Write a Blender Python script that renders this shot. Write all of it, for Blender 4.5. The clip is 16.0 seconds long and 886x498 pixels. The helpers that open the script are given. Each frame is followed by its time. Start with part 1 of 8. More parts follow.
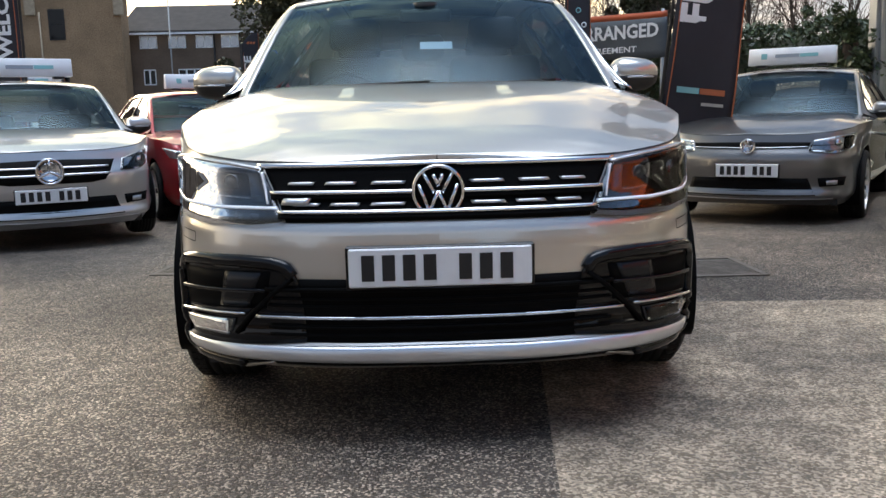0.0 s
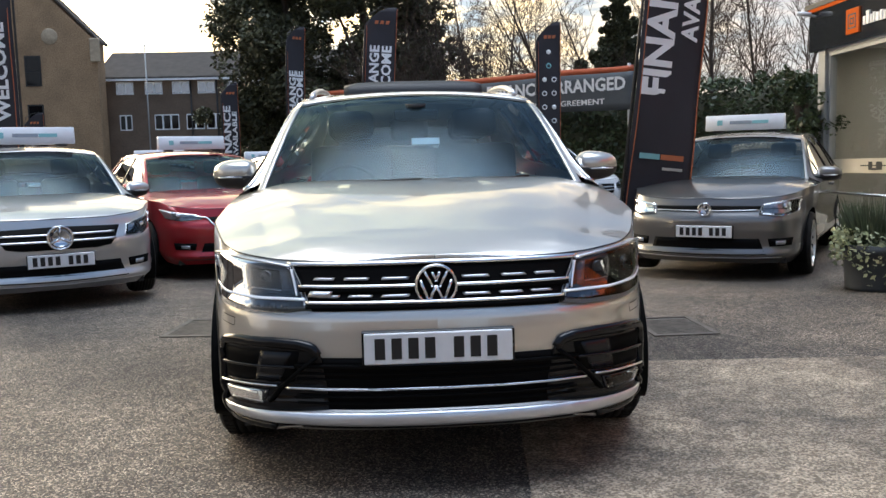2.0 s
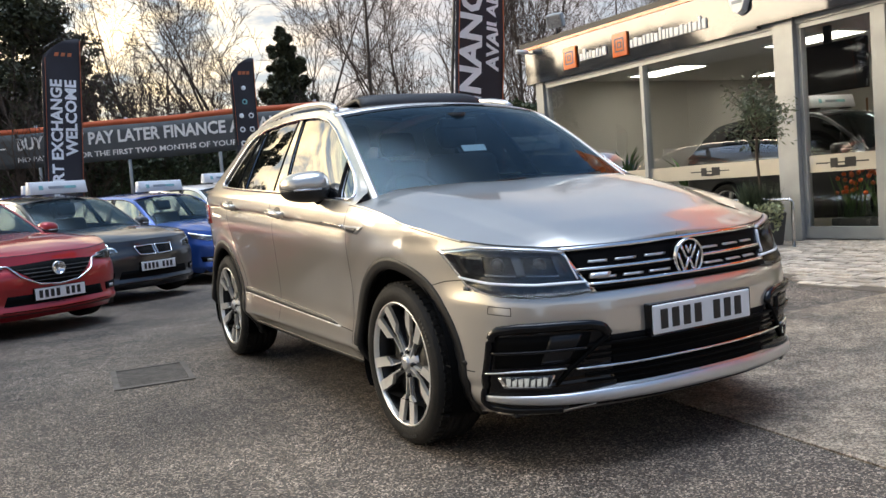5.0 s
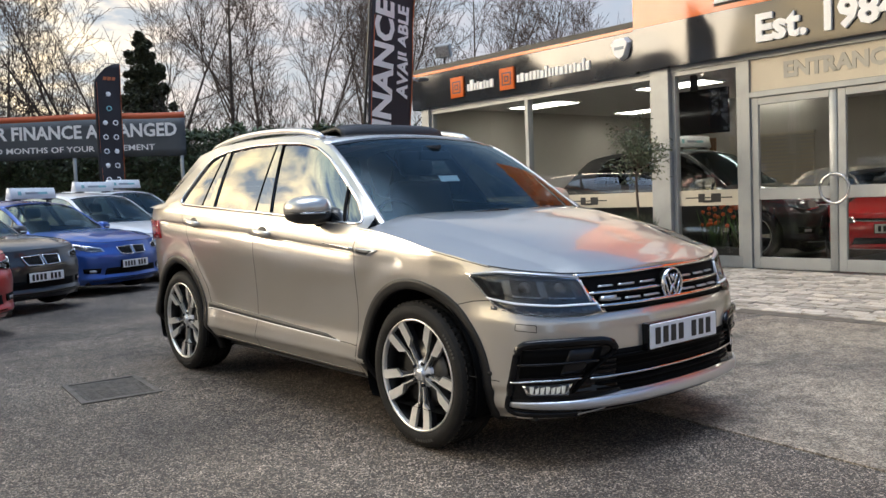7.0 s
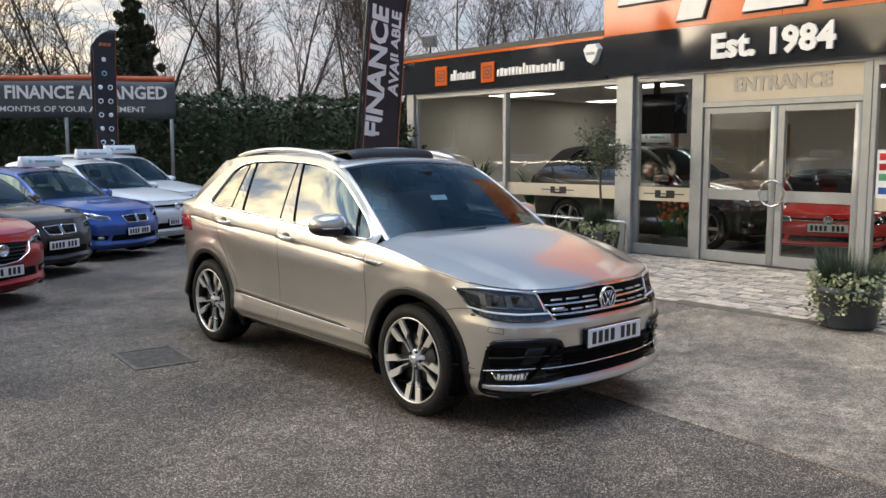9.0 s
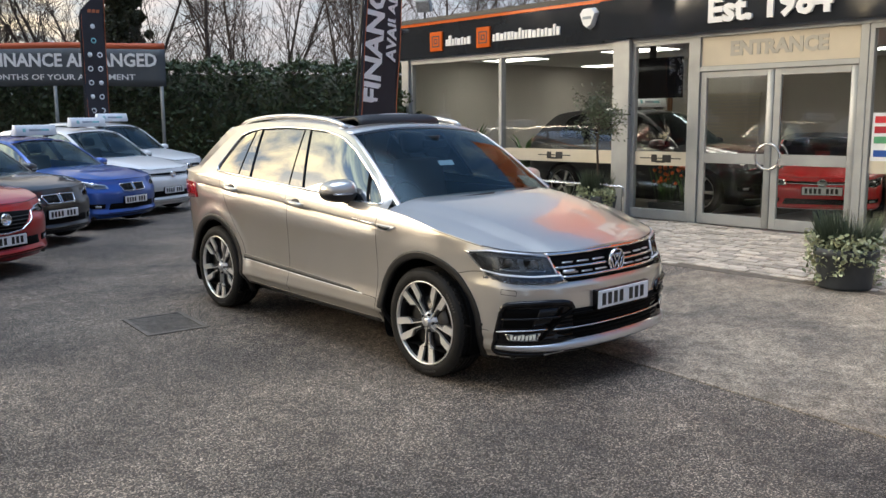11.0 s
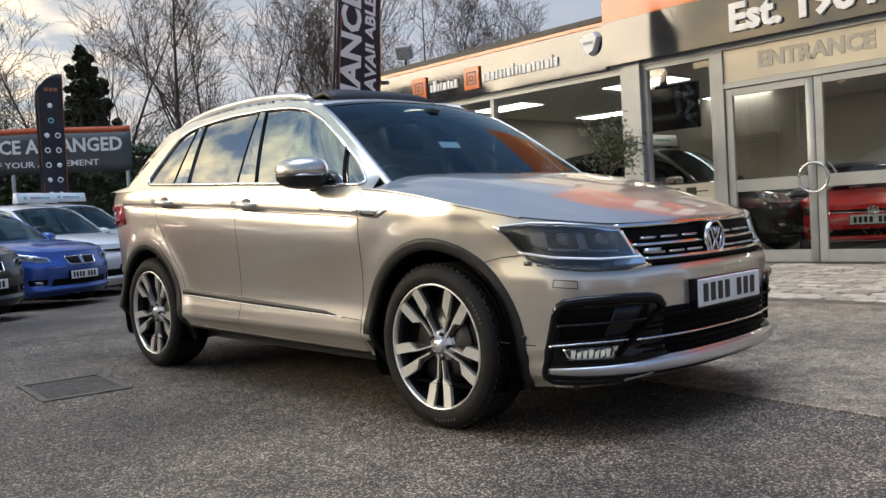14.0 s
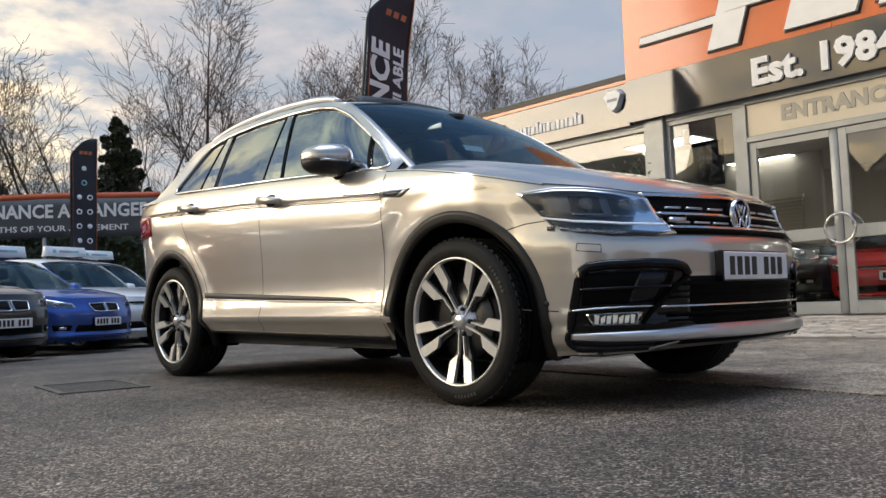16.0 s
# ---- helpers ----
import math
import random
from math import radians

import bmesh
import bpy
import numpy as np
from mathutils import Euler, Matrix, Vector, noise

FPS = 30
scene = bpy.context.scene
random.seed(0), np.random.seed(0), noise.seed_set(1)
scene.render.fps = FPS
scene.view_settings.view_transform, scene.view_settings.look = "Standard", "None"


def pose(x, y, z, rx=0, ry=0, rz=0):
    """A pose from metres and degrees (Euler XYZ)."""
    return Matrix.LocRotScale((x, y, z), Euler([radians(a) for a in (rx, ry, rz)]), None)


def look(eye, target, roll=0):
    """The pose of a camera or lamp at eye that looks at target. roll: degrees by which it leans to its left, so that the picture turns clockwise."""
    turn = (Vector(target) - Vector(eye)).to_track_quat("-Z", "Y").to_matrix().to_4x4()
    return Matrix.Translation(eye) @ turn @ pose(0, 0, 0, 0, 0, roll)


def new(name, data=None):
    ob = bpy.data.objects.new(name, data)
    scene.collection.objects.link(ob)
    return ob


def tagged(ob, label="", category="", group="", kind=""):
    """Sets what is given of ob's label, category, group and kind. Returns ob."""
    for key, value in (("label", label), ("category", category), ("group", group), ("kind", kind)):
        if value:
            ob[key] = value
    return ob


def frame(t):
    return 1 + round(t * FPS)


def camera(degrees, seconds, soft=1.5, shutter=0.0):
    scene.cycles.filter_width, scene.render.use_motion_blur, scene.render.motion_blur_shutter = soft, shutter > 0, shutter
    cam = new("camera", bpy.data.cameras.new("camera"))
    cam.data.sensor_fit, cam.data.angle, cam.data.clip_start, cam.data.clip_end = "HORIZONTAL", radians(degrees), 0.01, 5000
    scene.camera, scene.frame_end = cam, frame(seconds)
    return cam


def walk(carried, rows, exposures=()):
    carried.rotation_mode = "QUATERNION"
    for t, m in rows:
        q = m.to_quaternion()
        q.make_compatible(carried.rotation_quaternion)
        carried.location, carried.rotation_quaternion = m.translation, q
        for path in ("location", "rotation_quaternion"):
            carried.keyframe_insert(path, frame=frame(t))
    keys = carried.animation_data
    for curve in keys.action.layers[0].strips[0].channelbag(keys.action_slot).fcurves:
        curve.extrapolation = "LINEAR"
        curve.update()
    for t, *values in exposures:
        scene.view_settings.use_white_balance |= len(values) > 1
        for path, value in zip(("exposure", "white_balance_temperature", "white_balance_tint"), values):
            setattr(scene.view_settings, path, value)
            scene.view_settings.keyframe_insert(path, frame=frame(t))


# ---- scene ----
cam = camera(54.8, 16.0)
PATH = [
    (0, (-0.058, -2.388, 0.964), (-0.003, -0.413, 0.656), -1.3),
    (0.5, (-0.119, -2.618, 1.143), (-0.005, -0.643, 0.852), -0.7),
    (1, (-0.103, -2.865, 1.212), (0.008, -0.885, 0.956), -0.4),
    (1.5, (-0.095, -2.947, 1.202), (0.001, -0.963, 0.972), -0.6),
    (2, (-0.152, -2.934, 1.205), (-0.033, -0.949, 0.989), -1.4),
    (2.5, (-0.461, -2.926, 1.183), (-0.198, -0.955, 0.964), -2.9),
    (3, (-0.857, -2.898, 1.146), (-0.441, -0.954, 0.925), -3.7),
    (3.5, (-1.28, -2.797, 1.137), (-0.705, -0.892, 0.936), -3.7),
    (4, (-1.741, -2.7, 1.142), (-0.981, -0.858, 0.964), -4.7),
    (4.2, (-1.907, -2.653, 1.121), (-1.111, -0.826, 0.951), -4.6),
    (6.3, (-3.086, -2.12, 1.137), (-1.84, -0.567, 0.957), -3.0),
    (6.5, (-3.161, -2.132, 1.14), (-1.892, -0.596, 0.964), -2.6),
    (7, (-3.352, -2.292, 1.232), (-2.07, -0.764, 1.089), -1.9),
    (7.5, (-3.56, -2.528, 1.401), (-2.295, -0.985, 1.271), -0.7),
    (8, (-3.846, -2.741, 1.532), (-2.552, -1.229, 1.341), 0.0),
    (8.5, (-4.043, -2.973, 1.622), (-2.725, -1.484, 1.414), 0.3),
    (9, (-4.201, -3.128, 1.682), (-2.879, -1.648, 1.439), 0.3),
    (11.5, (-4.367, -3.06, 1.67), (-3.029, -1.609, 1.346), -0.3),
    (12, (-4.156, -2.845, 1.547), (-2.814, -1.397, 1.233), -0.7),
    (12.5, (-3.972, -2.563, 1.411), (-2.62, -1.119, 1.117), -1.2),
    (13, (-3.782, -2.27, 1.289), (-2.415, -0.834, 1.025), -1.6),
    (13.5, (-3.518, -2.003, 1.153), (-2.144, -0.567, 0.927), -2.4),
    (14, (-3.332, -1.768, 0.931), (-1.953, -0.323, 0.837), -2.8),
    (14.5, (-3.226, -1.654, 0.662), (-1.854, -0.202, 0.751), -2.2),
    (15, (-3.275, -1.687, 0.535), (-1.909, -0.233, 0.669), -1.8),
    (15.5, (-3.31, -1.725, 0.479), (-1.954, -0.26, 0.6), -1.9),
    (16, (-3.331, -1.744, 0.454), (-1.986, -0.268, 0.566), -1.8),
]
walk(cam, [(t, look(eye, target, roll)) for t, eye, target, roll in PATH], [(0.0, 0.72, 6450, 10), (3.0, 0.76, 6450, 10), (5.0, 0.72, 6350, 10), (9.0, 0.56, 6200, 10), (13.0, 0.62, 6200, 10), (14.5, 0.36, 6200, 10), (16.0, 0.30, 6200, 10)])

# ---- world and light ----
SUN_AZ = 42.0      # degrees from +y towards -x: where the low sun stands
world = bpy.data.worlds.new("sky")
scene.world = world
world.use_nodes = True


def build_sky():
    nt = world.node_tree
    nt.nodes.clear()
    N = nt.nodes.new
    out, bg = N("ShaderNodeOutputWorld"), N("ShaderNodeBackground")
    sky = N("ShaderNodeTexSky")
    sky.sky_type, sky.sun_disc = "NISHITA", False
    sky.sun_elevation, sky.sun_rotation = radians(9), radians(-SUN_AZ)
    sky.altitude, sky.dust_density, sky.air_density = 30, 2.0, 1.0
    geo = N("ShaderNodeTexCoord")
    sep = N("ShaderNodeSeparateXYZ")
    nt.links.new(geo.outputs["Generated"], sep.inputs[0])
    # cloud deck: noise over the direction divided by its height, as clouds on a flat layer show
    add = N("ShaderNodeMath"); add.operation = "ADD"; add.inputs[1].default_value = 0.22
    mx = N("ShaderNodeMath"); mx.operation = "MAXIMUM"; mx.inputs[1].default_value = 0.0
    nt.links.new(sep.outputs["Z"], mx.inputs[0]); nt.links.new(mx.outputs[0], add.inputs[0])
    dx = N("ShaderNodeMath"); dx.operation = "DIVIDE"
    dy = N("ShaderNodeMath"); dy.operation = "DIVIDE"
    nt.links.new(sep.outputs["X"], dx.inputs[0]); nt.links.new(add.outputs[0], dx.inputs[1])
    nt.links.new(sep.outputs["Y"], dy.inputs[0]); nt.links.new(add.outputs[0], dy.inputs[1])
    com = N("ShaderNodeCombineXYZ")
    nt.links.new(dx.outputs[0], com.inputs[0]); nt.links.new(dy.outputs[0], com.inputs[1])
    noi = N("ShaderNodeTexNoise"); noi.inputs["Scale"].default_value = 6.0; noi.inputs["Detail"].default_value = 6; noi.inputs["Roughness"].default_value = 0.55
    nt.links.new(com.outputs[0], noi.inputs["Vector"])
    ramp = N("ShaderNodeValToRGB")
    ramp.color_ramp.elements[0].position, ramp.color_ramp.elements[1].position = 0.39, 0.63
    nt.links.new(noi.outputs["Fac"], ramp.inputs[0])
    # cloud colour: gold towards the low sun, grey away from it, and lighter overhead
    dot = N("ShaderNodeVectorMath"); dot.operation = "DOT_PRODUCT"
    dot.inputs[1].default_value = (-math.sin(radians(SUN_AZ)), math.cos(radians(SUN_AZ)), 0.0)
    nt.links.new(geo.outputs["Generated"], dot.inputs[0])
    warm = N("ShaderNodeValToRGB")
    r = warm.color_ramp
    r.elements[0].position, r.elements[0].color = 0.0, (0.37, 0.42, 0.50, 1)
    r.elements[1].position, r.elements[1].color = 1.0, (5.4, 3.9, 2.1, 1)
    for at, col in ((0.50, (0.44, 0.45, 0.50, 1)), (0.70, (0.72, 0.64, 0.59, 1)), (0.88, (2.9, 2.2, 1.15, 1))):
        e = r.elements.new(at); e.color = col
    half = N("ShaderNodeMath"); half.operation = "MULTIPLY_ADD"; half.inputs[1].default_value = 0.5; half.inputs[2].default_value = 0.5
    nt.links.new(dot.outputs["Value"], half.inputs[0]); nt.links.new(half.outputs[0], warm.inputs[0])
    scale = N("ShaderNodeVectorMath"); scale.operation = "SCALE"; scale.inputs["Scale"].default_value = SKY
    nt.links.new(sky.outputs[0], scale.inputs[0])
    gap = N("ShaderNodeMix"); gap.data_type = "RGBA"; gap.inputs["Factor"].default_value = 0.72
    clear = N("ShaderNodeValToRGB")
    q = clear.color_ramp
    q.elements[0].position, q.elements[0].color = 0.0, (0.33, 0.44, 0.62, 1)
    q.elements[1].position, q.elements[1].color = 1.0, (3.0, 2.5, 1.7, 1)
    for at, col in ((0.72, (0.54, 0.54, 0.56, 1)), (0.88, (0.50, 0.61, 0.72, 1)), (0.92, (0.80, 0.86, 0.88, 1)), (0.95, (2.6, 2.2, 1.6, 1))):
        e = q.elements.new(at); e.color = col
    nt.links.new(half.outputs[0], clear.inputs[0])
    nt.links.new(clear.outputs[0], gap.inputs["B"])
    nt.links.new(scale.outputs[0], gap.inputs["A"])
    mix = N("ShaderNodeMix"); mix.data_type = "RGBA"
    nt.links.new(ramp.outputs[0], mix.inputs["Factor"])
    nt.links.new(gap.outputs["Result"], mix.inputs["A"]); nt.links.new(warm.outputs[0], mix.inputs["B"])
    # unseen sky overhead is boosted up to ZENITH times, to light the ground
    rise = N("ShaderNodeMapRange"); rise.interpolation_type = "SMOOTHSTEP"
    rise.inputs["From Min"].default_value, rise.inputs["From Max"].default_value = 0.86, 1.0
    rise.inputs["To Min"].default_value, rise.inputs["To Max"].default_value = CLOUD, CLOUD * ZENITH
    nt.links.new(sep.outputs["Z"], rise.inputs["Value"])
    nt.links.new(rise.outputs[0], bg.inputs["Strength"])
    # the sky cools with height; a darker mid-height band is added to dim bonnet reflections
    cool = N("ShaderNodeValToRGB")
    q = cool.color_ramp
    q.elements[0].position, q.elements[0].color = 0.36, (1, 1, 1, 1)
    q.elements[1].position, q.elements[1].color = 0.96, (0.93, 0.99, 1.03, 1)
    e = q.elements.new(0.56); e.color = (0.36, 0.53, 0.78, 1)
    e = q.elements.new(0.80); e.color = (0.38, 0.55, 0.78, 1)
    nt.links.new(sep.outputs["Z"], cool.inputs[0])
    tint = N("ShaderNodeMix"); tint.data_type, tint.blend_type = "RGBA", "MULTIPLY"; tint.inputs["Factor"].default_value = 1.0
    nt.links.new(mix.outputs["Result"], tint.inputs["A"]); nt.links.new(cool.outputs[0], tint.inputs["B"])
    nt.links.new(tint.outputs["Result"], bg.inputs["Color"]); nt.links.new(bg.outputs[0], out.inputs["Surface"])


SKY, CLOUD, ZENITH = 0.12, 0.92, 10.5
build_sky()
sun = new("sun", bpy.data.lights.new("sun", "SUN"))
sun.data.energy, sun.data.angle, sun.data.color = 1.75, radians(34), (1.0, 0.85, 0.66)
_a = radians(SUN_AZ)
sun.matrix_world = look((0, 0, 0), (math.sin(_a), -math.cos(_a), -math.tan(radians(13))))

# ---- small helpers ----


def linked(mesh_data, name, material, parent=None, label="", smooth=True):
    ob = new(name, mesh_data)
    if material is not None and not mesh_data.materials:
        mesh_data.materials.append(material)
    if smooth:
        mesh_data.shade_smooth()
    if parent is not None:
        ob.parent = parent
    if label:
        ob["label"] = label
    return ob


def raw(verts, faces):
    me = bpy.data.meshes.new("m")
    me.from_pydata([tuple(v) for v in verts], [], [tuple(f) for f in faces])
    me.validate()
    return me


def part(name, shape, material, parent=None, label="", smooth=True, sharp=None):
    """One mesh object. shape: a bmesh, or (verts, faces)."""
    if isinstance(shape, tuple) and not sharp:
        me = raw(*shape)
        me.polygons.foreach_set("use_smooth", [smooth] * len(me.polygons))
        me.name = name
        return linked(me, name, material, parent, label, False)
    if isinstance(shape, tuple):
        bm = bmesh.new()
        vs = [bm.verts.new(tuple(v)) for v in shape[0]]
        for f in shape[1]:
            try:
                bm.faces.new([vs[i] for i in f])
            except ValueError:
                pass
    else:
        bm = shape
    if sharp:
        bmesh.ops.recalc_face_normals(bm, faces=bm.faces)
    me = bpy.data.meshes.new(name)
    if sharp:
        for e in bm.edges:
            if len(e.link_faces) == 2 and e.calc_face_angle(0) > radians(sharp):
                e.smooth = False
    for f in bm.faces:
        f.smooth = smooth
    bm.to_mesh(me)
    bm.free()
    return linked(me, name, material, parent, label, False)


def thing(name, m, label, category, group="", kind=""):
    ob = new(name)
    ob.empty_display_size = 0.1
    ob.matrix_world = m
    return tagged(ob, label, category, group, kind)


def box_bm(x0, y0, z0, x1, y1, z1, bevel=0.0, bm=None, seg=1):
    bm = bm or bmesh.new()
    r = bmesh.ops.create_cube(bm, size=1.0, matrix=Matrix.Translation(((x0 + x1) / 2, (y0 + y1) / 2, (z0 + z1) / 2)) @ Matrix.Diagonal((x1 - x0, y1 - y0, z1 - z0, 1)))
    if bevel:
        es = list({e for v in r["verts"] for e in v.link_edges})
        bmesh.ops.bevel(bm, geom=es, offset=bevel, segments=seg, affect="EDGES", profile=0.5)
    return bm


def box(name, lo, hi, material, parent=None, label="", bevel=0.0, seg=1):
    return part(name, box_bm(*lo, *hi, bevel=bevel, seg=seg), material, parent, label, smooth=False)


def tube(points, radius, sides=8, closed=False, caps=True, squash=None):
    """Verts and faces of a tube along points; radius: a number or one per point."""
    pts = [Vector(p) for p in points]
    n = len(pts)
    rad = radius if isinstance(radius, (list, tuple)) else [radius] * n
    verts, faces = [], []
    up = Vector((0, 0, 1))
    for i, p in enumerate(pts):
        a = pts[(i - 1) % n] if (closed or i > 0) else p
        b = pts[(i + 1) % n] if (closed or i < n - 1) else p
        d = (b - a).normalized()
        ref = up if abs(d.z) < 0.95 else Vector((1, 0, 0))
        u = d.cross(ref).normalized()
        v = u.cross(d).normalized()
        for k in range(sides):
            c = 2 * math.pi * k / sides
            verts.append(p + (u * math.cos(c) * (squash[0] if squash else 1) + v * math.sin(c) * (squash[1] if squash else 1)) * rad[i])
    for i in range(n if closed else n - 1):
        for k in range(sides):
            j = (i + 1) % n
            faces.append((i * sides + k, i * sides + (k + 1) % sides, j * sides + (k + 1) % sides, j * sides + k))
    if caps and not closed:
        faces.append(tuple(range(sides))[::-1])
        faces.append(tuple((n - 1) * sides + k for k in range(sides)))
    return verts, faces


def lathe(profile, axis="z", sides=32, closed=False):
    """profile: (radius, height) pairs turned round an axis."""
    verts, faces = [], []
    n = len(profile)
    for k in range(sides):
        c, s = math.cos(2 * math.pi * k / sides), math.sin(2 * math.pi * k / sides)
        for r, h in profile:
            verts.append((r * c, r * s, h) if axis == "z" else (h, r * c, r * s))
    for k in range(sides):
        j = (k + 1) % sides
        for i in range(n if closed else n - 1):
            a = (i + 1) % n
            faces.append((k * n + i, j * n + i, j * n + a, k * n + a))
    return verts, faces


def joined(*shapes):
    verts, faces = [], []
    for v, f in shapes:
        o = len(verts)
        verts += list(v)
        faces += [tuple(i + o for i in g) for g in f]
    return verts, faces


def moved(shape, m):
    return [m @ Vector(v) for v in shape[0]], shape[1]


def grid_faces(rows, cols, wrap=False):
    out = []
    for r in range(rows - 1):
        for c in range(cols if wrap else cols - 1):
            d = (c + 1) % cols
            out.append((r * cols + c, r * cols + d, (r + 1) * cols + d, (r + 1) * cols + c))
    return out


def slab(front, back, rows, cols):
    """A closed shell from two equal grids of points."""
    n = rows * cols
    faces = grid_faces(rows, cols) + [tuple(i + n for i in f[::-1]) for f in grid_faces(rows, cols)]
    rim = [r * cols for r in range(rows)] + [(rows - 1) * cols + c for c in range(1, cols)] + [r * cols + cols - 1 for r in range(rows - 2, -1, -1)] + list(range(cols - 2, 0, -1))
    for a, b in zip(rim, rim[1:] + rim[:1]):
        faces.append((a, b, b + n, a + n))
    return list(front) + list(back), faces


def text_shape(words, size, depth=0.004, bold=0.0, align="CENTER", spacing=1.0):
    """Letters in the x-y plane facing +z, from the built-in font."""
    cu = bpy.data.curves.new("t", "FONT")
    cu.body, cu.size, cu.extrude, cu.offset = words, size, depth, bold * size
    cu.align_x, cu.align_y, cu.space_character, cu.resolution_u = align, "CENTER", spacing, 2
    ob = bpy.data.objects.new("t", cu)
    scene.collection.objects.link(ob)
    dg = bpy.context.evaluated_depsgraph_get()
    me = bpy.data.meshes.new_from_object(ob.evaluated_get(dg))
    shape = ([v.co.copy() for v in me.vertices], [tuple(p.vertices) for p in me.polygons])
    bpy.data.objects.remove(ob)
    bpy.data.curves.remove(cu)
    bpy.data.meshes.remove(me)
    return shape


def pieces(shape):
    """The separate pieces of a shape, each as (verts, faces)."""
    verts, faces = shape
    root = list(range(len(verts)))

    def find(i):
        while root[i] != i:
            root[i] = root[root[i]]
            i = root[i]
        return i

    for f in faces:
        for i in f[1:]:
            root[find(i)] = find(f[0])
    groups = {}
    for f in faces:
        groups.setdefault(find(f[0]), []).append(f)
    out = []
    for fs in groups.values():
        keep = sorted({i for f in fs for i in f})
        at = {k: n for n, k in enumerate(keep)}
        out.append(([verts[k] for k in keep], [tuple(at[i] for i in f) for f in fs]))
    return out


def letters(name, words, size, material, parent, m, depth=0.004, bold=0.015, align="CENTER", spacing=1.0, width=None, warp=None):
    """Raised lettering: each letter is a part of its own."""
    shape = text_shape(words, size, depth, bold, align, spacing)
    if width:
        xs = [v[0] for v in shape[0]]
        m = m @ Matrix.Diagonal((width / (max(xs) - min(xs)), 1, 1, 1))
    verts, faces = moved(shape, m)
    if warp:
        verts = warp(verts)
    for piece in pieces((verts, faces)):
        part("letter", piece, material, parent, smooth=False)


# ---- materials ----


def mat(name, color, rough=0.5, metal=0.0, vary=0.12, scale=6.0, fine=0.0, bump=0.0, bump_scale=80.0, coat=0.0, spec=0.5, per_object=0.0, per_island=0.0, fine_scale=None, rough_vary=0.0, emit=None, strength=0.0, stretch=None):
    m = bpy.data.materials.new(name)
    m.use_nodes = True
    nt = m.node_tree
    N, L = nt.nodes.new, nt.links.new
    p = nt.nodes["Principled BSDF"]
    p.inputs["Base Color"].default_value = (*color, 1)
    p.inputs["Roughness"].default_value, p.inputs["Metallic"].default_value = rough, metal
    p.inputs["Coat Weight"].default_value, p.inputs["Coat Roughness"].default_value = coat, 0.03
    p.inputs["Specular IOR Level"].default_value = spec
    tc = N("ShaderNodeTexCoord")
    src = tc.outputs["Object"]
    if stretch:
        mp = N("ShaderNodeMapping")
        mp.inputs["Scale"].default_value = stretch
        L(src, mp.inputs[0])
        src = mp.outputs[0]
    last = None
    if vary or fine or per_object or per_island:
        val = None

        def noise_val(sc, amount, detail):
            n = N("ShaderNodeTexNoise")
            n.inputs["Scale"].default_value, n.inputs["Detail"].default_value = sc, detail
            L(src, n.inputs["Vector"])
            mr = N("ShaderNodeMapRange")
            mr.inputs["From Min"].default_value, mr.inputs["From Max"].default_value = 0.3, 0.7
            mr.inputs["To Min"].default_value, mr.inputs["To Max"].default_value = 1 - amount, 1 + amount
            L(n.outputs["Fac"], mr.inputs["Value"])
            return mr.outputs[0]

        outs = []
        if vary:
            outs.append(noise_val(scale, vary, 4))
        if fine:
            outs.append(noise_val(fine_scale or bump_scale, fine, 3))
        for amount, node, sock in ((per_object, "ShaderNodeObjectInfo", "Random"), (per_island, "ShaderNodeNewGeometry", "Random Per Island")):
            if amount:
                g = N(node)
                mr = N("ShaderNodeMapRange")
                mr.inputs["To Min"].default_value, mr.inputs["To Max"].default_value = 1 - amount, 1 + amount
                L(g.outputs[sock], mr.inputs["Value"])
                outs.append(mr.outputs[0])
        val = outs[0]
        for o in outs[1:]:
            mu = N("ShaderNodeMath"); mu.operation = "MULTIPLY"
            L(val, mu.inputs[0]); L(o, mu.inputs[1])
            val = mu.outputs[0]
        sc = N("ShaderNodeVectorMath"); sc.operation = "SCALE"
        sc.inputs[0].default_value = color
        L(val, sc.inputs["Scale"])
        L(sc.outputs[0], p.inputs["Base Color"])
    if rough_vary:
        n = N("ShaderNodeTexNoise"); n.inputs["Scale"].default_value = scale * 1.7; n.inputs["Detail"].default_value = 5
        L(src, n.inputs["Vector"])
        mr = N("ShaderNodeMapRange")
        mr.inputs["From Min"].default_value, mr.inputs["From Max"].default_value = 0.3, 0.7
        mr.inputs["To Min"].default_value, mr.inputs["To Max"].default_value = max(0.02, rough - rough_vary), min(1, rough + rough_vary)
        L(n.outputs["Fac"], mr.inputs["Value"]); L(mr.outputs[0], p.inputs["Roughness"])
    if bump:
        n = N("ShaderNodeTexNoise"); n.inputs["Scale"].default_value = bump_scale; n.inputs["Detail"].default_value = 3
        L(src, n.inputs["Vector"])
        b = N("ShaderNodeBump"); b.inputs["Strength"].default_value, b.inputs["Distance"].default_value = bump, 0.01
        L(n.outputs["Fac"], b.inputs["Height"]); L(b.outputs[0], p.inputs["Normal"])
    if emit:
        p.inputs["Emission Color"].default_value, p.inputs["Emission Strength"].default_value = (*emit, 1), strength
    return m


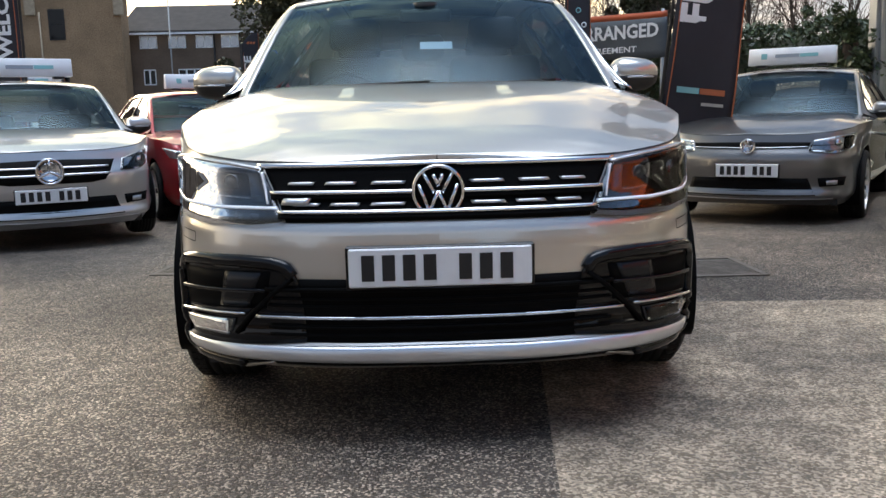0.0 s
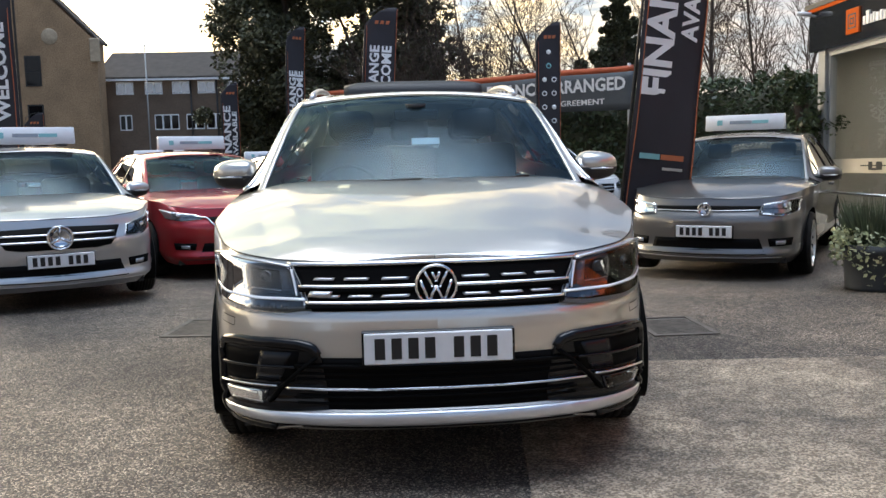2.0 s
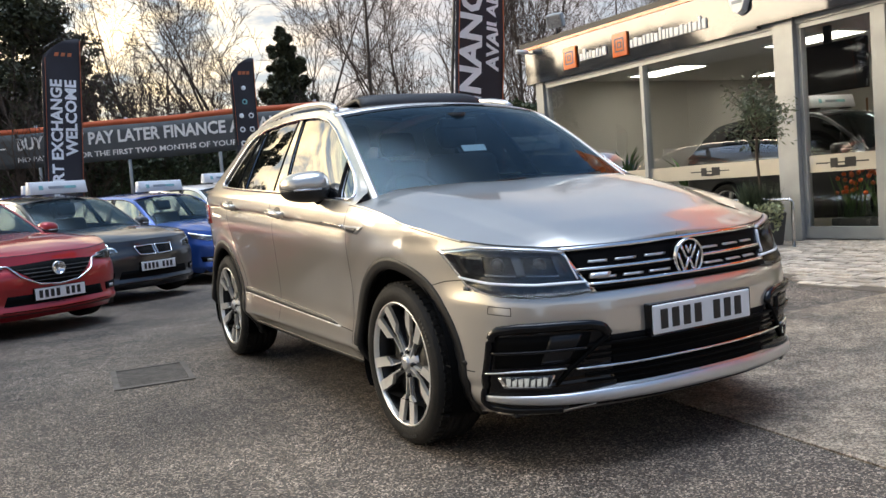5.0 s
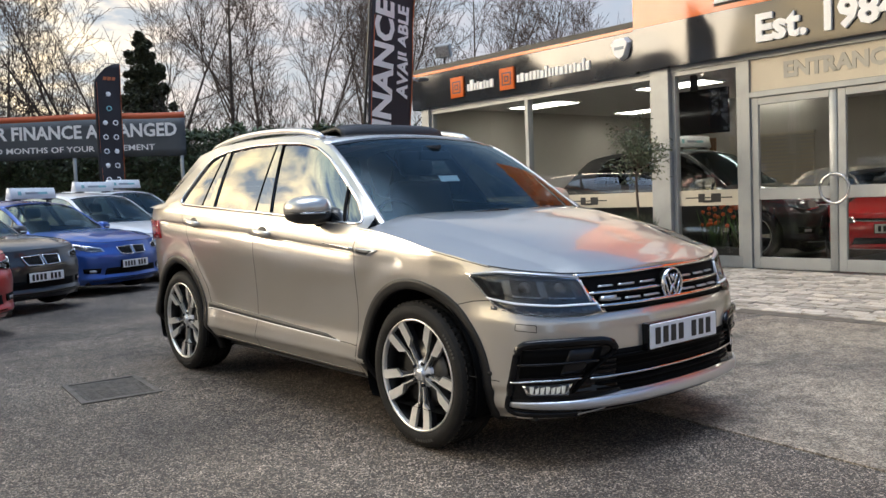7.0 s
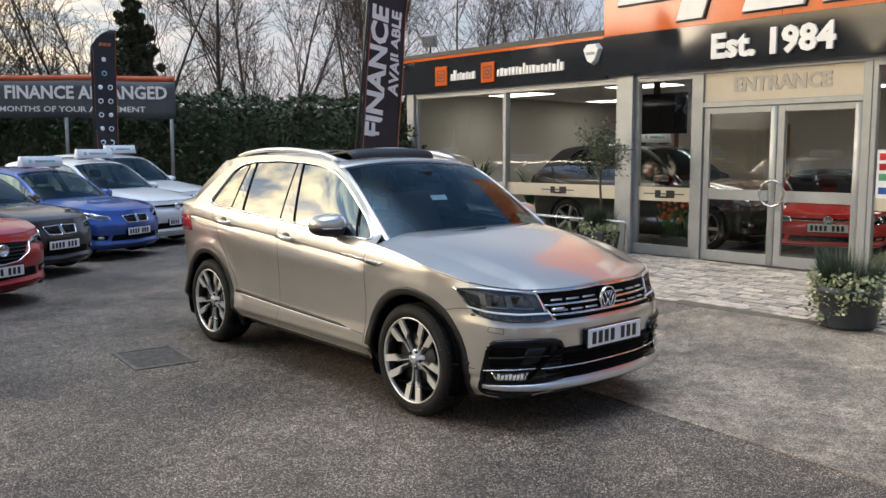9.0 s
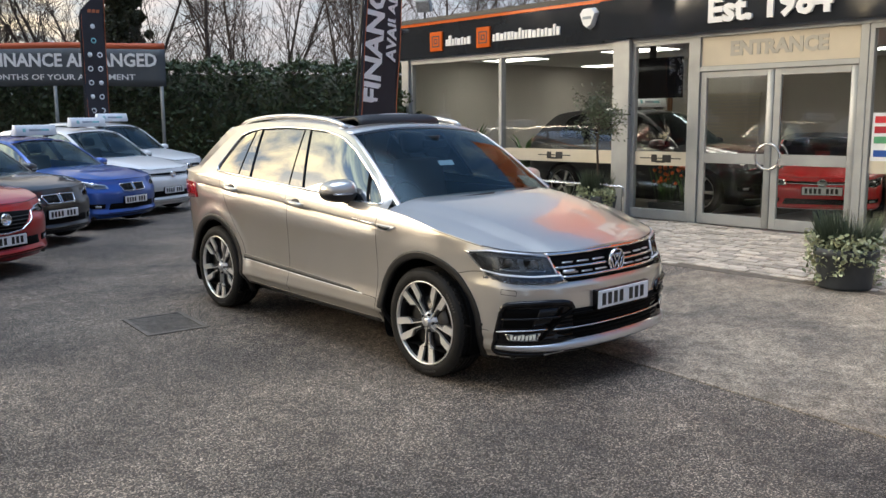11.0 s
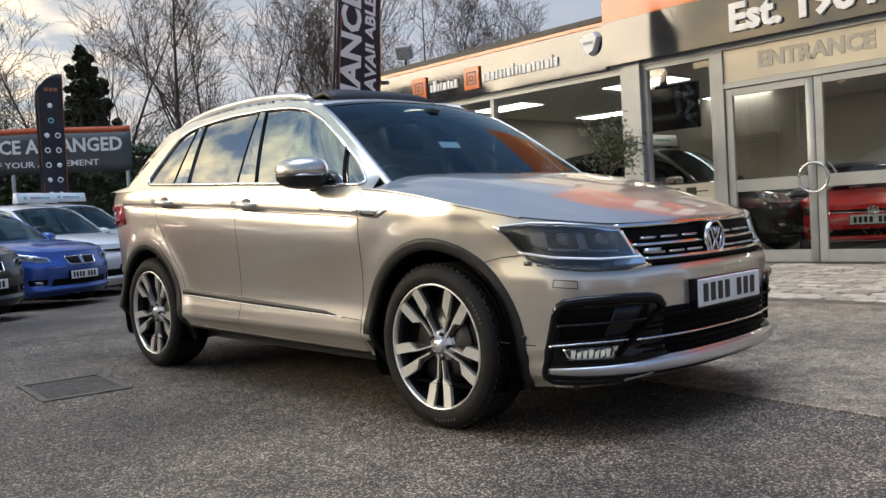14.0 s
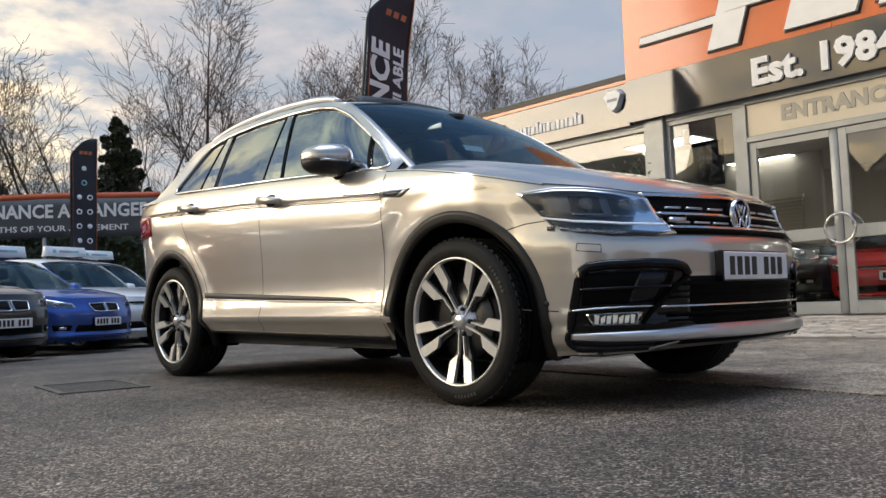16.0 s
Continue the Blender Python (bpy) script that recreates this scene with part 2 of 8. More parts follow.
def aggregate(name, dark, light, stones, size=0.011, patch_scale=0.7, rough=0.62, bump=0.6, amount=0.5):
    """Worn ground: bound stone chips of two tones in a darker binder, with broad worn patches."""
    m = bpy.data.materials.new(name)
    m.use_nodes = True
    nt = m.node_tree
    N, L = nt.nodes.new, nt.links.new
    p = nt.nodes["Principled BSDF"]
    tc = N("ShaderNodeTexCoord")
    vor = N("ShaderNodeTexVoronoi"); vor.inputs["Scale"].default_value = 1 / size
    fin = N("ShaderNodeTexNoise"); fin.inputs["Scale"].default_value = 260; fin.inputs["Detail"].default_value = 2
    big = N("ShaderNodeTexNoise"); big.inputs["Scale"].default_value = patch_scale; big.inputs["Detail"].default_value = 6; big.inputs["Roughness"].default_value = 0.6
    mid = N("ShaderNodeTexNoise"); mid.inputs["Scale"].default_value = 9; mid.inputs["Detail"].default_value = 5
    for n in (vor, fin, big, mid):
        L(tc.outputs["Object"], n.inputs["Vector"])
    chip = N("ShaderNodeValToRGB")
    cr = chip.color_ramp
    cr.elements[0].position, cr.elements[0].color = 0.0, (*dark, 1)
    cr.elements[1].position, cr.elements[1].color = 1.0, (*stones, 1)
    e = cr.elements.new(1 - amount); e.color = (*dark, 1)
    e = cr.elements.new(min(0.99, 1.12 - amount)); e.color = (*light, 1)
    sep = N("ShaderNodeSeparateXYZ")
    L(vor.outputs["Color"], sep.inputs[0]); L(sep.outputs[0], chip.inputs[0])
    worn = N("ShaderNodeValToRGB")
    worn.color_ramp.elements[0].position, worn.color_ramp.elements[0].color = 0.38, (0.64, 0.64, 0.65, 1)
    worn.color_ramp.elements[1].position, worn.color_ramp.elements[1].color = 0.64, (1.42, 1.37, 1.29, 1)
    L(big.outputs["Fac"], worn.inputs[0])
    mul = N("ShaderNodeMix"); mul.data_type, mul.blend_type = "RGBA", "MULTIPLY"; mul.inputs["Factor"].default_value = 1.0
    L(chip.outputs[0], mul.inputs["A"]); L(worn.outputs[0], mul.inputs["B"])
    st = N("ShaderNodeMapRange"); st.inputs["From Min"].default_value, st.inputs["From Max"].default_value = 0.3, 0.7
    st.inputs["To Min"].default_value, st.inputs["To Max"].default_value = 0.75, 1.25
    L(mid.outputs["Fac"], st.inputs["Value"])
    sc = N("ShaderNodeVectorMath"); sc.operation = "SCALE"
    L(mul.outputs["Result"], sc.inputs[0]); L(st.outputs[0], sc.inputs["Scale"]); L(sc.outputs[0], p.inputs["Base Color"])
    p.inputs["Specular IOR Level"].default_value = 0.22
    rr = N("ShaderNodeMapRange"); rr.inputs["To Min"].default_value, rr.inputs["To Max"].default_value = rough - 0.22, rough + 0.2
    L(sep.outputs[1], rr.inputs["Value"]); L(rr.outputs[0], p.inputs["Roughness"])
    hs = N("ShaderNodeMath"); hs.operation = "ADD"
    L(vor.outputs["Distance"], hs.inputs[0]); L(fin.outputs["Fac"], hs.inputs[1])
    b = N("ShaderNodeBump"); b.inputs["Strength"].default_value, b.inputs["Distance"].default_value = bump, size * 0.8
    b.invert = True
    L(hs.outputs[0], b.inputs["Height"]); L(b.outputs[0], p.inputs["Normal"])
    return m


def glass(name, tint=(0.6, 0.65, 0.66), ior=1.5, rough=0.0, gloss=(1, 1, 1)):
    """Thin glass: what lies behind, tinted, under a Fresnel gloss."""
    m = bpy.data.materials.new(name)
    m.use_nodes = True
    nt = m.node_tree
    nt.nodes.clear()
    N, L = nt.nodes.new, nt.links.new
    out, mix, tr, gl, fr = N("ShaderNodeOutputMaterial"), N("ShaderNodeMixShader"), N("ShaderNodeBsdfTransparent"), N("ShaderNodeBsdfGlossy"), N("ShaderNodeFresnel")
    tr.inputs["Color"].default_value = (*tint, 1)
    gl.inputs["Roughness"].default_value = rough
    gl.inputs["Color"].default_value = (*gloss, 1)
    fr.inputs["IOR"].default_value = ior
    L(fr.outputs[0], mix.inputs[0]); L(tr.outputs[0], mix.inputs[1]); L(gl.outputs[0], mix.inputs[2]); L(mix.outputs[0], out.inputs["Surface"])
    return m


def paint(name, color, metal=0.55, rough=0.32, flake=0.06, coat_ior=1.5):
    m = mat(name, color, rough=rough, metal=metal, vary=0.03, scale=3, fine=flake, fine_scale=900, coat=1.0)
    m.node_tree.nodes["Principled BSDF"].inputs["Coat IOR"].default_value = coat_ior
    return m


M = {}
M.update({
    "hero": paint("champagne silver paint", (0.575, 0.54, 0.485), metal=0.72, rough=0.30, coat_ior=1.95),
    "silver": paint("silver paint", (0.52, 0.52, 0.52), metal=0.7),
    "red": paint("red paint", (0.40, 0.014, 0.020), metal=0.35),
    "bright_red": paint("bright red paint", (0.55, 0.012, 0.015), metal=0.0),
    "black_paint": paint("black paint", (0.012, 0.013, 0.016), metal=0.2),
    "blue": paint("blue paint", (0.032, 0.10, 0.40), metal=0.5),
    "white_paint": paint("white paint", (0.72, 0.73, 0.74), metal=0.0),
    "grey_paint": paint("grey paint", (0.17, 0.165, 0.16), metal=0.65),
    "gloss_black": mat("gloss black plastic", (0.005, 0.005, 0.006), rough=0.06, vary=0.2, rough_vary=0.02, spec=0.32),
    "black": mat("black plastic", (0.014, 0.014, 0.015), rough=0.5, vary=0.2, bump=0.1, bump_scale=300),
    "mesh_black": mat("black grille", (0.004, 0.004, 0.004), rough=0.6, vary=0.2, spec=0.06),
    "post_gloss": mat("gloss black window post", (0.006, 0.006, 0.007), rough=0.03, vary=0.1, spec=1.0, coat=1.0),
    "lamp_inner": mat("smoked headlamp reflector", (0.20, 0.205, 0.215), rough=0.16, metal=0.6, vary=0.4, scale=26),
    "duct_sheen": mat("grey plastic for the duct's painted reflection", (0.012, 0.012, 0.013), rough=0.25, vary=0.2, spec=0.3),
    "arch": mat("dark grey trim", (0.020, 0.0185, 0.017), rough=0.45, spec=0.3, vary=0.15, scale=10),
    "bright_strip": mat("bright light strip", (0.86, 0.88, 0.92), rough=0.25, metal=0.0, vary=0.03, coat=0.5),
    "chrome": mat("chrome", (0.75, 0.75, 0.76), rough=0.08, metal=1.0, vary=0.03),
    "satin": mat("satin silver trim", (0.60, 0.61, 0.63), rough=0.30, metal=0.85, vary=0.05),
    "alloy": mat("machined alloy", (0.84, 0.82, 0.78), rough=0.28, metal=0.7, vary=0.06, scale=30),
    "alloy_dark": mat("dark alloy", (0.010, 0.010, 0.011), rough=0.35, metal=0.4, vary=0.1),
    "alloy_grey": mat("grey alloy sides", (0.045, 0.045, 0.048), rough=0.30, metal=0.6, vary=0.12),
    "tyre": mat("tyre rubber", (0.016, 0.015, 0.014), rough=0.72, spec=0.2, vary=0.25, scale=12, bump=0.25, bump_scale=120),
    "tyre_mark": mat("worn raised rubber", (0.035, 0.033, 0.030), rough=0.7, vary=0.2, scale=12),
    "disc": mat("brake disc", (0.09, 0.088, 0.085), rough=0.4, metal=0.9, vary=0.2, scale=20),
    "interior": mat("dark interior", (0.035, 0.036, 0.040), rough=0.6, vary=0.25, bump=0.1),
    "seat": mat("dark seat cloth", (0.055, 0.055, 0.060), rough=0.8, vary=0.2, bump=0.2, bump_scale=200),
    "windscreen": glass("windscreen glass", (0.62, 0.75, 0.79), 1.55, gloss=(0.55, 0.72, 0.80)),
    "privacy": glass("dark side glass", (0.14, 0.16, 0.16), 4.2),
    "indoor_glass": glass("tinted car glass", (0.06, 0.065, 0.065), 1.5),
    "lamp_glass": glass("headlamp glass", (0.88, 0.90, 0.91), 1.45),
    "shop_glass": glass("shop window glass", (0.86, 0.89, 0.87), 1.75),
    "lamp_bowl": mat("headlamp reflector", (0.46, 0.47, 0.49), rough=0.18, metal=0.5, vary=0.35, scale=30),
    "lamp_dark": mat("headlamp dark housing", (0.04, 0.04, 0.045), rough=0.3, metal=0.3, vary=0.2),
    "lamp_on": mat("lit fog lamp", (0.9, 0.9, 0.85), rough=0.3, vary=0.1, emit=(1, 0.95, 0.85), strength=0.22),
    "red_lens": mat("red tail lamp lens", (0.35, 0.01, 0.012), rough=0.1, vary=0.1, coat=1),
    "plate": mat("white number plate", (0.78, 0.79, 0.80), rough=0.3, vary=0.04, scale=20),
    "ink": mat("black ink", (0.012, 0.012, 0.013), rough=0.45, vary=0.1),
    "white_sign": mat("white sign plastic", (0.78, 0.80, 0.82), rough=0.35, vary=0.05, scale=8),
    "teal_ink": mat("teal print", (0.22, 0.48, 0.50), rough=0.5, vary=0.1),
    "grey_ink": mat("grey print", (0.28, 0.32, 0.36), rough=0.5, vary=0.1),
    "asphalt": aggregate("worn asphalt", (0.064, 0.055, 0.047), (0.132, 0.113, 0.094), (0.46, 0.39, 0.32), size=0.0068, amount=0.40, bump=0.8),
    "concrete": aggregate("weathered concrete", (0.160, 0.131, 0.100), (0.26, 0.215, 0.165), (0.47, 0.39, 0.30), size=0.0085, patch_scale=1.1, rough=0.7, bump=0.55, amount=0.6),
    "patch": mat("asphalt repair", (0.10, 0.095, 0.088), rough=0.85, vary=0.25, scale=5, fine=0.35, fine_scale=150, bump=0.5, bump_scale=140),
    "sett": mat("stone sett", (0.43, 0.37, 0.30), rough=0.85, vary=0.22, scale=14, fine=0.2, fine_scale=90, bump=0.4, bump_scale=60, per_object=0.32, per_island=0.32),
    "mortar": mat("sand joints", (0.13, 0.105, 0.08), rough=0.95, vary=0.25, scale=10, bump=0.4),
    "iron": mat("cast iron", (0.125, 0.110, 0.094), rough=0.6, metal=0.4, vary=0.3, scale=12, bump=0.3),
    "anthracite": mat("anthracite cladding", (0.022, 0.025, 0.030), rough=0.06, spec=0.75, vary=0.12, scale=1.5, fine=0.05, rough_vary=0.02),
    "orange": mat("orange sign panel", (0.64, 0.115, 0.012), rough=0.12, vary=0.06, scale=2, coat=0.12),
    "white_letter": mat("white sign letter", (0.82, 0.82, 0.82), rough=0.4, vary=0.04),
    "aluminium": mat("grey aluminium frame", (0.34, 0.355, 0.36), rough=0.42, metal=0.35, vary=0.08, scale=4),
    "cream": mat("cream panel", (0.62, 0.56, 0.44), rough=0.25, vary=0.05, scale=3, coat=0.6),
    "grey_letter": mat("grey lettering", (0.42, 0.40, 0.35), rough=0.5, vary=0.05),
    "room_wall": mat("painted wall", (0.52, 0.49, 0.435), rough=0.85, vary=0.05, scale=2),
    "room_floor": mat("grey floor tiles", (0.16, 0.155, 0.15), rough=0.3, vary=0.12, scale=3),
    "room_ceiling": mat("ceiling tile", (0.74, 0.72, 0.68), rough=0.9, vary=0.05),
    "wood": mat("brown door wood", (0.22, 0.10, 0.045), rough=0.45, vary=0.25, scale=4, stretch=(12, 12, 1)),
    "panel_light": mat("ceiling light", (0.9, 0.9, 0.9), rough=0.5, vary=0.02, emit=(1, 0.93, 0.8), strength=5.0),
    "banner": mat("slate banner vinyl", (0.065, 0.075, 0.085), rough=0.5, vary=0.15, scale=1.5, bump=0.2, bump_scale=6),
    "banner_orange": mat("orange banner vinyl", (0.50, 0.10, 0.035), rough=0.5, vary=0.12, scale=2),
    "flag": mat("black flag cloth", (0.022, 0.020, 0.026), rough=0.7, vary=0.2, scale=2, bump=0.25, bump_scale=14),
    "flag_edge": mat("orange flag edge", (0.45, 0.13, 0.05), rough=0.7, vary=0.1),
    "pole": mat("dark pole", (0.03, 0.03, 0.03), rough=0.4, vary=0.1),
    "brick": mat("brown brickwork", (0.32, 0.215, 0.125), rough=0.9, vary=0.18, scale=0.8, fine=0.25, fine_scale=12, bump=0.3, bump_scale=20),
    "brick_dark": mat("dark brown brickwork", (0.150, 0.110, 0.080), rough=0.9, vary=0.18, scale=0.8, fine=0.25, fine_scale=12, bump=0.3, bump_scale=20),
    "roof": mat("dark roof tiles", (0.055, 0.046, 0.040), rough=0.85, vary=0.2, scale=2, bump=0.4, bump_scale=12),
    "stone": mat("pale stone trim", (0.42, 0.34, 0.24), rough=0.85, vary=0.15, scale=5),
    "bark": mat("winter bark", (0.075, 0.055, 0.042), rough=0.9, vary=0.3, scale=6, bump=0.5, bump_scale=30),
    "leaf_dark": mat("dark evergreen leaf", (0.058, 0.060, 0.027), rough=0.6, vary=0.3, scale=3, per_island=0.55),
    "leaf_hedge": mat("hedge leaf", (0.045, 0.066, 0.026), rough=0.5, vary=0.3, scale=3, per_island=0.5),
    "leaf_olive": mat("olive leaf", (0.085, 0.105, 0.060), rough=0.55, vary=0.2, scale=5, per_island=0.4),
    "leaf_pale": mat("variegated ivy leaf", (0.36, 0.39, 0.23), rough=0.55, vary=0.25, scale=8, per_island=0.4),
    "leaf_grass": mat("green blades", (0.06, 0.13, 0.03), rough=0.5, vary=0.2, scale=8, per_island=0.3),
    "bloom": mat("orange bloom", (0.55, 0.10, 0.02), rough=0.6, vary=0.2, scale=20, per_island=0.3),
    "twig": mat("brown winter twigs", (0.070, 0.048, 0.036), rough=0.9, vary=0.3, scale=2, per_island=0.3),
    "pot": mat("dark grey planter", (0.045, 0.05, 0.055), rough=0.5, vary=0.15, scale=10, bump=0.1),
    "soil": mat("soil", (0.03, 0.022, 0.015), rough=0.95, vary=0.3, scale=30, bump=0.6),
    "steel": mat("brushed steel", (0.60, 0.60, 0.60), rough=0.22, metal=1.0, vary=0.06, scale=20),
    "green_tank": mat("green glass panel", (0.10, 0.30, 0.16), rough=0.2, vary=0.2),
})

M["post_gloss"].node_tree.nodes["Principled BSDF"].inputs["IOR"].default_value = 2.3


def slope(y):
    """The yard falls gently away behind the car."""
    return -0.026 * min(max(y - 3.4, 0.0), 9.3)


def step(a, b, v):
    t = min(max((v - a) / (b - a), 0.0), 1.0)
    return t * t * (3 - 2 * t)


def ground_z(x, y):
    return slope(y) + step(3.0, 6.3, x) * step(8.5, 3.5, y) * 0.10 + step(3.0, 6.3, x) * step(3.5, 8.5, y) * 0.12

# ---- ground ----


def build_ground():
    xs = sorted({*np.round(np.linspace(-12, 12, 49), 3), -900.0, -300.0, -100.0, -50.0, -25.0, 25.0, 50.0, 100.0, 300.0, 900.0})
    ys = sorted({*np.round(np.linspace(-8, 24, 65), 3), -900.0, -300.0, -100.0, -40.0, -15.0, 40.0, 80.0, 200.0, 500.0, 900.0})
    verts = [(x, y, ground_z(min(max(x, -12), 12), y)) for y in ys for x in xs]
    g = part("ground", (verts, grid_faces(len(ys), len(xs))), M["asphalt"])
    tagged(g, "worn grey asphalt yard with loose grit", "ground", kind="structure")


build_ground()


def sheet(name, corners, lift, material, label, n=14):
    """A thin slab laid on the ground over a four-cornered stretch."""
    a, b, c, d = [Vector(p) for p in corners]
    top, bot = [], []
    for i in range(n + 1):
        for j in range(n + 1):
            u, v = i / n, j / n
            p = a.lerp(b, u).lerp(d.lerp(c, u), v)
            z = ground_z(p.x, p.y)
            top.append((p.x, p.y, z + lift))
            bot.append((p.x, p.y, z - 0.08))
    ob = part(name, slab(top, bot, n + 1, n + 1), material, smooth=False)
    return tagged(ob, label, "pavement", kind="structure")


sheet("pavement", [(-0.58, -9.0), (4.05, -9.0), (3.62, 1.62), (0.505, 1.86)], 0.008, M["concrete"], "weathered pale concrete slab set into the asphalt")
sheet("paving_bed", [(3.98, -6.0), (6.40, -6.0), (6.40, 5.9), (3.62, 2.4)], 0.004, M["mortar"], "sandy bed between the stone setts by the showroom")

# ---- cars ----


def spline(points, n):
    """n points along a smooth curve through the given ones, evenly spaced."""
    p = np.array(points, float)
    q = np.vstack([2 * p[0] - p[1], p, 2 * p[-1] - p[-2]])
    out = []
    for i in range(1, len(q) - 2):
        t = np.linspace(0, 1, 24, endpoint=False)[:, None]
        a, b, c, d = q[i - 1], q[i], q[i + 1], q[i + 2]
        out.append(0.5 * (2 * b + (c - a) * t + (2 * a - 5 * b + 4 * c - d) * t**2 + (3 * b - a - 3 * c + d) * t**3))
    out = np.vstack(out + [p[-1:]])
    s = np.r_[0, np.cumsum(np.linalg.norm(np.diff(out, axis=0), axis=1))]
    k = np.linspace(0, s[-1], n)
    return np.stack([np.interp(k, s, out[:, i]) for i in range(out.shape[1])], 1), s[-1]


class Shape:
    """A car's skin: an outline in plan, pushed in by height, with a bonnet and a cabin over it. Front at y = 0, facing -y."""

    def __init__(self, c):
        self.c = c
        self.out, self.length = spline(c["outline"], 400)
        d = np.gradient(self.out, axis=0)
        d /= np.linalg.norm(d, axis=1)[:, None]
        self.nor = np.stack([d[:, 1], -d[:, 0]], 1)
        self.s = np.linspace(0, self.length, 400)
        self.hood_line = spline(c["hood"], 300)[0].T
        self.rails = {}
        self.tab = {k: tuple(np.array(v, float).T) for k, v in c.items() if k in ("side", "front", "rear", "groove", "crease_line", "bottom", "bow")}
        self.top_line = spline(c["top"], 600)[0].T

    def at(self, s):
        k = abs(s)
        x, y = np.interp(k, self.s, self.out[:, 0]), np.interp(k, self.s, self.out[:, 1])
        nx, ny = np.interp(k, self.s, self.nor[:, 0]), np.interp(k, self.s, self.nor[:, 1])
        return x, y, nx, ny

    def inset(self, y, s, z):
        c = self.c
        f0, f1 = c.get("front_fade", (0.55, 1.05))
        f = 1 - min(max((s - f0) / (f1 - f0), 0), 1)
        r = 1 - min(max((self.length - s - 0.4) / 0.5, 0), 1)
        lift = (np.interp(y, *self.tab["crease_line"]) - 1.0) if "crease_line" in c else 0.0
        side = np.interp(z - lift * np.interp(z, (0.6, 0.9), (0, 1)), *self.tab["side"])
        if "groove" in c:                 # sharp undercut below the shoulder line of the doors
            side += np.interp(z - lift, *self.tab["groove"]) * step(1.26, 1.40, y) * step(3.95, 3.75, y)
        if "flare" in c:                  # the skin swells round the wheel openings
            for ay, swell in zip(c["axles"], c["flare"]):
                side -= swell * step(0.575, 0.475, math.hypot(y - ay, z - c["wheel_z"])) * (1 if z > c["wheel_z"] else step(0.22, 0.35, z))
        return side * (1 - f) * (1 - r) + np.interp(z, *self.tab["front"]) * f + np.interp(z, *self.tab["rear"]) * r

    def P(self, s, z, off=0.0):
        x, y, nx, ny = self.at(s)
        i = off - self.inset(y, abs(s), z)
        px = max(x + nx * i, 0.0) if abs(s) > 1e-6 else 0.0
        return Vector((math.copysign(px, s) if s else 0.0, y + ny * i, z))

    def s_at_y(self, y):
        """The length along the outline at which the flank passes y."""
        k = int(np.argmax(self.out[:, 0] > 0.80 * self.out[:, 0].max()))
        return float(np.interp(y, self.out[k:300, 1], self.s[k:300]))

    def top(self, s):
        return float(np.interp(abs(s), *self.top_line))

    def bottom(self, s):
        return np.interp(abs(s), *self.tab["bottom"])

    def band(self, lo, hi, off, thick, n=24, m=3):
        """A closed strip on the skin between two lines of (s, z), which stands off by off and is thick deep."""
        a, b = self.line(lo, n), self.line(hi, n)
        front, back = [], []
        for j in range(m + 1):
            for i in range(n):
                s, z = a[i] + (b[i] - a[i]) * j / m
                front.append(self.P(s, z, off))
                back.append(self.P(s, z, off - thick))
        return slab(front, back, m + 1, n)

    @staticmethod
    def line(pts, n):
        p = np.array(pts, float)
        s = np.r_[0, np.cumsum(np.linalg.norm(np.diff(p, axis=0), axis=1))]
        k = np.linspace(0, s[-1], n)
        return np.stack([np.interp(k, s, p[:, 0]), np.interp(k, s, p[:, 1])], 1)

    def skirt(self, side, cols=240, rows=26):
        """One flank from the middle of the nose to the middle of the tail, with round wheel openings."""
        c = self.c
        if "groove" in c:
            rows = 64
        ss = np.linspace(0, self.length, cols)
        verts, axles = [], [(y, c["wheel_z"], c["arch_r"]) for y in c["axles"]]
        for s in ss:
            zb, zt = self.bottom(s), self.top(s)
            if "groove" in c:
                zc = min(np.interp(self.at(s)[1], *self.tab["crease_line"]), zt - 0.03)
                stops = ((0, 8, 18, 38, 42, 56, rows - 1), (zb, 0.335, 0.45, zc - 0.10, zc - 0.035, zc + 0.012, zt))
            else:
                stops = ((0, rows - 1), (zb, zt))
            for j in range(rows):
                z = float(np.interp(j, *stops))
                verts.append(self.P(s, z) if s else self.P(0, z))
        kill = set()
        for i, v in enumerate(verts):
            if v.x > 0.5:
                for ay, az, ar in axles:
                    if (v.y - ay) ** 2 + (v.z - az) ** 2 < ar * ar:
                        kill.add(i)
        faces, used = [], set()
        for f in grid_faces(cols, rows):
            if not all(i in kill for i in f) and not sum(i in kill for i in f) > 2:
                faces.append(f)
        for f in faces:
            used.update(f)
        count = {}
        for f in faces:
            for i in f:
                count[i] = count.get(i, 0) + 1
        for i in list(used):
            v = verts[i]
            if v.x < 0.5:
                continue
            for ay, az, ar in axles:
                d = math.hypot(v.y - ay, v.z - az)
                if d < ar + 0.035 and (i in kill or count[i] < 4 and d < ar + 0.035) and d > 1e-6:
                    k = ar / d
                    v.y, v.z = ay + (v.y - ay) * k, az + (v.z - az) * k
        if side < 0:
            verts = [Vector((-v.x, v.y, v.z)) for v in verts]
        else:
            faces = [f[::-1] for f in faces]
        keep = sorted(used)
        index = {k: n for n, k in enumerate(keep)}
        return [verts[k] for k in keep], [tuple(index[i] for i in f) for f in faces]

